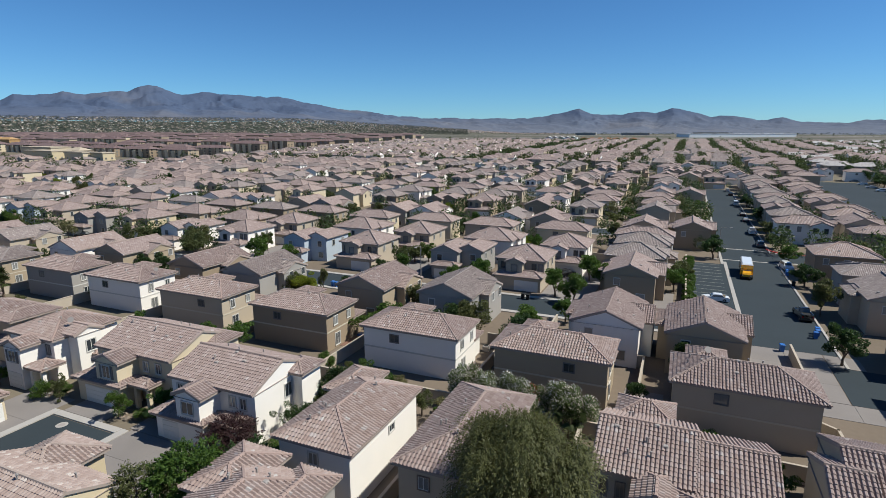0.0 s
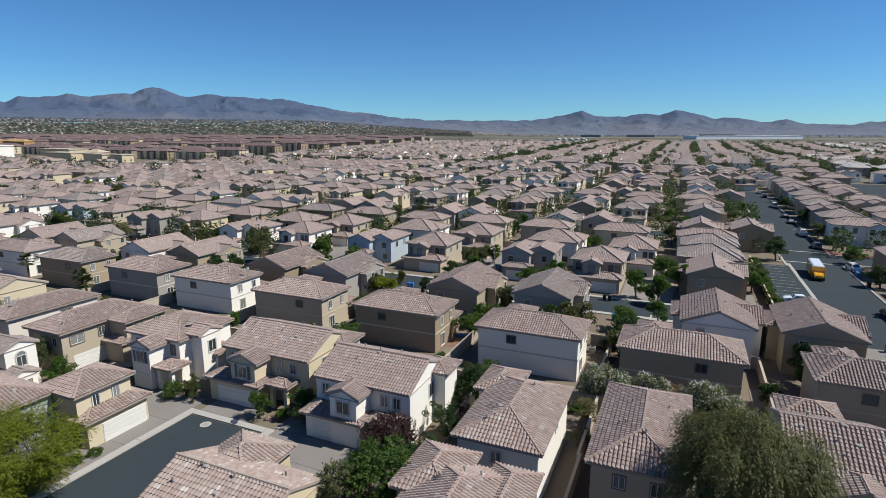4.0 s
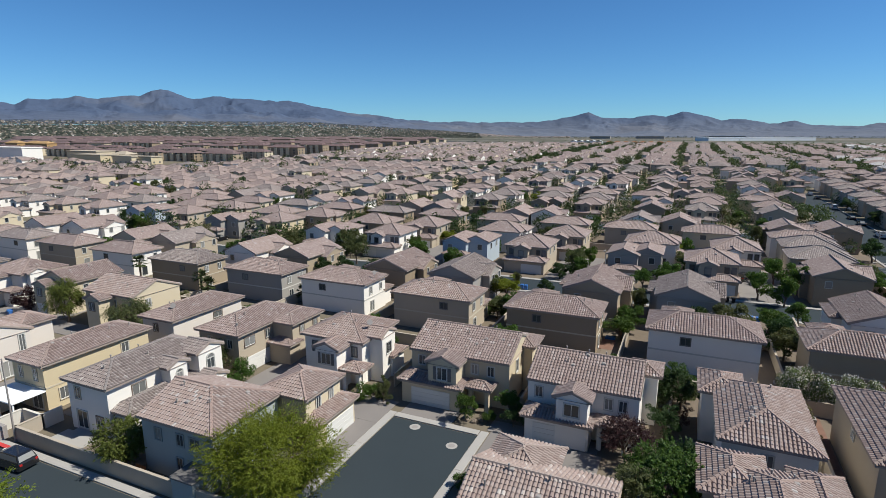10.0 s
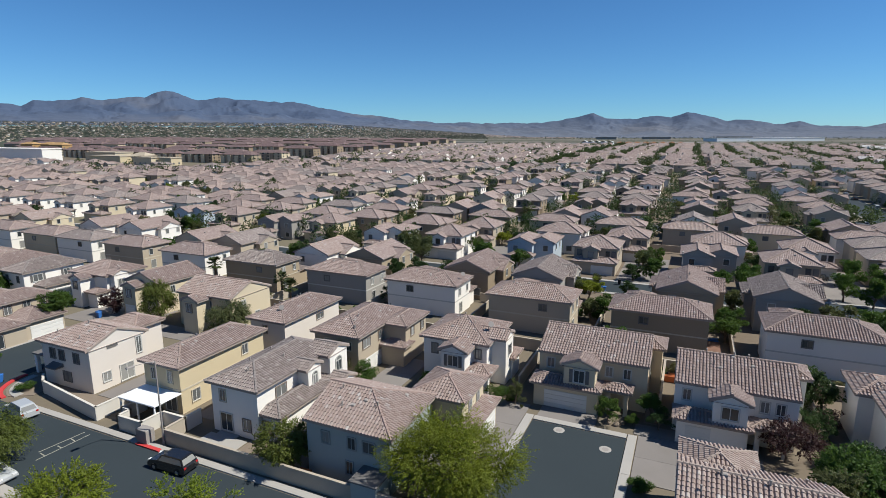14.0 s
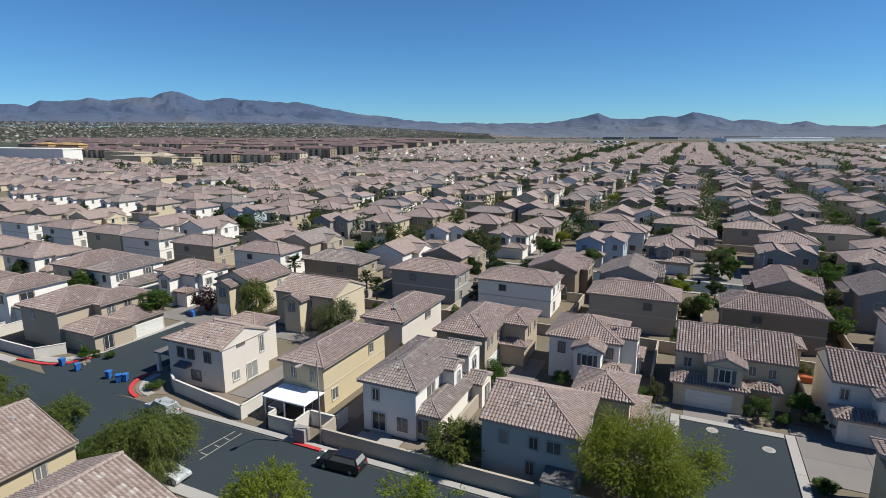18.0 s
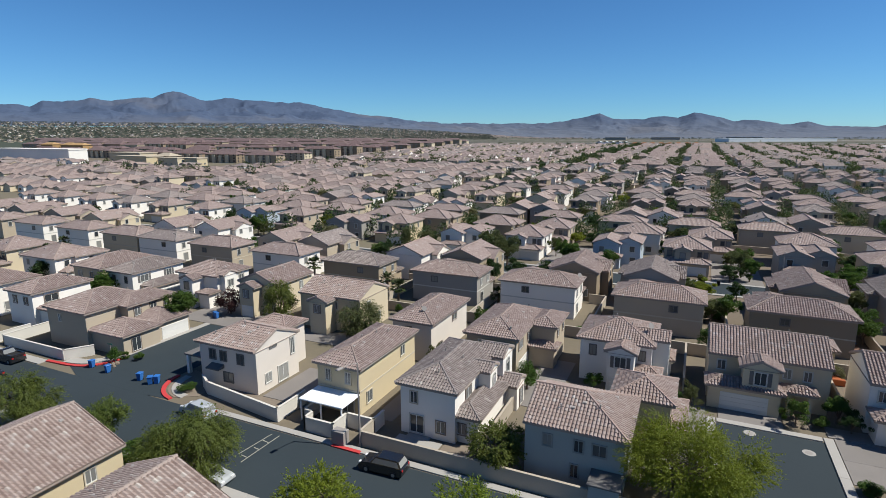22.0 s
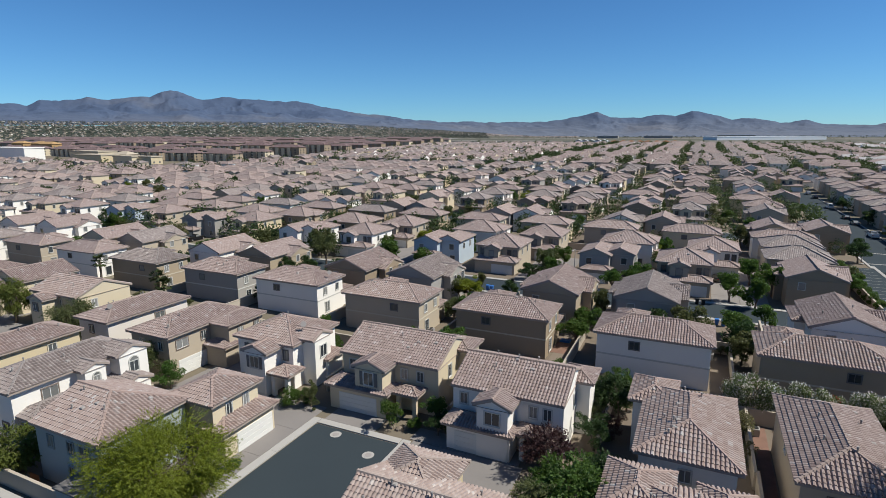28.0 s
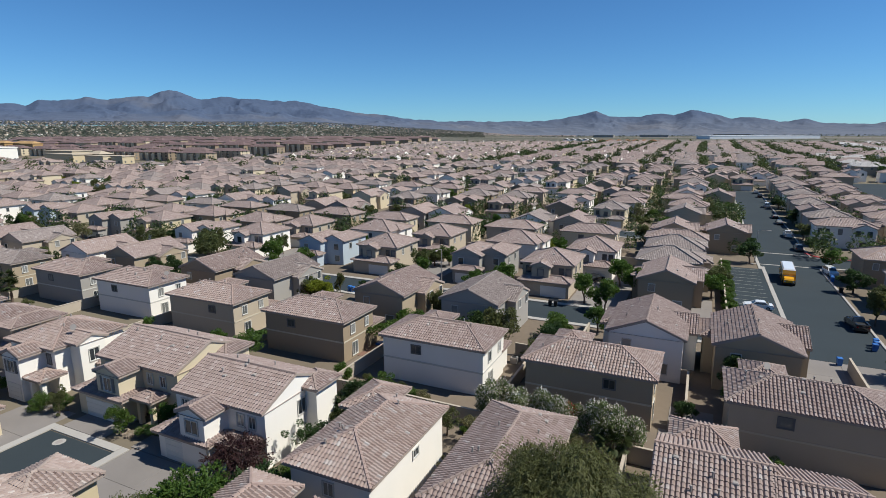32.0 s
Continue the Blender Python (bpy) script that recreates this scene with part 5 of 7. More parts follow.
def full_tree(kind, leaf, x, y, h, r, count, seed, base=0.3, droop=0.3, length=0.7, size=0.1, wide=0.4, clumps=46):
    """A tree seen from near by: trunk, limbs that fork to clumps, and sprays of small leaves that hang or arch."""
    rng = np.random.default_rng(seed)
    label, cat = TREE_WORDS[kind]
    root = thing("tree", label, cat, (x, y, 0), "trees of the estate")
    zc, hz = h * (1 + base) / 2, h * (1 - base) / 2
    d = rng.normal(size=(clumps, 3))
    d[:, 2] = d[:, 2] * 0.8 + 0.25
    d /= np.linalg.norm(d, axis=1)[:, None]
    swell = rng.uniform(0.5, 0.88, clumps)
    c = d * swell[:, None] * np.array([r, r, hz]) + np.array([0, 0, zc])
    rc = r * rng.uniform(0.15, 0.3, clumps)
    wood = MB()
    fork = Vector((rng.uniform(-0.2, 0.2), rng.uniform(-0.2, 0.2), h * base * 0.9))
    girth = 0.035 * h ** 0.9
    wood.tube([(0, 0, -0.1), fork * 0.5 + Vector((0.08, 0.05, 0)), fork], [girth * 1.3, girth, girth * 0.85], 9)
    part("trunk", wood, BARK, root)
    for k in range(0, clumps, 4):
        limb = MB()
        tip = Vector(c[k])
        mid = fork.lerp(tip, 0.55) + Vector((0, 0, 0.12 * h * rng.uniform(0, 0.6)))
        limb.tube([fork - Vector((0, 0, 0.2)), mid, tip], [girth * 0.45, girth * 0.26, 0.02], 5, False)
        for j in (k + 1, k + 2, k + 3):
            if j < clumps:
                limb.tube([mid, mid.lerp(Vector(c[j]), 0.6) + Vector((0, 0, 0.2)), Vector(c[j])], [girth * 0.2, girth * 0.13, 0.012], 4, False)
        part("limb", limb, BARK, root)
    per = 14
    n = count // per
    k = rng.choice(clumps, n, p=rc ** 2 / (rc ** 2).sum())
    q = rng.normal(size=(n, 3))
    q /= np.linalg.norm(q, axis=1)[:, None]
    start = c[k] + q * (rc[k] * rng.uniform(0, 1, n) ** 0.4)[:, None] * np.array([1, 1, 0.8])
    way = 0.55 * d[k] + 0.75 * q + rng.normal(size=(n, 3)) * 0.25
    way[:, 2] = way[:, 2] * 0.7 - droop
    way /= np.linalg.norm(way, axis=1)[:, None]
    reach = length * rng.uniform(0.5, 1.3, n)
    s = np.linspace(0.05, 1, per)[None, :, None] * reach[:, None, None]
    p = start[:, None, :] + way[:, None, :] * s
    p[:, :, 2] -= 0.35 * droop * s[:, :, 0] ** 2
    p = (p + rng.normal(size=p.shape) * size * 0.55).reshape(-1, 3)
    m = len(p)
    a = np.repeat(way, per, axis=0) + rng.normal(size=(m, 3)) * 0.55
    a /= np.linalg.norm(a, axis=1)[:, None]
    out = np.repeat(0.5 * d[k] + 0.8 * q, per, axis=0) + rng.normal(size=(m, 3)) * 0.15 + np.array([0, 0, 0.35])
    b = np.cross(a, out)
    b /= np.linalg.norm(b, axis=1)[:, None] + 1e-6
    l = (size * rng.uniform(0.6, 1.35, m))[:, None]
    v = np.stack([p - a * l, p + b * l * wide, p + a * l, p - b * l * wide], axis=1).reshape(-1, 3)
    v[:, 2] = np.maximum(v[:, 2], 0.05)
    part("crown", raw_mesh("crown", v, np.arange(m * 4).reshape(-1, 4), LEAF[leaf]), None, root)
    return root


def palm(x, y, h=5.0):
    root = thing("palm_tree", "fan palm with rough trunk and spiky green fronds", "palm tree", (x, y, 0), "palms")
    rnd = random.Random(x)
    mb = MB()
    mb.tube([(0, 0, 0), (0.05, 0, h * 0.5), (0.0, 0.05, h - 0.5)], [0.26, 0.2, 0.24], 9)
    part("trunk", mb, BARK, root)
    for k in range(42):
        a = rnd.uniform(0, 6.28)
        el = rnd.uniform(-0.6, 1.2)
        d = Vector((math.cos(a) * math.cos(el), math.sin(a) * math.cos(el), math.sin(el)))
        s = d.cross(Vector((0, 0, 1))).normalized()
        fr = MB()
        o = Vector((0, 0, h - 0.4))
        tip = o + d * 1.0
        fr.tube([o, tip], [0.03, 0.02], 4)
        for j in range(11):
            t = (j - 5) / 5
            e = tip + (d * (1 - 0.5 * abs(t)) + s * t * 0.9) * 0.9 - Vector((0, 0, 0.25 * abs(t)))
            q = (d * 0.04 + s * 0.16)
            fr.poly([tip - q, tip + q, e])
            fr.poly([tip + q + Vector((0, 0, 0.02)), tip - q, e])
        part("frond", fr, LEAF["palm"], root)


def build_trees():
    T = tree
    F = full_tree
    F("bright", "bright", -65.2, 17.6, 7.6, 6.2, 140000, 1, 0.12, 0.12, 0.5, 0.066, 0.42, 84)
    F("willow", "willow", -8.5, 32.2, 14.4, 5.4, 84000, 2, 0.25, 1.3, 1.3, 0.12, 0.3, 64)
    F("green", "green", -34.0, 27.4, 7.2, 3.2, 17000, 3, 0.18, 0.1, 0.5, 0.12, 0.5, 34)
    F("dark", "dark", -32.4, 32.0, 4.8, 2.8, 12000, 4, 0.18, 0.1, 0.5, 0.12, 0.5, 30)
    F("olive", "olive", -35.8, 25.0, 6.4, 2.3, 10000, 5, 0.2, 0.2, 0.6, 0.1, 0.4, 26)
    F("plum", "plum", -38.0, 36.2, 4.2, 2.7, 9000, 6, 0.25, 0.1, 0.6, 0.1, 0.45, 30)
    F("dark", "dark", -33.2, 48.2, 5.2, 2.5, 11000, 7, 0.3, 0.1, 0.5, 0.11, 0.5, 28)
    F("willow", "pepper", -107.5, 2.8, 6.8, 4.4, 48000, 8, 0.1, 0.9, 1.1, 0.11, 0.3, 60)
    F("bright", "bright", -91.6, 1.2, 5.5, 3.6, 18000, 9, 0.2, 0.12, 0.7, 0.1, 0.42, 36)
    F("bright", "bright", -79.0, 2.2, 7.4, 4.0, 18000, 10, 0.2, 0.12, 0.7, 0.1, 0.42, 36)
    F("green", "pepper", -119.8, 2.4, 5.6, 2.5, 12000, 11, 0.2, 0.5, 0.8, 0.11, 0.36, 28)
    F("olive", "pepper", -132.0, 1.8, 6.4, 3.9, 24000, 12, 0.14, 0.7, 1.0, 0.11, 0.34, 40)
    F("bright", "pepper", -82.2, 15.9, 4.4, 2.9, 15000, 13, 0.12, 0.2, 0.6, 0.1, 0.45, 34)
    F("olive", "pepper", -128.4, 39.8, 7.8, 3.1, 18000, 14, 0.2, 0.7, 1.0, 0.12, 0.34, 36)
    F("olive", "olive", -112.6, 39.6, 6.4, 3.5, 18000, 15, 0.15, 0.6, 0.9, 0.12, 0.34, 36)
    F("green", "green", -142.4, 31.6, 6.2, 2.6, 12000, 16, 0.4, 0.1, 0.5, 0.13, 0.5, 28)
    F("plum", "plum", -140.6, 40.6, 4.4, 2.5, 8000, 17, 0.2, 0.1, 0.6, 0.11, 0.45, 26)
    F("green", "green", -168.8, 36.2, 5.4, 3.0, 12000, 18, 0.15, 0.1, 0.6, 0.14, 0.5, 30)
    T("bush", -114.29, 2.16, 2.6, 1.7, 2)
    T("olive", -115.54, 0.93, 1.6, 1.2, 2)
    for x, y, h, r, k in ((-34.6, 41.4, 3.4, 1.7, "dark"), (-33.2, 44.0, 2.6, 1.3, "plum"), (-34.4, 37.2, 2.2, 1.4, "bush"), (-33.0, 34.8, 2.6, 1.5, "dark"), (-35.4, 46.6, 2.4, 1.3, "olive"), (-32.6, 50.8, 3.0, 1.6, "olive"),
                          (-21.2, 50.0, 3.2, 1.6, "dry"), (-21.4, 45.0, 2.2, 1.2, "dry"), (-67.2, 38.6, 1.4, 1.0, "bush"), (-50.8, 25.6, 1.5, 1.1, "bush"), (-97.0, 34.4, 3.6, 1.6, "olive"), (-96.2, 52.2, 3.4, 1.8, "green"), (-49.6, 37.4, 2.4, 1.2, "dark"), (-48.6, 53.0, 1.7, 1.1, "dry"), (-50.6, 39.2, 3.2, 1.7, "green"), (-66.0, 37.4, 1.3, 0.9, "bush"), (-98.0, 54.2, 2.8, 1.5, "bush"), (-72.4, 52.0, 2.6, 1.2, "bush")):
        T(k, x, y, h, r, 2)
    T("dark", -160.6, 51.6, 4.6, 3.0, 1)
    T("olive", -88.4, 33.6, 5.4, 2.2, 2)
    T("green", -84.0, 33.4, 3.8, 1.9, 2)
    T("green", -76.4, 36.4, 2.6, 1.4, 2)
    T("bush", -68.0, 36.2, 2.4, 1.5, 2)
    T("olive", -65.4, 36.8, 2.8, 1.2, 2)
    T("green", -54.8, 36.6, 3.4, 1.5, 2)
    T("bush", -52.4, 37.4, 1.6, 0.9, 2)
    T("bush", -50.2, 26.2, 1.2, 1.0, 2)
    T("bush", -65.0, 22.6, 1.1, 1.0, 2)
    T("bush", -64.6, 24.4, 1.0, 0.8, 2)
    for x in (-137.6, -135.8, -133.6):
        T("bush", x - 3.2, 18.6 + (x + 137) * 0.3, 1.3, 0.8, 2)
    T("green", -139.0, 17.6, 2.4, 1.0, 2)
    T("bush", -122.6, 15.6, 1.2, 1.3, 2)
    for k in range(9):
        T("hedge", -21.6 + 1.75 * k, 54.9 - 0.12 * k, 5.6 + 0.5 * math.sin(k * 2.1), 1.8, 2)
    T("redbush", -13.6, 54.6, 5.2, 1.5, 2)
    T("redbush", 7.8, 51.8, 3.6, 1.8, 2)
    T("green", 8.6, 50.4, 3.6, 2.2, 2)
    T("plum", -9.2, 54.6, 2.4, 1.2, 2)
    T("green", -33.8, 53.0, 4.0, 1.9, 2)
    T("olive", -24.6, 50.6, 3.0, 1.4, 2)
    T("green", -63.4, 57.2, 3.2, 1.7, 2)
    T("bush", -79.6, 58.6, 3.0, 1.2, 1)
    T("green", -57.2, 56.6, 4.4, 3.0, 2)
    T("bush", -41.6, 56.6, 2.8, 1.4, 1)
    T("green", -60.5, 71.6, 4.6, 2.0, 1)
    T("dark", -20.4, 74.6, 5.0, 2.6, 1)
    T("green", -20.8, 82.0, 4.2, 2.4, 1)
    T("green", 2.6, 69.6, 4.0, 2.0, 1)
    T("dark", -3.0, 62.0, 3.0, 1.4, 1)
    T("olive", -107.0, 95.6, 7.4, 3.4, 1)
    T("green", -41.6, 73.4, 4.4, 2.2, 1)
    rb = random.Random(77)
    for k in range(46):
        x, y = rb.uniform(-125, 8), rb.choice([52.6, 55.6, 56.4, 51.6, 72.8])
        T(rb.choice(["bush", "bush", "olive", "dry"]), x, y + rb.uniform(-0.5, 0.5), rb.uniform(1.0, 2.4), rb.uniform(0.7, 1.3), 1)
    # about the cross street and the right-hand road
    for x, y, h, r, k in ((-92, 100.6, 6.4, 3.0, "green"), (-54.6, 103.2, 5.2, 2.4, "green"), (-20.6, 101.0, 6.0, 2.6, "green"), (-16.6, 98.0, 6.0, 2.5, "green"), (-131, 101.5, 6.4, 3.2, "olive"),
                          (8.4, 148, 5.4, 3.0, "dark"), (7.0, 172, 4.6, 3.4, "dark"), (21.8, 85.2, 5.4, 2.6, "dark"), (23.4, 108, 6.4, 2.2, "olive"), (24.4, 128, 5.0, 2.6, "dark"), (24.6, 150, 4.4, 2.4, "green"), (24.0, 186, 4.6, 2.8, "olive"),
                          (24.2, 168, 4.2, 2.6, "dark"), (24.6, 214, 4.8, 2.8, "dark"), (24.2, 250, 4.8, 3.0, "dark"), (6.8, 228, 4.6, 2.6, "green"), (6.8, 262, 4.8, 2.8, "dark"), (39.8, 108, 4.6, 2.4, "dark"), (40.4, 158, 5.4, 2.8, "olive"), (-112.0, 100.4, 4.0, 1.6, "green"), (4.0, 100.8, 2.6, 1.6, "bush")):
        T(k, x, y, h, r, 1)
    for k in range(10):
        T("bush", 2.8, 104 + 3.9 * k, 2.6, 1.5, 1)
    for x, y, h, r in ((-36.4, 103.6, 5.4, 2.6), (-16.4, 115.2, 6.0, 2.8), (-13.2, 108.0, 6.2, 2.8), (-12.0, 181.0, 5.0, 3.0), (-33.7, 138.0, 4.8, 2.2), (-114.4, 102.4, 7.2, 3.2), (-136.3, 195.0, 5.0, 3.2), (-84.8, 164.9, 6.0, 3.4), (-54.6, 117.0, 4.8, 2.2),
                       (-66.4, 82.0, 4.6, 2.0), (-64.4, 88.0, 4.4, 1.2), (-76.5, 88.0, 3.6, 2.0), (-62.6, 70.8, 4.2, 2.2), (-41.2, 99.9, 4.4, 2.2), (-37.4, 100.6, 4.8, 2.4), (-104.6, 179.6, 4.2, 2.4), (-267.0, 99.6, 5.4, 3.4), (-301.0, 145.0, 6.0, 2.8), (-273.8, 133.3, 6.0, 2.4),
                       (-191.4, 87.8, 5.4, 2.6), (-191.5, 39.1, 5.2, 2.8), (-324.0, 111.4, 5.0, 2.8)):
        T("green" if x > -60 else "olive" if x > -150 else "dark", x, y, h, r, 1)
    rnd = random.Random(3)
    plan = np.array(RECTS)
    made = 0
    while made < 125:
        y = rnd.uniform(68, 230)
        x = rnd.uniform(-1.5 * y - 60, 8)
        lane = (y - 88) % PERIOD
        gap = rnd.uniform(0.4, 1.2)
        inside = (plan[:, 0] - gap < x) & (x < plan[:, 1] + gap) & (plan[:, 2] - gap < y) & (y < plan[:, 3] + gap)
        if inside.any() or lane < 12 or not in_view(x, y):
            continue
        made += 1
        T(rnd.choice(["green", "dark", "olive", "olive", "dark", "dry", "bright", "green"]), x, y, rnd.uniform(3.8, 6.6), rnd.uniform(1.6, 3.0), 1 if y < 170 else 0)
    for k in range(46):
        y = 200 + 6.2 * k
        T("dark", 95.5 + rnd.uniform(-1.5, 4), y, rnd.uniform(4.5, 7), rnd.uniform(2.4, 3.6), 0)
        if k % 2:
            T("olive", 58.6 + rnd.uniform(-1, 1), y, rnd.uniform(2.4, 3.6), rnd.uniform(1.4, 2.2), 0)
    for x, y, h in ((-137.4, 60.6, 5.6), (-119.6, 60.0, 4.4), (-116.4, 58.6, 3.6), (-204.6, 47.2, 5.0), (-8.6, 52.6, 2.8), (-98.6, 64.8, 2.6), (-214, 57, 4.4)):
        palm(x, y, h)


build_trees()


def far_trees():
    """Tree crowns among the distant houses and on the plain."""
    rnd = np.random.default_rng(8)
    plan = np.array(RECTS)
    for near, far, n, size in ((150, 430, 2300, 1.1), (430, 1060, 4200, 1.45), (1060, 2300, 800, 1.0), (2300, 3500, 15000, 2.0)):
        vs, fs, off = [], [], 0
        for k in range(n):
            az = radians(rnd.uniform(-64, 24))
            r = near + (far - near) * rnd.uniform(0, 1) ** 0.9
            if near > 2000 and rnd.uniform(0, 1) < 0.9:
                az = radians(rnd.uniform(-66, -21))
            x, y = r * math.sin(az), r * math.cos(az)
            if near == 430:
                # along the streets and the back fences between the house columns
                x = -560 + 40.0 * math.floor((x + 560) / 40.0) + (rnd.choice([-8.4, -3.6]) + rnd.uniform(-1, 1) if rnd.uniform(0, 1) < 0.75 else 12.5)
                if not in_view(x, y) or (x < -190 and rnd.uniform(0, 1) < 0.6):
                    continue
            if near == 150 and x < -260 and rnd.uniform(0, 1) < 0.6:
                continue
            if near == 1060 and r < 2300 and rnd.uniform(0, 1) < 0.7:
                continue
            if near < 400 and (((plan[:, 0] - 0.3 < x) & (x < plan[:, 1] + 0.3) & (plan[:, 2] - 0.3 < y) & (y < plan[:, 3] + 0.3)).any() or (8 < x < 24 and y < 312) or (57 < x < 94 and y > 180) or (y - 88) % PERIOD < 12 or y < 100 or (x > 100 and y < 330)):
                continue
            s = size * rnd.uniform(0.6, 1.5)
            m = 170 if near < 400 else 90 if near == 430 else 12
            v, f = leaf_cloud([(x, y, far_height(x, y) + (2.6 if near < 1000 else 1.9) * s)], [1.9 * s], m, s * (0.32 if near < 400 else 0.46 if near == 430 else 0.7), rnd, 0.0, 1.15 if near < 1000 else 0.75)
            vs.append(v); fs.append(f + off); off += len(v)
        # the farthest crowns take the leaf colour with haze painted in
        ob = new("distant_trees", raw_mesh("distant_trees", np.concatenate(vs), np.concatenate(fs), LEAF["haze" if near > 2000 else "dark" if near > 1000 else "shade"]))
        tagged(ob, "distant scattered green trees among roofs and scrub", "trees", kind="stuff")
    vs, fs, off = [], [], 0
    for k in range(190):
        q = 400 + 3.3 * k
        s = rnd.uniform(1.3, 2.0)
        x = -178 + (8 if k % 2 else -8) + rnd.uniform(-1.5, 1.5)
        v, f = leaf_cloud([(x, q, far_height(x, q) + 2.4 * s)], [1.9 * s], 90, s * 0.45, rnd)
        vs.append(v); fs.append(f + off); off += len(v)
    row = new("avenue_trees", raw_mesh("avenue_trees", np.concatenate(vs), np.concatenate(fs), LEAF["dark"]))
    tagged(row, "dark green rows of trees along a distant avenue", "trees", kind="stuff")


far_trees()


def town():
    """Pale roofs of the town on the rising ground below the mountains, apartment rows, sheds and stores."""
    rnd = random.Random(21)
    pale, white, roofs = MB(), MB(), MB()
    for k in range(3600):
        az = radians(rnd.uniform(-66, -12))
        r = rnd.uniform(2300, 3480)
        if az > radians(-26) and r < 2900:
            r = rnd.uniform(2900, 3480)
        x, y = r * math.sin(az), r * math.cos(az)
        z = far_height(x, y)
        w, d, h = rnd.uniform(4, 10), rnd.uniform(6, 10), rnd.uniform(1.6, 3.2)
        (pale if k % 6 else white).box(x, x + w, y, y + d, z - 1, z + h)
        roofs.poly([(x, y, z + h + 0.1), (x + w, y, z + h + 0.1), (x + w, y + d / 2, z + h + 2), (x, y + d / 2, z + h + 2)])
    root = thing("distant_town", "distant town of pale houses on rising ground below mountains", "town", kind="stuff")
    part("walls", pale, WALL["beige"], root)
    part("walls", white, WALL["white"], root)
    part("roofs", roofs, TILE["c"][1], root)

    def block(name, label, cat, x, y, w, d, h, wall, rf, group, windows=0, flat=True, turn=0.0):
        b = thing(name, label, cat, (x, y, 0), group)
        b.rotation_euler[2] = radians(turn)
        mb = MB()
        mb.box(0, w, 0, d, -2, h)
        part("wall", mb, wall, b)
        mb = MB()
        if flat:
            mb.soft_box(-0.5, w + 0.5, -0.5, d + 0.5, h, h + 0.9, 0.1)
        else:
            for p in wing_planes(-0.8, w + 0.8, -0.8, d + 0.8, h, "h")[0]:
                mb.poly(p)
        part("roof", mb, rf, b)
        if windows:
            mb = MB()
            for s in range(windows):
                for c in range(max(2, int(w / 7))):
                    mb.box(3 + c * 7, 5.2 + c * 7, -0.12, 0, 1.0 + s * 2.9, 2.6 + s * 2.9)
                for c in range(max(1, int(d / 6))):
                    mb.box(w, w + 0.12, 2 + c * 6, 3.6 + c * 6, 1.0 + s * 2.9, 2.6 + s * 2.9)
            tagged(part("glazing", mb, GLASS, b), kind="stuff")
        return b
    # apartment rows, the nearer ones as houses of their own
    rest = {c: MB() for c in ("tan", "brown", "cream", "grey")}
    tiles, panes = MB(), MB()
    for j in range(13):
        y = 392 + 58.0 * j
        x = -440.0 - 0.12 * 58 * j
        while x > -1.72 * y - 150:
            w = rnd.uniform(34, 46)
            c = rnd.choice(["tan", "brown", "brown", "brown", "cream", "brown"])
            h = 8.4 if j < 2 else rnd.choice([9.0, 11.0, 12.5])
            yy = y + rnd.uniform(-4, 4)
            if j < 5 and x > -760:
                b = block("apartment_building", f"three-storey {WORDS[c]} stucco apartment building with tile roof", "apartment building", x - w, yy, w, 13.5, h, WALL[c], TILE["e"][1], "apartment rows", 3, False)
                mb = MB()
                for k in range(int(w / 9)):
                    mb.box(1.5 + k * 9, 5.5 + k * 9, -1.4, -0.13, -2, h - 1.2 + 0.8 * (k % 2))
                part("bay", mb, WALL["cream" if c != "cream" else "tan"], b)
            else:
                g = rise(x, yy)
                rest[c].box(x - w, x, yy, yy + 13.5, g - 2, g + h)
                for p in wing_planes(x - w - 0.8, x + 0.8, yy - 0.8, yy + 14.3, g + h, "h")[0]:
                    tiles.poly(p)
                for k in range(int(w / 8)):
                    for s in (0.9, 3.8, 6.7):
                        panes.box(x - w + 2.5 + 8 * k, x - w + 5.5 + 8 * k, yy - 0.3, yy, g + s, g + s + 1.8)
            x -= w + rnd.uniform(5, 12)
    root = thing("distant_apartments", "distant rows of brown stucco apartment buildings with tile roofs", "apartment building", kind="stuff")
    for c, mb in rest.items():
        part("walls", mb, WALL[c], root)
    part("roofs", tiles, TILE["e"][1], root)
    part("glazing", panes, GLASS, root)
    # stores with flat roofs
    for x, y, w, d, h, c in ((-575, 326, 42, 18, 7.5, "yellow"), (-528, 334, 26, 14, 6.5, "cream"), (-622, 352, 46, 20, 9.0, "cream"), (-556, 352, 22, 14, 7.5, "tan"), (-730, 300, 126, 18, 12.5, "white"), (-500, 340, 16, 12, 6.5, "yellow")):
        block("store_building", f"low {WORDS[c]} store building with flat roof", "store", x, y, w, d, h, WALL[c], WALL["beige"] if c != "white" else WALL["white"], "stores", 1, c != "tan")
    timber = plain("raw_timber", (0.4, 0.25, 0.115), 0.85, 0.2, 0.4, 3.0)
    for x, y, w in ((-884, 436, 26), (-854, 444, 24), (-826, 438, 28)):
        block("timber_frame_building", "orange-brown timber-framed apartment building under construction", "building", x, y, w, 13, 11.5, timber, timber, "buildings under construction", 3, False)
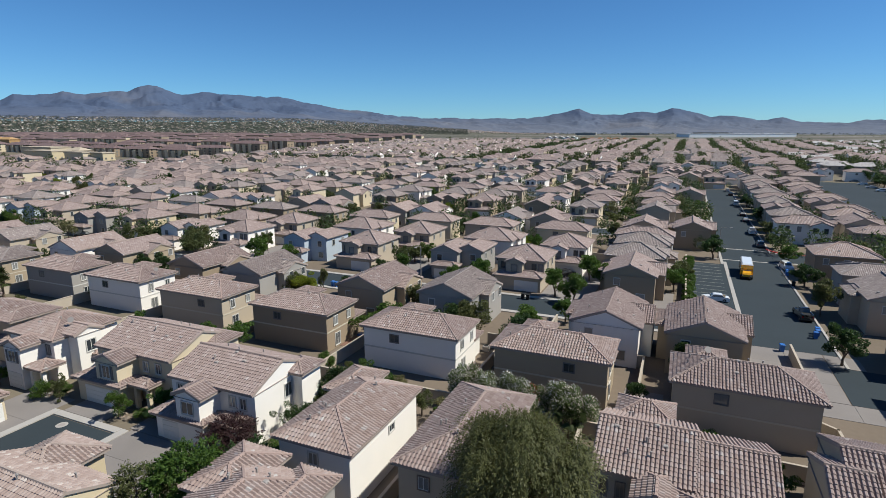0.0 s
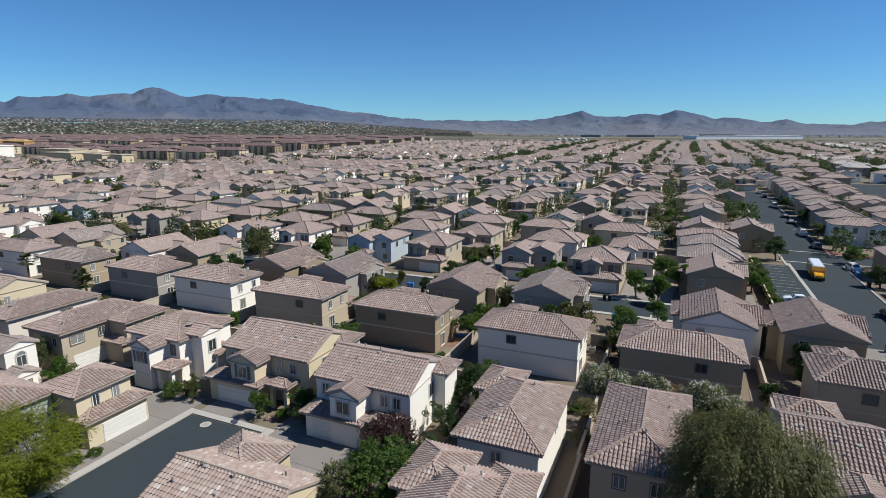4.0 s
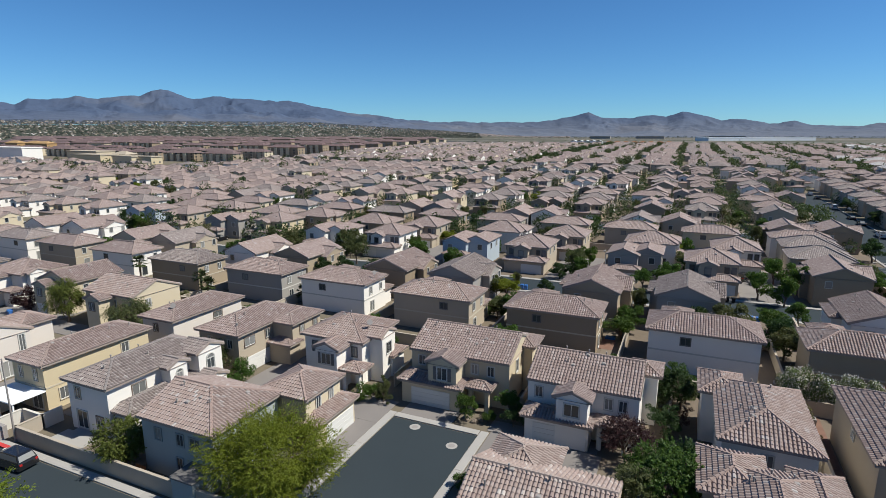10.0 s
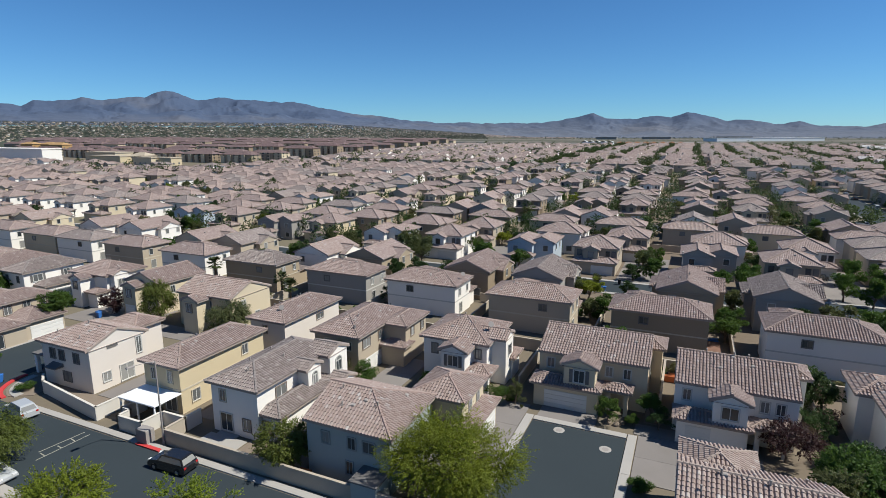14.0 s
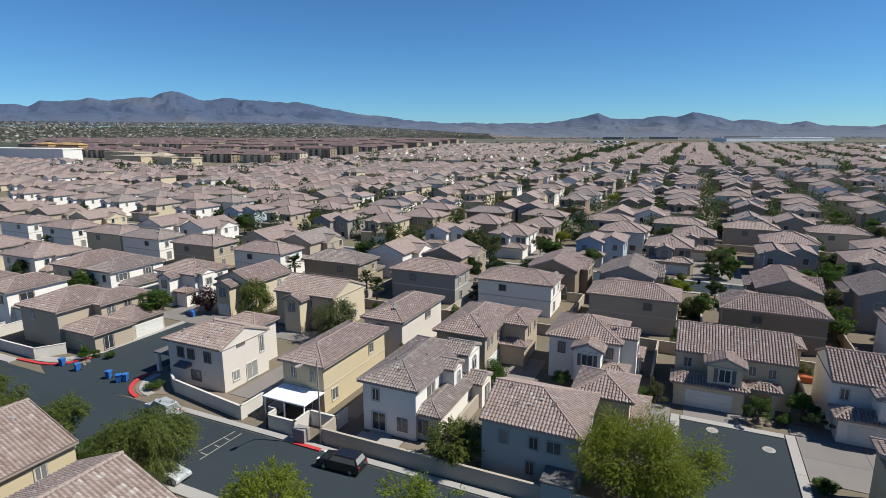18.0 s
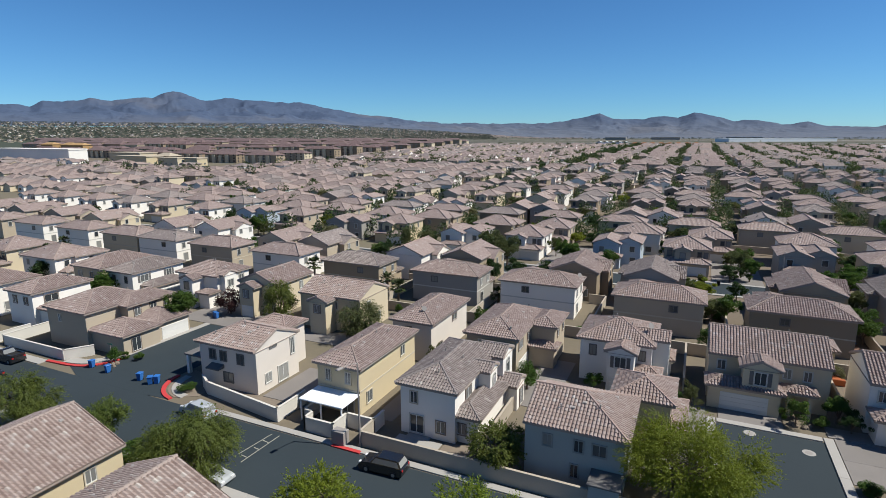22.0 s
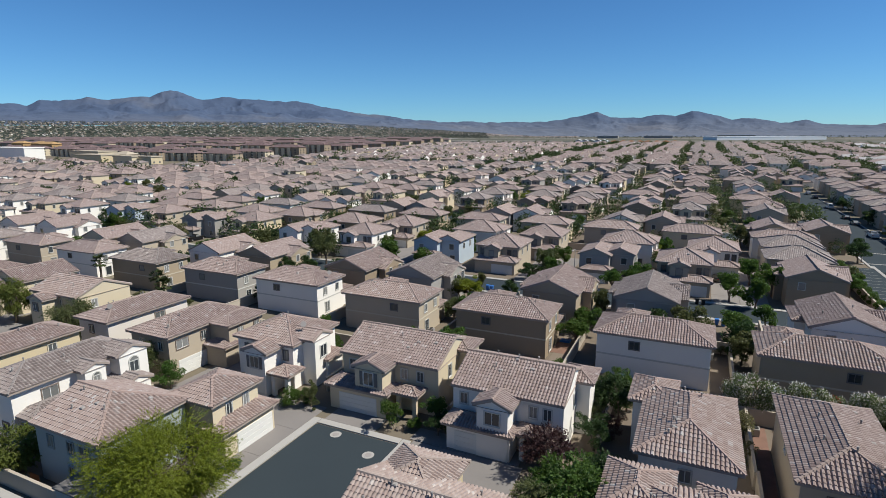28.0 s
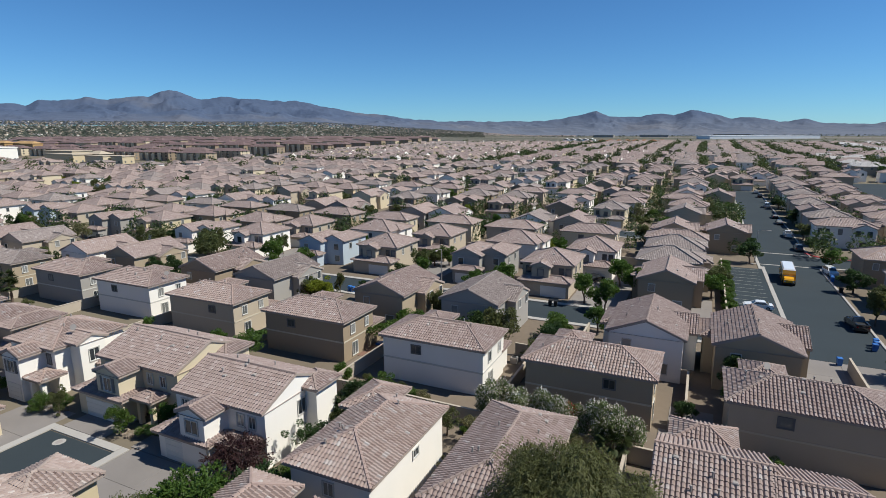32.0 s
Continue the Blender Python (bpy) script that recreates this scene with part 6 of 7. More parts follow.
    # long pale sheds near the airfield, a white marquee and timber-framed houses at the edge of the estate
    for x, y, w, d, h, m, turn in ((6, 1715, 350, 60, 9.0, WHITE_SHEET, 35), (-420, 2330, 80, 30, 9, WALL["grey"], 0), (-250, 2420, 110, 30, 9, WALL["grey"], 0), (20, 2300, 120, 30, 11, WALL["grey"], 0), (-1750, 2050, 190, 50, 12, WHITE_SHEET, 20)):
        block("warehouse", "long pale warehouse building on the far plain" if m == WHITE_SHEET else "long grey hangar building on the far plain", "warehouse", x, y, w, d, h, m, m, "warehouses", 0, True, turn)
    tent = thing("marquee", "white peaked fabric marquee at the edge of the estate", "tent", (-244, 1045, 0))
    for k in range(5):
        mb = MB()
        mb.box(k * 11.5, k * 11.5 + 11, 0, 16, -2, 8)
        for p in wing_planes(k * 11.5, k * 11.5 + 11, 0, 16, 8, "n")[0]:
            mb.poly(p)
        part("canopy", mb, WHITE_SHEET, tent)
    for k in range(8):
        b = block("timber_frame_house", "orange-brown timber-framed house under construction", "house", -180 + 14.5 * k, 1046, 12, 10, 6.5, WOOD, WOOD, "houses under construction", 2, False)


def tracks():
    """Pale graded tracks and dark scrub strips across the plain."""
    for name, label, mt, x0, x1, y0, wide, slope in (("dirt_track_1", "pale graded dirt track across the plain", KERB, -1500, 200, 1240, 14, 0.05), ("dirt_track_2", "pale graded dirt track across the plain", KERB, -1700, 900, 1560, 18, -0.03),
                                                     ("scrub_strip", "dark strip of scrub across the plain", ASPHALT, -1500, -150, 1330, 60, 0.02), ("runway", "pale concrete runway on the far plain", KERB, -1600, 1200, 2050, 45, 0.04)):
        n = 60
        mb = MB()
        for k in range(n):
            q = []
            for f, s in ((k, 0), (k + 1, 0), (k + 1, 1), (k, 1)):
                x = x0 + (x1 - x0) * f / n
                y = y0 + slope * (x - x0) + s * wide
                q.append((x, y, far_height(x, y) + 0.35))
            mb.poly(q)
        tagged(new(name, mb.mesh(name, mt)), label, "track", kind="structure")


tracks()
town()


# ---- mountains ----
def hazed_rock_material():
    k = Nodes("hazed_mountain_rock", 0.95, 0.1)
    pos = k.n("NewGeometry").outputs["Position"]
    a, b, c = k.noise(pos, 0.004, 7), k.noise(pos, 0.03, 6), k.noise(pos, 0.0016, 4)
    # distance haze is painted into the rock: blue base, greyed fans below
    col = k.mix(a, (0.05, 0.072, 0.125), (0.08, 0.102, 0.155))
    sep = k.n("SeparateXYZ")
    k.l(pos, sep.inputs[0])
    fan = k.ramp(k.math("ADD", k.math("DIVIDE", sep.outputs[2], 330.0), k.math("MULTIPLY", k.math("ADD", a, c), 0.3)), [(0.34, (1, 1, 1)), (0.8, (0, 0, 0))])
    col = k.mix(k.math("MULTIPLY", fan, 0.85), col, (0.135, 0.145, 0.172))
    # tan washes and dark flecks; the mottling also paints in some relief shading
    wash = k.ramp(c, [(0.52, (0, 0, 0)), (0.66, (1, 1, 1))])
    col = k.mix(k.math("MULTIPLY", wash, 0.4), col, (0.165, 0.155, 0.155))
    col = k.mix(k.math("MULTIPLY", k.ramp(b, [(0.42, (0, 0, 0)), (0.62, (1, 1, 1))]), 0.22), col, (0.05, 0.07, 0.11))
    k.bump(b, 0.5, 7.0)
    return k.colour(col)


def mountains(name, label, peaks, near, far, az0, az1, seed):
    """A range whose crest is a run of peaks and saddles (azimuth, height), worn by spurs and ravines."""
    n, m = 900, 52
    verts, faces = [], []
    at, high = [p[0] for p in peaks], [p[1] for p in peaks]
    N = noise.noise
    for i in range(n + 1):
        az = az0 + (az1 - az0) * i / n
        for j in range(m + 1):
            t = j / m
            r = near + (far - near) * t
            x, y = r * math.sin(radians(az)), r * math.cos(radians(az))
            drift = 3.4 * N((x * 0.0011, y * 0.0011, seed + 3)) + 1.4 * N((x * 0.0037, y * 0.0037, seed + 5))
            crest = float(np.interp(az + drift * (1 - t), at, high))
            wx, wy = x + 150 * N((x * 0.003, y * 0.003, seed + 7)), y + 150 * N((x * 0.003, y * 0.003, seed + 11))
            fold = 1.0 * abs(N((wx * 0.0026, wy * 0.0026, seed))) + 0.55 * abs(N((wx * 0.0062, wy * 0.0062, seed))) + 0.16 * abs(N((wx * 0.015, wy * 0.015, seed)))
            z = crest * t ** 1.5 * (1 - 0.66 * fold * (1 - t ** 5) * min(1.0, 2.2 * t)) + (16.0 * N((x * 0.0045, y * 0.0045, seed + 1)) + 9.0 * N((x * 0.011, y * 0.011, seed + 2)) + 4.0 * N((x * 0.026, y * 0.026, seed + 4))) * t ** 4
            verts.append((x, y, max(z, -2) + far_height(x, y) * (1 - t) - 3 * (1 - t)))
    for i in range(n):
        for j in range(m):
            a = i * (m + 1) + j
            faces.append((a, a + m + 1, a + m + 2, a + 1))
    me = bpy.data.meshes.new(name)
    me.from_pydata(verts, [], faces)
    me.materials.append(HAZED_ROCK)
    for p in me.polygons:
        p.use_smooth = True
    tagged(new(name, me), label, "mountain", kind="structure")


HAZED_ROCK = hazed_rock_material()
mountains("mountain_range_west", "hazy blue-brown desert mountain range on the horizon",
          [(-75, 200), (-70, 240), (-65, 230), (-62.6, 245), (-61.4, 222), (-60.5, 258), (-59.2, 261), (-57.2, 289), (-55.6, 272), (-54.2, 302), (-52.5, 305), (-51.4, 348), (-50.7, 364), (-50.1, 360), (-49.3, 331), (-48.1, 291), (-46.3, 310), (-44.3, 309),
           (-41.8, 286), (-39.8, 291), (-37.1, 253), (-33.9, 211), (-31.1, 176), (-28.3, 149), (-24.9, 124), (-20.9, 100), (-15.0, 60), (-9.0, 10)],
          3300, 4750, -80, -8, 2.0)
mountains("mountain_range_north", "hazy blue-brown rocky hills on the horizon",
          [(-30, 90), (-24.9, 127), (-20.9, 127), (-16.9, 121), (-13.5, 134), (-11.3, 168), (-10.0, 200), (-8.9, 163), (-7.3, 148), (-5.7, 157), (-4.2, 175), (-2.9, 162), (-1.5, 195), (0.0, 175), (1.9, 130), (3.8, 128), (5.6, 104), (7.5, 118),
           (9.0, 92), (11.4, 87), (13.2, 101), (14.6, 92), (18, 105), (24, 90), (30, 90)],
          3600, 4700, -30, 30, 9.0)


# ---- vehicles ----
def paint(name, c, rough=0.25):
    k = Nodes(name, rough, 0.5)
    k.b.inputs["Coat Weight"].default_value = 0.6
    pos = k.n("NewGeometry").outputs["Position"]
    return k.colour(k.mix(k.math("MULTIPLY", k.noise(pos, 6.0, 3), 0.5), c, shade(c, 0.75)))


PAINT = {"black": paint("car_paint_black", (0.012, 0.012, 0.014)), "silver": paint("car_paint_silver", (0.42, 0.43, 0.44)), "white": paint("car_paint_white", (0.74, 0.74, 0.73)),
         "blue": paint("car_paint_blue", (0.04, 0.09, 0.25)), "grey": paint("car_paint_grey", (0.12, 0.125, 0.13)), "red": paint("car_paint_red", (0.3, 0.03, 0.03)), "yellow": paint("bus_paint_yellow", (0.75, 0.36, 0.02))}
LAMP_RED = plain("tail_lamp", (0.4, 0.02, 0.02), 0.2)
LAMP_CLEAR = plain("head_lamp", (0.7, 0.7, 0.7), 0.1)
CAR_GLASS = GLASS
CARS = {}


def prism(mb, outline, half, inset=0.0):
    """An outline in x and z carried across y, narrower at the sides by inset towards the top."""
    zs = [z for _, z in outline]
    lo, hi = min(zs), max(zs)
    def w(z):
        return half - inset * (z - lo) / max(hi - lo, 1e-6)
    n = len(outline)
    for k in range(n):
        (x0, z0), (x1, z1) = outline[k], outline[(k + 1) % n]
        mb.poly([(x0, -w(z0), z0), (x0, w(z0), z0), (x1, w(z1), z1), (x1, -w(z1), z1)])
    mb.poly([(x, -w(z), z) for x, z in outline][::-1])
    mb.poly([(x, w(z), z) for x, z in outline])


def car(kind, colour, x, y, turn):
    m = pose(x, y, 0.035, 0, 0, turn)
    key = (kind, colour)
    if key in CARS:
        return copy_thing(CARS[key], m)
    words = {"sedan": "saloon car", "suv": "sport utility car", "pickup": "pickup truck", "van": "van"}[kind]
    root = thing("car" if kind != "pickup" else "pickup_truck", f"parked {colour} {words} with dark windows on the asphalt", "car", group="parked cars")
    L, W, H, hood = {"sedan": (4.7, 1.8, 1.42, 0.92), "suv": (4.6, 1.86, 1.68, 1.05), "pickup": (5.6, 1.95, 1.85, 1.12), "van": (5.2, 1.95, 2.0, 1.1)}[kind]
    a = L / 2
    body = MB()
    prism(body, [(-a, 0.35), (-a + 0.1, 0.25), (a - 0.1, 0.25), (a, 0.4), (a - 0.03, 0.66), (a - 0.3, hood - 0.12), (a - 1.15, hood), (-a + 0.25, hood + 0.02), (-a + 0.02, hood - 0.15)], W / 2, 0.1)
    part("body", body, PAINT[colour], root)
    if kind == "pickup":
        c0, c1, c2, c3 = a - 1.75, a - 2.5, -0.5, -0.75
        bed = MB()
        bed.box(-a + 0.15, -0.85, -W / 2 + 0.2, W / 2 - 0.2, hood + 0.0, hood + 0.03)
        part("bed_floor", bed, BLACK, root)
        for s in (-1, 1):
            rail = MB()
            rail.box(-a + 0.1, -0.8, s * (W / 2 - 0.14) - 0.07, s * (W / 2 - 0.14) + 0.07, hood - 0.05, hood + 0.22)
            part("bed_side", rail, PAINT[colour], root)
        gate = MB()
        gate.box(-a + 0.04, -a + 0.14, -W / 2 + 0.12, W / 2 - 0.12, hood - 0.05, hood + 0.22)
        part("tailgate", gate, PAINT[colour], root)
    elif kind == "sedan":
        c0, c1, c2, c3 = a - 1.25, a - 1.95, -a + 1.35, -a + 0.6
    elif kind == "suv":
        c0, c1, c2, c3 = a - 1.2, a - 1.75, -a + 0.45, -a + 0.12
    else:
        c0, c1, c2, c3 = a - 0.8, a - 1.4, -a + 0.2, -a + 0.06
    cab = MB()
    prism(cab, [(c3, hood - 0.04), (c0, hood - 0.04), (c1, H - 0.05), (c1 - 0.25, H), (c2 + 0.2, H), (c2, H - 0.06)], W / 2 - 0.07, 0.2)
    part("cabin", cab, PAINT[colour], root)
    half = W / 2 - 0.07
    def wid(z):
        return half - 0.2 * (z - hood + 0.04) / (H - hood + 0.04)
    z0, z1 = hood + 0.04, H - 0.12
    def at(xa, xb, z):
        return xa + (xb - xa) * (z - hood + 0.04) / (H - 0.05 - hood + 0.04)
    for nm, xa, xb, off in (("windscreen", c0, c1, 0.015), ("rear_window", c3, c2, -0.015)):
        g = MB()
        p = [(at(xa, xb, z0) + off, -wid(z0) + 0.1, z0), (at(xa, xb, z0) + off, wid(z0) - 0.1, z0), (at(xa, xb, z1) + off, wid(z1) - 0.08, z1), (at(xa, xb, z1) + off, -wid(z1) + 0.08, z1)]
        g.poly(p if off > 0 else p[::-1])
        part(nm, g, CAR_GLASS, root)
    for s in (-1, 1):
        g = MB()
        p = [(at(c3, c2, z0) + 0.15, s * (wid(z0) + 0.012), z0), (at(c0, c1, z0) - 0.18, s * (wid(z0) + 0.012), z0), (at(c0, c1, z1) - 0.12, s * (wid(z1) + 0.012), z1), (at(c3, c2, z1) + 0.12, s * (wid(z1) + 0.012), z1)]
        g.poly(p if s < 0 else p[::-1])
        part("side_window", g, CAR_GLASS, root)
        for xw in (a - 0.85, -a + 0.9):
            t = MB()
            t.tube([(xw, s * (W / 2 - 0.2), 0.33), (xw, s * (W / 2 + 0.015), 0.33)], [0.33, 0.33], 14)
            wheel = part("wheel", t, BLACK, root)
            r = MB()
            r.tube([(xw, s * (W / 2 + 0.016), 0.33), (xw, s * (W / 2 + 0.03), 0.33)], [0.2, 0.18], 10)
            part("rim", r, METAL, wheel)
        hl = MB()
        hl.box(a - 0.2, a + 0.005, s * (W / 2 - 0.32) - 0.17, s * (W / 2 - 0.32) + 0.17, hood - 0.34, hood - 0.2, True)
        part("headlight", hl, LAMP_CLEAR, root)
        tl = MB()
        tl.box(-a - 0.01, -a + 0.15, s * (W / 2 - 0.22) - 0.12, s * (W / 2 - 0.22) + 0.12, hood - 0.3, hood - 0.12, True)
        part("tail_light", tl, LAMP_RED, root)
    root.matrix_basis = m
    CARS[key] = root
    return root


def school_bus(x, y, turn):
    root = thing("school_bus", "yellow school bus with white roof and dark windows", "bus")
    W, H = 1.22, 2.9
    body = MB()
    prism(body, [(-5.2, 0.45), (3.4, 0.45), (3.4, 2.1), (3.15, 2.75), (-5.1, 2.75), (-5.2, 2.5)], W, 0.08)
    part("body", body, PAINT["yellow"], root)
    hood = MB()
    prism(hood, [(3.4, 0.45), (5.1, 0.45), (5.15, 1.15), (4.9, 1.45), (3.4, 1.6)], 1.0, 0.2)
    part("hood", hood, PAINT["yellow"], root)
    roof = MB()
    roof.soft_box(-5.1, 3.1, -1.12, 1.12, 2.75, 3.0, 0.2)
    part("roof", roof, PAINT["white"], root)
    for s in (-1, 1):
        for k in range(9):
            g = MB()
            x0 = -4.9 + 0.86 * k
            p = [(x0, s * 1.185, 1.75), (x0 + 0.7, s * 1.185, 1.75), (x0 + 0.7, s * 1.165, 2.4), (x0, s * 1.165, 2.4)]
            g.poly(p if s < 0 else p[::-1])
            part("side_window", g, GLASS, root)
        for z in (0.85, 1.45):
            b = MB()
            b.box(-5.2, 3.35, s * 1.215 - 0.015, s * 1.215 + 0.015, z, z + 0.1, True)
            part("rub_rail", b, BLACK, root)
        for xw in (4.2, -3.0):
            t = MB()
            t.tube([(xw, s * 0.85, 0.48), (xw, s * 1.17, 0.48)], [0.48, 0.48], 14)
            part("wheel", t, BLACK, root)
        hl = MB()
        hl.box(5.0, 5.16, s * 0.75 - 0.12, s * 0.75 + 0.12, 0.8, 1.02, True)
        part("headlight", hl, LAMP_CLEAR, root)
    g = MB()
    g.poly([(3.42, -1.0, 1.65), (3.42, 1.0, 1.65), (3.28, 0.95, 2.4), (3.28, -0.95, 2.4)])
    part("windscreen", g, GLASS, root)
    bumper = MB()
    bumper.box(5.1, 5.3, -1.05, 1.05, 0.4, 0.65, True)
    part("bumper", bumper, BLACK, root)
    root.matrix_basis = pose(x, y, 0.035, 0, 0, turn)


school_bus(14.4, 134.5, -93)
for kind, colour, x, y, turn in (
        ("suv", "black", -91.6, 11.3, -177), ("suv", "silver", -116.2, 11.6, 172), ("pickup", "black", -153.9, 11.9, 180), ("sedan", "black", -150.0, 7.6, 178), ("sedan", "white", -145.2, 4.5, 182), ("sedan", "silver", -105.6, 3.38, 0),
        ("sedan", "white", 7.4, 110.6, 182), ("suv", "white", 23.4, 143.6, -80), ("pickup", "black", 20.6, 106.0, 95), ("van", "white", 20.6, 254, 90), ("pickup", "white", 20.6, 189.5, 90), ("sedan", "grey", 20.8, 213, 90),
        ("suv", "black", 20.8, 288, 90), ("suv", "silver", 20.4, 304, 90), ("suv", "grey", 6.2, 269, 0), ("suv", "white", 6.4, 240.8, 0), ("pickup", "white", 6.2, 204.2, 0), ("sedan", "grey", 6.0, 208, 0), ("sedan", "black", 20.8, 226, 90), ("suv", "grey", 20.8, 170, 90),
        ("suv", "black", -21.6, 117.0, 60), ("sedan", "black", -97.0, 96.0, 0), ("suv", "black", -88.6, 93.0, 0), ("sedan", "silver", -141.0, 93.5, 0), ("pickup", "black", -160.0, 104.0, 90)):
    car(kind, colour, x, y, turn)
for k in range(11):
    car(["sedan", "suv", "sedan", "suv"][k % 4], ["silver", "white", "grey", "white"][k % 4], 88.5, 214 + 16.4 * k, 180 + (k % 3))


# ---- street furniture and yard things ----
BINS = {}


def bin_thing(x, y, turn, colour="blue", lying=False):
    key = colour
    m = pose(x, y, 0.035 if not lying else 0.32, 88 if lying else 0, 0, turn)
    if key in BINS:
        return copy_thing(BINS[key], m)
    mt = BIN_BLUE if colour == "blue" else BLACK
    root = thing("wheeled_bin", f"{colour} plastic wheeled rubbish bin at the kerb" if colour == "blue" else "dark plastic wheeled rubbish bin at the kerb", "bin", group="wheeled bins")
    b = MB()
    lo, hi = 0.24, 0.31
    p = [(-lo, -lo, 0.06), (lo, -lo, 0.06), (lo, lo, 0.06), (-lo, lo, 0.06)]
    q = [(-hi, -hi, 1.0), (hi, -hi, 1.0), (hi, hi + 0.05, 1.0), (-hi, hi + 0.05, 1.0)]
    for k in range(4):
        b.poly([p[k], p[(k + 1) % 4], q[(k + 1) % 4], q[k]])
    b.poly(p[::-1])
    part("bin_body", b, mt, root)
    l = MB()
    l.soft_box(-0.34, 0.34, -0.36, 0.4, 1.0, 1.1, 0.05)
    part("lid", l, mt, root)
    for s in (-1, 1):
        w = MB()
        w.tube([(s * 0.2, 0.27, 0.12), (s * 0.27, 0.27, 0.12)], [0.12, 0.12], 10)
        part("wheel", w, BLACK, root)
    h = MB()
    h.tube([(-0.25, 0.45, 0.98), (0.25, 0.45, 0.98)], [0.02, 0.02], 5)
    part("handle", h, mt, root)
    root.matrix_basis = m
    BINS[key] = root


for x, y, a, c in ((-140.4, 15.2, 10, "blue"), (-120.95, 3.6, 20, "blue"), (-136.8, 15.0, -8, "blue"), (-130.6, 15.1, 15, "blue"), (-128.4, 14.9, 40, "blue"), (-127.8, 15.4, 25, "blue"), (-141.6, 38.0, 10, "blue"), (-140.9, 37.6, 0, "blue"),
                   (15.1, 87.6, 5, "blue"), (20.6, 95.4, 0, "blue"), (21.0, 96.6, 10, "blue"), (21.2, 97.8, 0, "blue"), (22.6, 136.6, 0, "blue"), (22.8, 138.2, 5, "blue"), (-25.9, 97.4, 0, "dark"), (-24.9, 97.2, 5, "dark"),
                   (-22.9, 86.4, 0, "blue"), (-21.9, 86.2, 8, "blue"), (-63.8, 90.3, 0, "blue"), (-62.9, 90.1, 0, "blue"), (-60.8, 97.0, 0, "dark"), (-44.6, 56.0, 20, "blue"), (22.4, 127.4, 0, "dark")):
    bin_thing(x, y, a, c)


def street_lamp(x, y, turn, h=7.6):
    root = thing("street_lamp", "slender grey metal street lamp with single arm", "street lamp", group="street lamps")
    p = MB()
    p.tube([(0, 0, 0), (0, 0, h)], [0.11, 0.065], 9)
    part("pole", p, METAL, root)
    b = MB()
    b.tube([(0, 0, 0), (0, 0, 0.35)], [0.19, 0.16], 9)
    part("base", b, CONCRETE, root)
    a = MB()
    a.tube([(0, 0, h - 0.1), (-0.8, 0, h + 0.12), (-2.0, 0, h + 0.15)], [0.05, 0.04, 0.035], 6)
    part("arm", a, METAL, root)
    l = MB()
    l.soft_box(-2.7, -1.95, -0.16, 0.16, h + 0.06, h + 0.24, 0.06)
    part("lamp_head", l, METAL, root)
    root.matrix_basis = pose(x, y, 0, 0, 0, turn)


street_lamp(-95.9, 13.8, 77, 9.2)
street_lamp(-163.2, 14.6, 90, 9.0)
street_lamp(41.4, 163.0, 90)
street_lamp(9.6, 150, 180)
street_lamp(-49.0, 101.0, 90)


def patio_cover():
    root = thing("patio_cover", "white sheet-metal patio cover on posts behind the house", "patio cover", (-102.2, 17.6, 0))
    mb = MB()
    mb.soft_box(-2.9, 2.9, -2.0, 1.55, 2.5, 2.66, 0.04)
    part("cover_sheet", mb, WHITE_SHEET, root)
    for x in (-2.7, 0.0, 2.7):
        mb = MB()
        mb.soft_box(x - 0.07, x + 0.07, -1.9, -1.76, 0, 2.5, 0.01)
        part("post", mb, WHITE_SHEET, root)


patio_cover()


def plain_thing(name, label, cat, x0, x1, y0, y1, z0, z1, material, r=0.04):
    mb = MB()
    mb.soft_box(x0 - (x0 + x1) / 2, x1 - (x0 + x1) / 2, y0 - (y0 + y1) / 2, y1 - (y0 + y1) / 2, 0, z1 - z0, r)
    ob = new(name, mb.mesh(name, material))
    ob.location = ((x0 + x1) / 2, (y0 + y1) / 2, z0)
    return tagged(ob, label, cat)


plain_thing("utility_cabinet", "pale grey metal utility cabinet beside the wall", "cabinet", -98.8, -97.3, 12.9, 13.9, 0.12, 1.6, METAL)
slab_thing("patio_slab", "irregular pale concrete patio slab behind the house", "patio", -93.4, -88.4, 15.2, 17.6, 0.09, KERB)
slab_thing("patio_slab_step", "pale concrete patio slab at the back door", "patio", -92.6, -90.0, 17.5, 18.3, 0.11, KERB)
slab_thing("yard_gravel_west", "brown gravel yard inside the garden wall", "gravel", -119, -107.4, 15.2, 18.2, 0.05, GRAVEL)
slab_thing("patio_back_a", "pale concrete patio behind the garden wall", "patio", -4.4, 0.0, 60.5, 66.5, 0.06, CONCRETE)
slab_thing("patio_back_b", "pale concrete patio behind the garden wall", "patio", -5.2, -3.0, 57.0, 61.0, 0.06, CONCRETE)
slab_thing("patio_side", "grey concrete side yard along the white house", "patio", -112.9, -107.3, 18.3, 27.5, 0.06, CONCRETE)
slab_thing("yard_path_a", "narrow concrete side path between the houses", "patio", -97.9, -95.4, 19.5, 32.0, 0.05, CONCRETE)
slab_thing("yard_gravel_mid", "brown gravel yard behind the garden wall", "gravel", -88.2, -80.0, 14.3, 18.2, 0.05, GRAVEL)
slab_thing("patio_red", "reddish paved patio behind the house", "patio", -45.2, -42.6, 64.2, 68.4, 0.06, BRICK_RED)
slab_thing("yard_soil_gap", "bare ochre soil yard beside the garden wall", "gravel", -51.2, -49.9, 38.6, 53.4, 0.05, GRAVEL)
plain_thing("storage_box", "low orange-red wooden storage box in the yard", "storage box", -50.0, -47.6, 50.6, 51.9, 0.05, 0.85, plain("orange_stain", (0.36, 0.1, 0.035), 0.7, 0.2), 0.06)
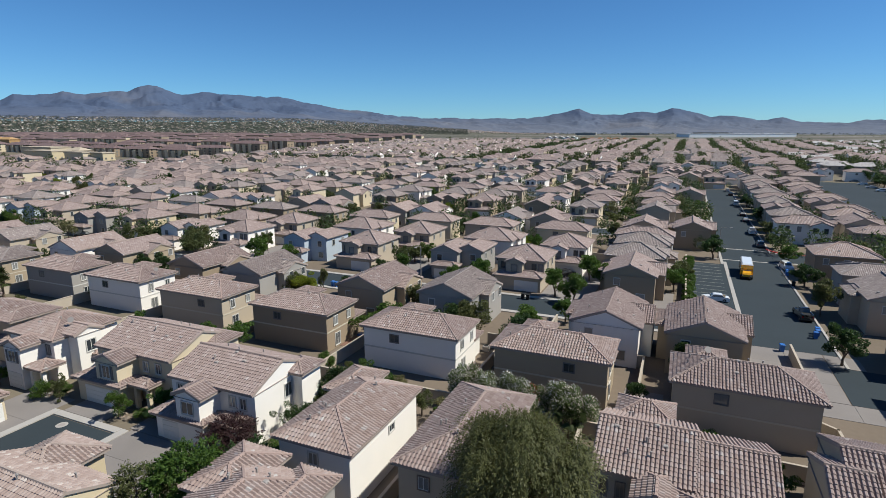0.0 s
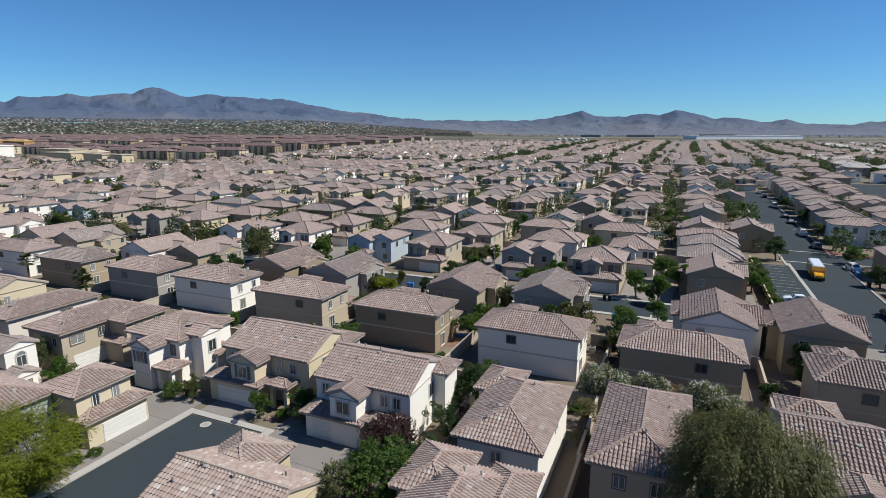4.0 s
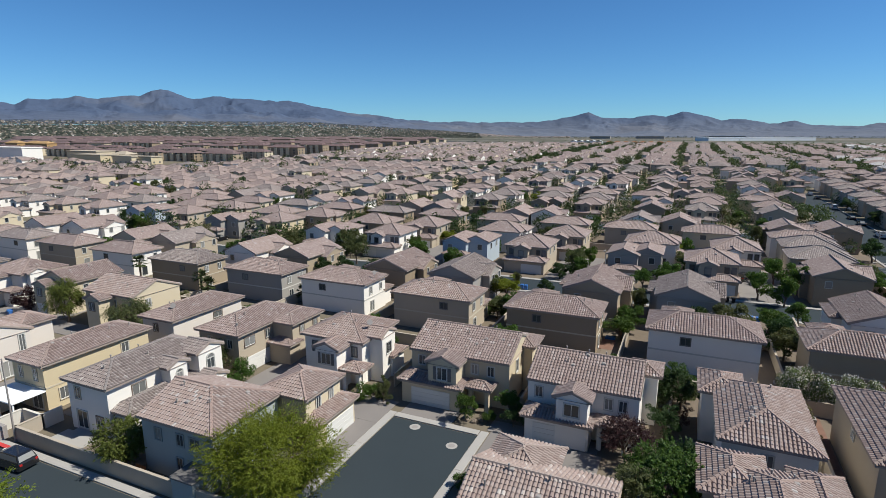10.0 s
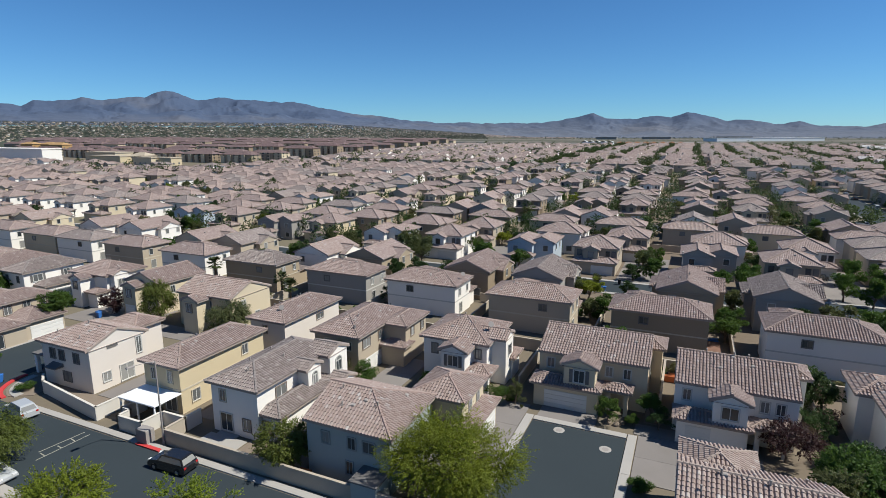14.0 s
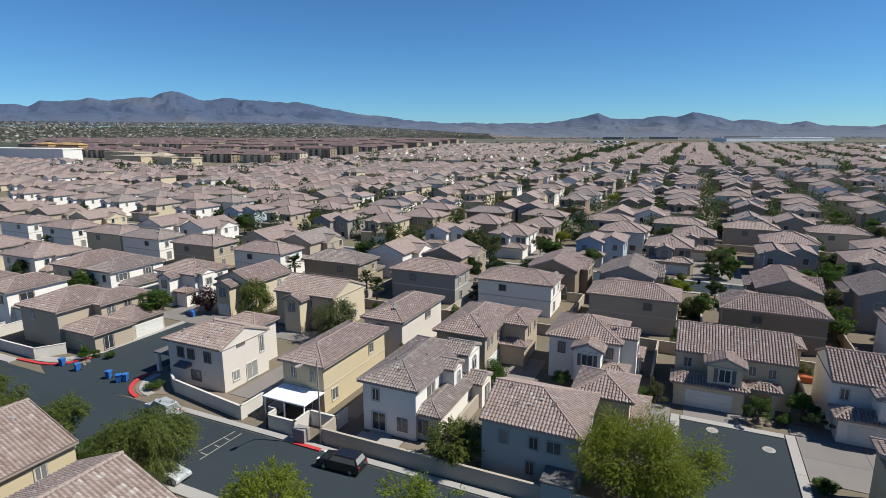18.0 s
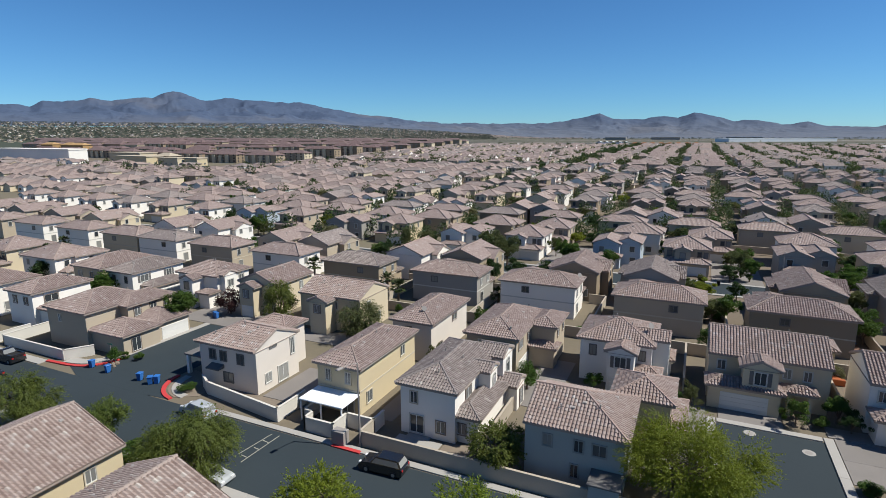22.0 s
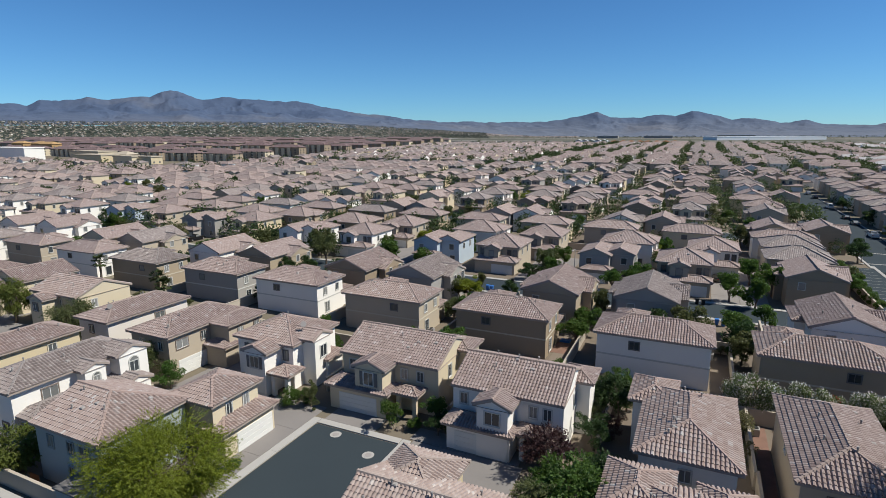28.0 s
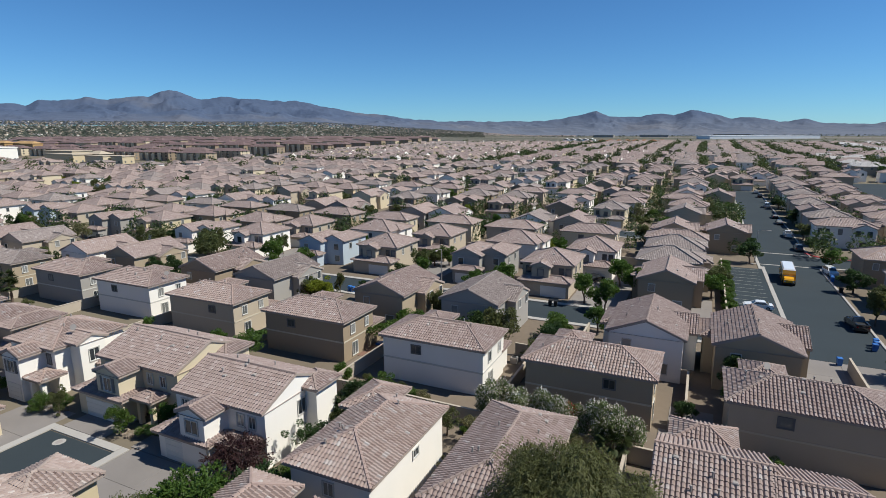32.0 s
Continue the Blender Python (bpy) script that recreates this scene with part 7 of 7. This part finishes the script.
plain_thing("paddling_pool", "small blue plastic paddling pool on the paved patio", "pool", -44.3, -42.8, 68.5, 69.6, 0.06, 0.34, BIN_BLUE, 0.1)
slab_thing("yard_red", "reddish gravel strip between the houses", "gravel", -20.2, -18.9, 37, 53, 0.04, BRICK_RED)
slab_thing("yard_soil", "bare tan soil yard with loose stones", "gravel", -44.2, -41.6, 55.2, 72, 0.045, GRAVEL)
slab_thing("yard_gravel_east", "bare tan gravel lot beside the driveway", "gravel", 16.5, 30, 52, 60, 0.03, GRAVEL)

for x, y, lab in ((-59.4, 33.2, 0), (-54.3, 31.4, 1)):
    root = thing("manhole", "round iron manhole cover in a pale concrete collar", "manhole", (x, y, 0.034), "manholes", "structure")
    mb = MB()
    mb.tube([(0, 0, -0.02), (0, 0, 0.012)], [0.62, 0.6], 20)
    part("collar", mb, KERB, root)
    mb = MB()
    mb.tube([(0, 0, 0.0), (0, 0, 0.02)], [0.34, 0.33], 18)
    part("cover", mb, METAL, root)


def strip(name, label, cat, pts, width, z0, z1, material, kind="structure"):
    """A band along a polyline."""
    mb = MB()
    P = [Vector((*p, 0)) for p in pts]
    L, R = [], []
    for k, p in enumerate(P):
        d = (P[min(k + 1, len(P) - 1)] - P[max(k - 1, 0)]).normalized()
        s = Vector((-d.y, d.x, 0)) * width / 2
        L.append(p + s)
        R.append(p - s)
    for k in range(len(P) - 1):
        for (a, b), (za, zb) in (((L[k], L[k + 1]), (z0, z1)), ((R[k + 1], R[k]), (z0, z1))):
            mb.poly([(a.x, a.y, za), (a.x, a.y, zb), (b.x, b.y, zb), (b.x, b.y, za)])
        mb.poly([(R[k].x, R[k].y, z1), (R[k + 1].x, R[k + 1].y, z1), (L[k + 1].x, L[k + 1].y, z1), (L[k].x, L[k].y, z1)])
    for a, b in ((L[0], R[0]), (R[-1], L[-1])):
        mb.poly([(a.x, a.y, z0), (b.x, b.y, z0), (b.x, b.y, z1), (a.x, a.y, z1)])
    return tagged(new(name, mb.mesh(name, material)), label, cat, kind=kind)


def arc(cx, cy, r, a0, a1, n=9):
    return [(cx + r * math.cos(radians(a0 + (a1 - a0) * k / n)), cy + r * math.sin(radians(a0 + (a1 - a0) * k / n))) for k in range(n + 1)]


def corner_fill(name, label, cat, pts, z, material):
    """A flat sheet with short sides, fanned from its first point."""
    mb = MB()
    for p, q in zip(pts[1:], pts[2:]):
        mb.poly([(*pts[0], z), (*p, z), (*q, z)])
        mb.poly([(*p, -0.1), (*q, -0.1), (*q, z), (*p, z)])
    return tagged(new(name, mb.mesh(name, material)), label, cat, kind="structure")


corner_fill("road_corner_west", ASPH, "road", [(-139.5, 12.5)] + arc(-144.0, 19.0, 4.75, 0, -88), 0.036, ASPHALT)
corner_fill("road_corner_east", ASPH, "road", [(-127.5, 12.5)] + arc(-121.8, 18.4, 5.55, 262, 180), 0.036, ASPHALT)
corner_fill("yard_gravel_kerb", "brown gravel bed at the street corner", "gravel", [(-120.5, 19.2)] + [(-126.6, 20.4)] + arc(-121.8, 18.4, 4.9, 182, 262) + [(-120.0, 15.0)], 0.06, GRAVEL)
REDK = "red painted kerb round the street corner"
strip("kerb_red_west", REDK, "kerb", [(-148.4, 14.0), (-144, 14.3)] + arc(-144.0, 19.0, 4.6, -85, 0), 0.5, 0, 0.18, RED)
strip("kerb_red_corner", REDK, "kerb", arc(-121.8, 18.4, 5.4, 182, 262), 0.5, 0, 0.18, RED)
strip("kerb_red_road", REDK, "kerb", [(-98.6, 12.75), (-95.2, 12.75)], 0.45, 0, 0.17, RED)
strip("kerb_red_east", REDK, "kerb", arc(28.0, 166.6, 6.0, 180, 270) + [(40, 160.5)], 0.5, 0, 0.18, RED)
strip("pavement_corner_west", "pale concrete corner pavement", "pavement", [(-146, 15.4)] + arc(-145.0, 20.0, 4.4, -85, 0), 1.6, 0, 0.12, KERB)
strip("pavement_corner", "pale concrete corner pavement", "pavement", arc(-121.4, 18.6, 4.4, 180, 268), 1.0, 0, 0.12, KERB)
strip("gutter_right", "pale concrete gutter band across the asphalt", "gutter", [(10.9, 103), (10.9, 146)], 0.7, 0, 0.045, KERB)
strip("gutter_cross", "pale concrete gutter band across the asphalt", "gutter", [(8.5, 148.5), (22.5, 149.0)], 0.6, 0, 0.045, KERB)
strip("gutter_cross_far", "pale concrete gutter band across the asphalt", "gutter", [(9.5, 163.0), (22.5, 163.0)], 0.6, 0, 0.045, KERB)
MARK = "faded yellow-white painted line on the asphalt"
for name, a, b in (("road_mark_a", (-105.79, 11.99), (-106.26, 7.63)), ("road_mark_b", (-104.84, 11.95), (-104.99, 6.62)), ("road_mark_rung_a", (-105.88, 10.58), (-104.95, 10.43)), ("road_mark_rung_b", (-105.7, 9.14), (-104.94, 9.06)), ("road_mark_rung_c", (-105.91, 7.59), (-105.05, 7.49))):
    strip(name, MARK, "road marking", [a, b], 0.11, 0, 0.036 if "rung" not in name else 0.037, LINE)
for k in range(14):
    strip(f"stall_line_{k}", "white painted parking stall line", "parking line", [(3.6, 104 + 2.9 * k), (9.6, 104 + 2.9 * k)], 0.13, 0, 0.038, LINE)


def small_things():
    # air conditioning units, dishes, planks and a tree ring in the yards
    for x, y in ((-49.6, 51.6), (-20.0, 51.2), (-8.6, 63.0), (-61.6, 51.0), (-24.0, 70.8), (-63.4, 64.0)):
        root = thing("air_conditioner", "grey metal air conditioning unit on the ground", "air conditioner", (x, y, 0), "air conditioners")
        mb = MB()
        mb.soft_box(-0.42, 0.42, -0.42, 0.42, 0.05, 0.85, 0.05)
        part("housing", mb, METAL, root)
        mb = MB()
        mb.tube([(0, 0, 0.85), (0, 0, 0.9)], [0.33, 0.3], 14)
        part("fan_grille", mb, BLACK, root)
    for x, y, z in ((-84.2, 66.4, 6.6), (-70.6, 42.6, 6.9), (-100.6, 38.0, 6.6), (4.0, 64.0, 7.0)):
        root = thing("satellite_dish", "small grey satellite dish on the tile roof", "satellite dish", (x, y, z), "satellite dishes")
        mb = MB()
        mb.tube([(0, 0, -0.6), (0, 0, 0.35)], [0.03, 0.03], 6)
        part("mast", mb, METAL, root)
        mb = MB()
        c = Vector((0.05, -0.12, 0.5))
        ax = Vector((0.5, -0.7, 0.5)).normalized()
        mb.tube([c, c + ax * 0.05, c + ax * 0.11], [0.08, 0.28, 0.38], 12)
        part("dish", mb, METAL, root)
    root = thing("wood_fence", "short stained red-brown wooden fence panel", "fence", (-79.6, 15.2, 0))
    for k in range(8):
        mb = MB()
        mb.soft_box(k * 0.17, k * 0.17 + 0.14, -0.02, 0.02, 0, 1.0 + 0.05 * (k % 2), 0.01)
        part("board", mb, WOOD, root)
    root = thing("mailbox_stand", "grey metal cluster mailbox on a post", "mailbox", (3.2, 99.6, 0.1))
    for k in range(3):
        mb = MB()
        mb.soft_box(k * 0.9, k * 0.9 + 0.75, -0.25, 0.25, 0.75, 1.6, 0.05)
        box = part("mailbox", mb, METAL, root)
        mb = MB()
        mb.soft_box(k * 0.9 + 0.3, k * 0.9 + 0.45, -0.08, 0.08, 0, 0.75, 0.01)
        part("post", mb, METAL, box)
    root = thing("street_sign", "green street name sign on a thin post", "street sign", (-139.4, 17.4, 0))
    mb = MB()
    mb.tube([(0, 0, 0), (0, 0, 2.7)], [0.035, 0.03], 6)
    part("post", mb, METAL, root)
    mb = MB()
    mb.box(-0.5, 0.5, -0.012, 0.012, 2.7, 2.92, True)
    part("sign_plate", mb, plain("sign_green", (0.02, 0.22, 0.12), 0.4), root)
    mb = MB()
    mb.box(-0.34, 0.34, -0.017, -0.012, 2.77, 2.84, True)
    part("lettering_bar", mb, LINE, root)
    # rocks in the front beds
    rnd = random.Random(4)
    for bx, by in ((-66.4, 37.2), (-54.0, 37.0), (-138.6, 17.0)):
        for k in range(6):
            root = MB()
            r = rnd.uniform(0.18, 0.42)
            root.tube([(0, 0, -0.1), (0.03, 0, r * 0.5), (0, 0.02, r)], [r, r * 0.9, r * 0.35], 7)
            ob = new("rock", root.mesh("rock", GRAVEL))
            ob.location = (bx + rnd.uniform(-1.3, 1.3), by + rnd.uniform(-0.5, 0.5), 0.02)
            tagged(ob, "tan boulder in the gravel bed", "rock", "boulders")


small_things()


# ---- everything stands on the climbing land ----
def settle():
    keep = {"ground", "distant_town", "distant_trees", "avenue_trees", "mountain_range_west", "mountain_range_north", "dirt_track_1", "dirt_track_2", "scrub_strip", "runway", "distant_apartments"}
    for ob in list(scene.objects):
        base = ob.name.split(".")[0]
        if ob.parent or ob.type not in ("MESH", "EMPTY") or base in keep:
            continue
        if base == "distant_houses" and any(c.name.startswith("garage_doors") for c in ob.children):
            continue
        here = Vector(ob.location)
        own = [o for o in (ob, *ob.children) if o.type == "MESH"]
        if ob.type == "EMPTY" and base not in ("distant_houses", "pavement", "garden_wall"):
            ob.location.z += rise(here.x, here.y)
            continue
        for o in own:
            me = o.data
            if base.startswith("road_") or base == "parking_lot":
                bm = bmesh.new()
                bm.from_mesh(me)
                for k in range(-12, 10):
                    for co, no in (((k * 42.0, 0, 0), (1, 0, 0)), ((0, k * 42.0, 0), (0, 1, 0))):
                        bmesh.ops.bisect_plane(bm, geom=bm.verts[:] + bm.edges[:] + bm.faces[:], plane_co=co, plane_no=no)
                bm.to_mesh(me)
                bm.free()
            if me.users > 1:
                continue
            n = len(me.vertices)
            co = np.empty(n * 3)
            me.vertices.foreach_get("co", co)
            co = co.reshape(-1, 3)
            r = np.hypot(co[:, 0] + here.x, co[:, 1] + here.y)
            co[:, 2] += np.interp(r, (170, 400, 700, 1050, 1800), (0.0, 2.6, 4.6, 9.5, 11.0))
            me.vertices.foreach_set("co", co.reshape(-1))
            me.update()


settle()
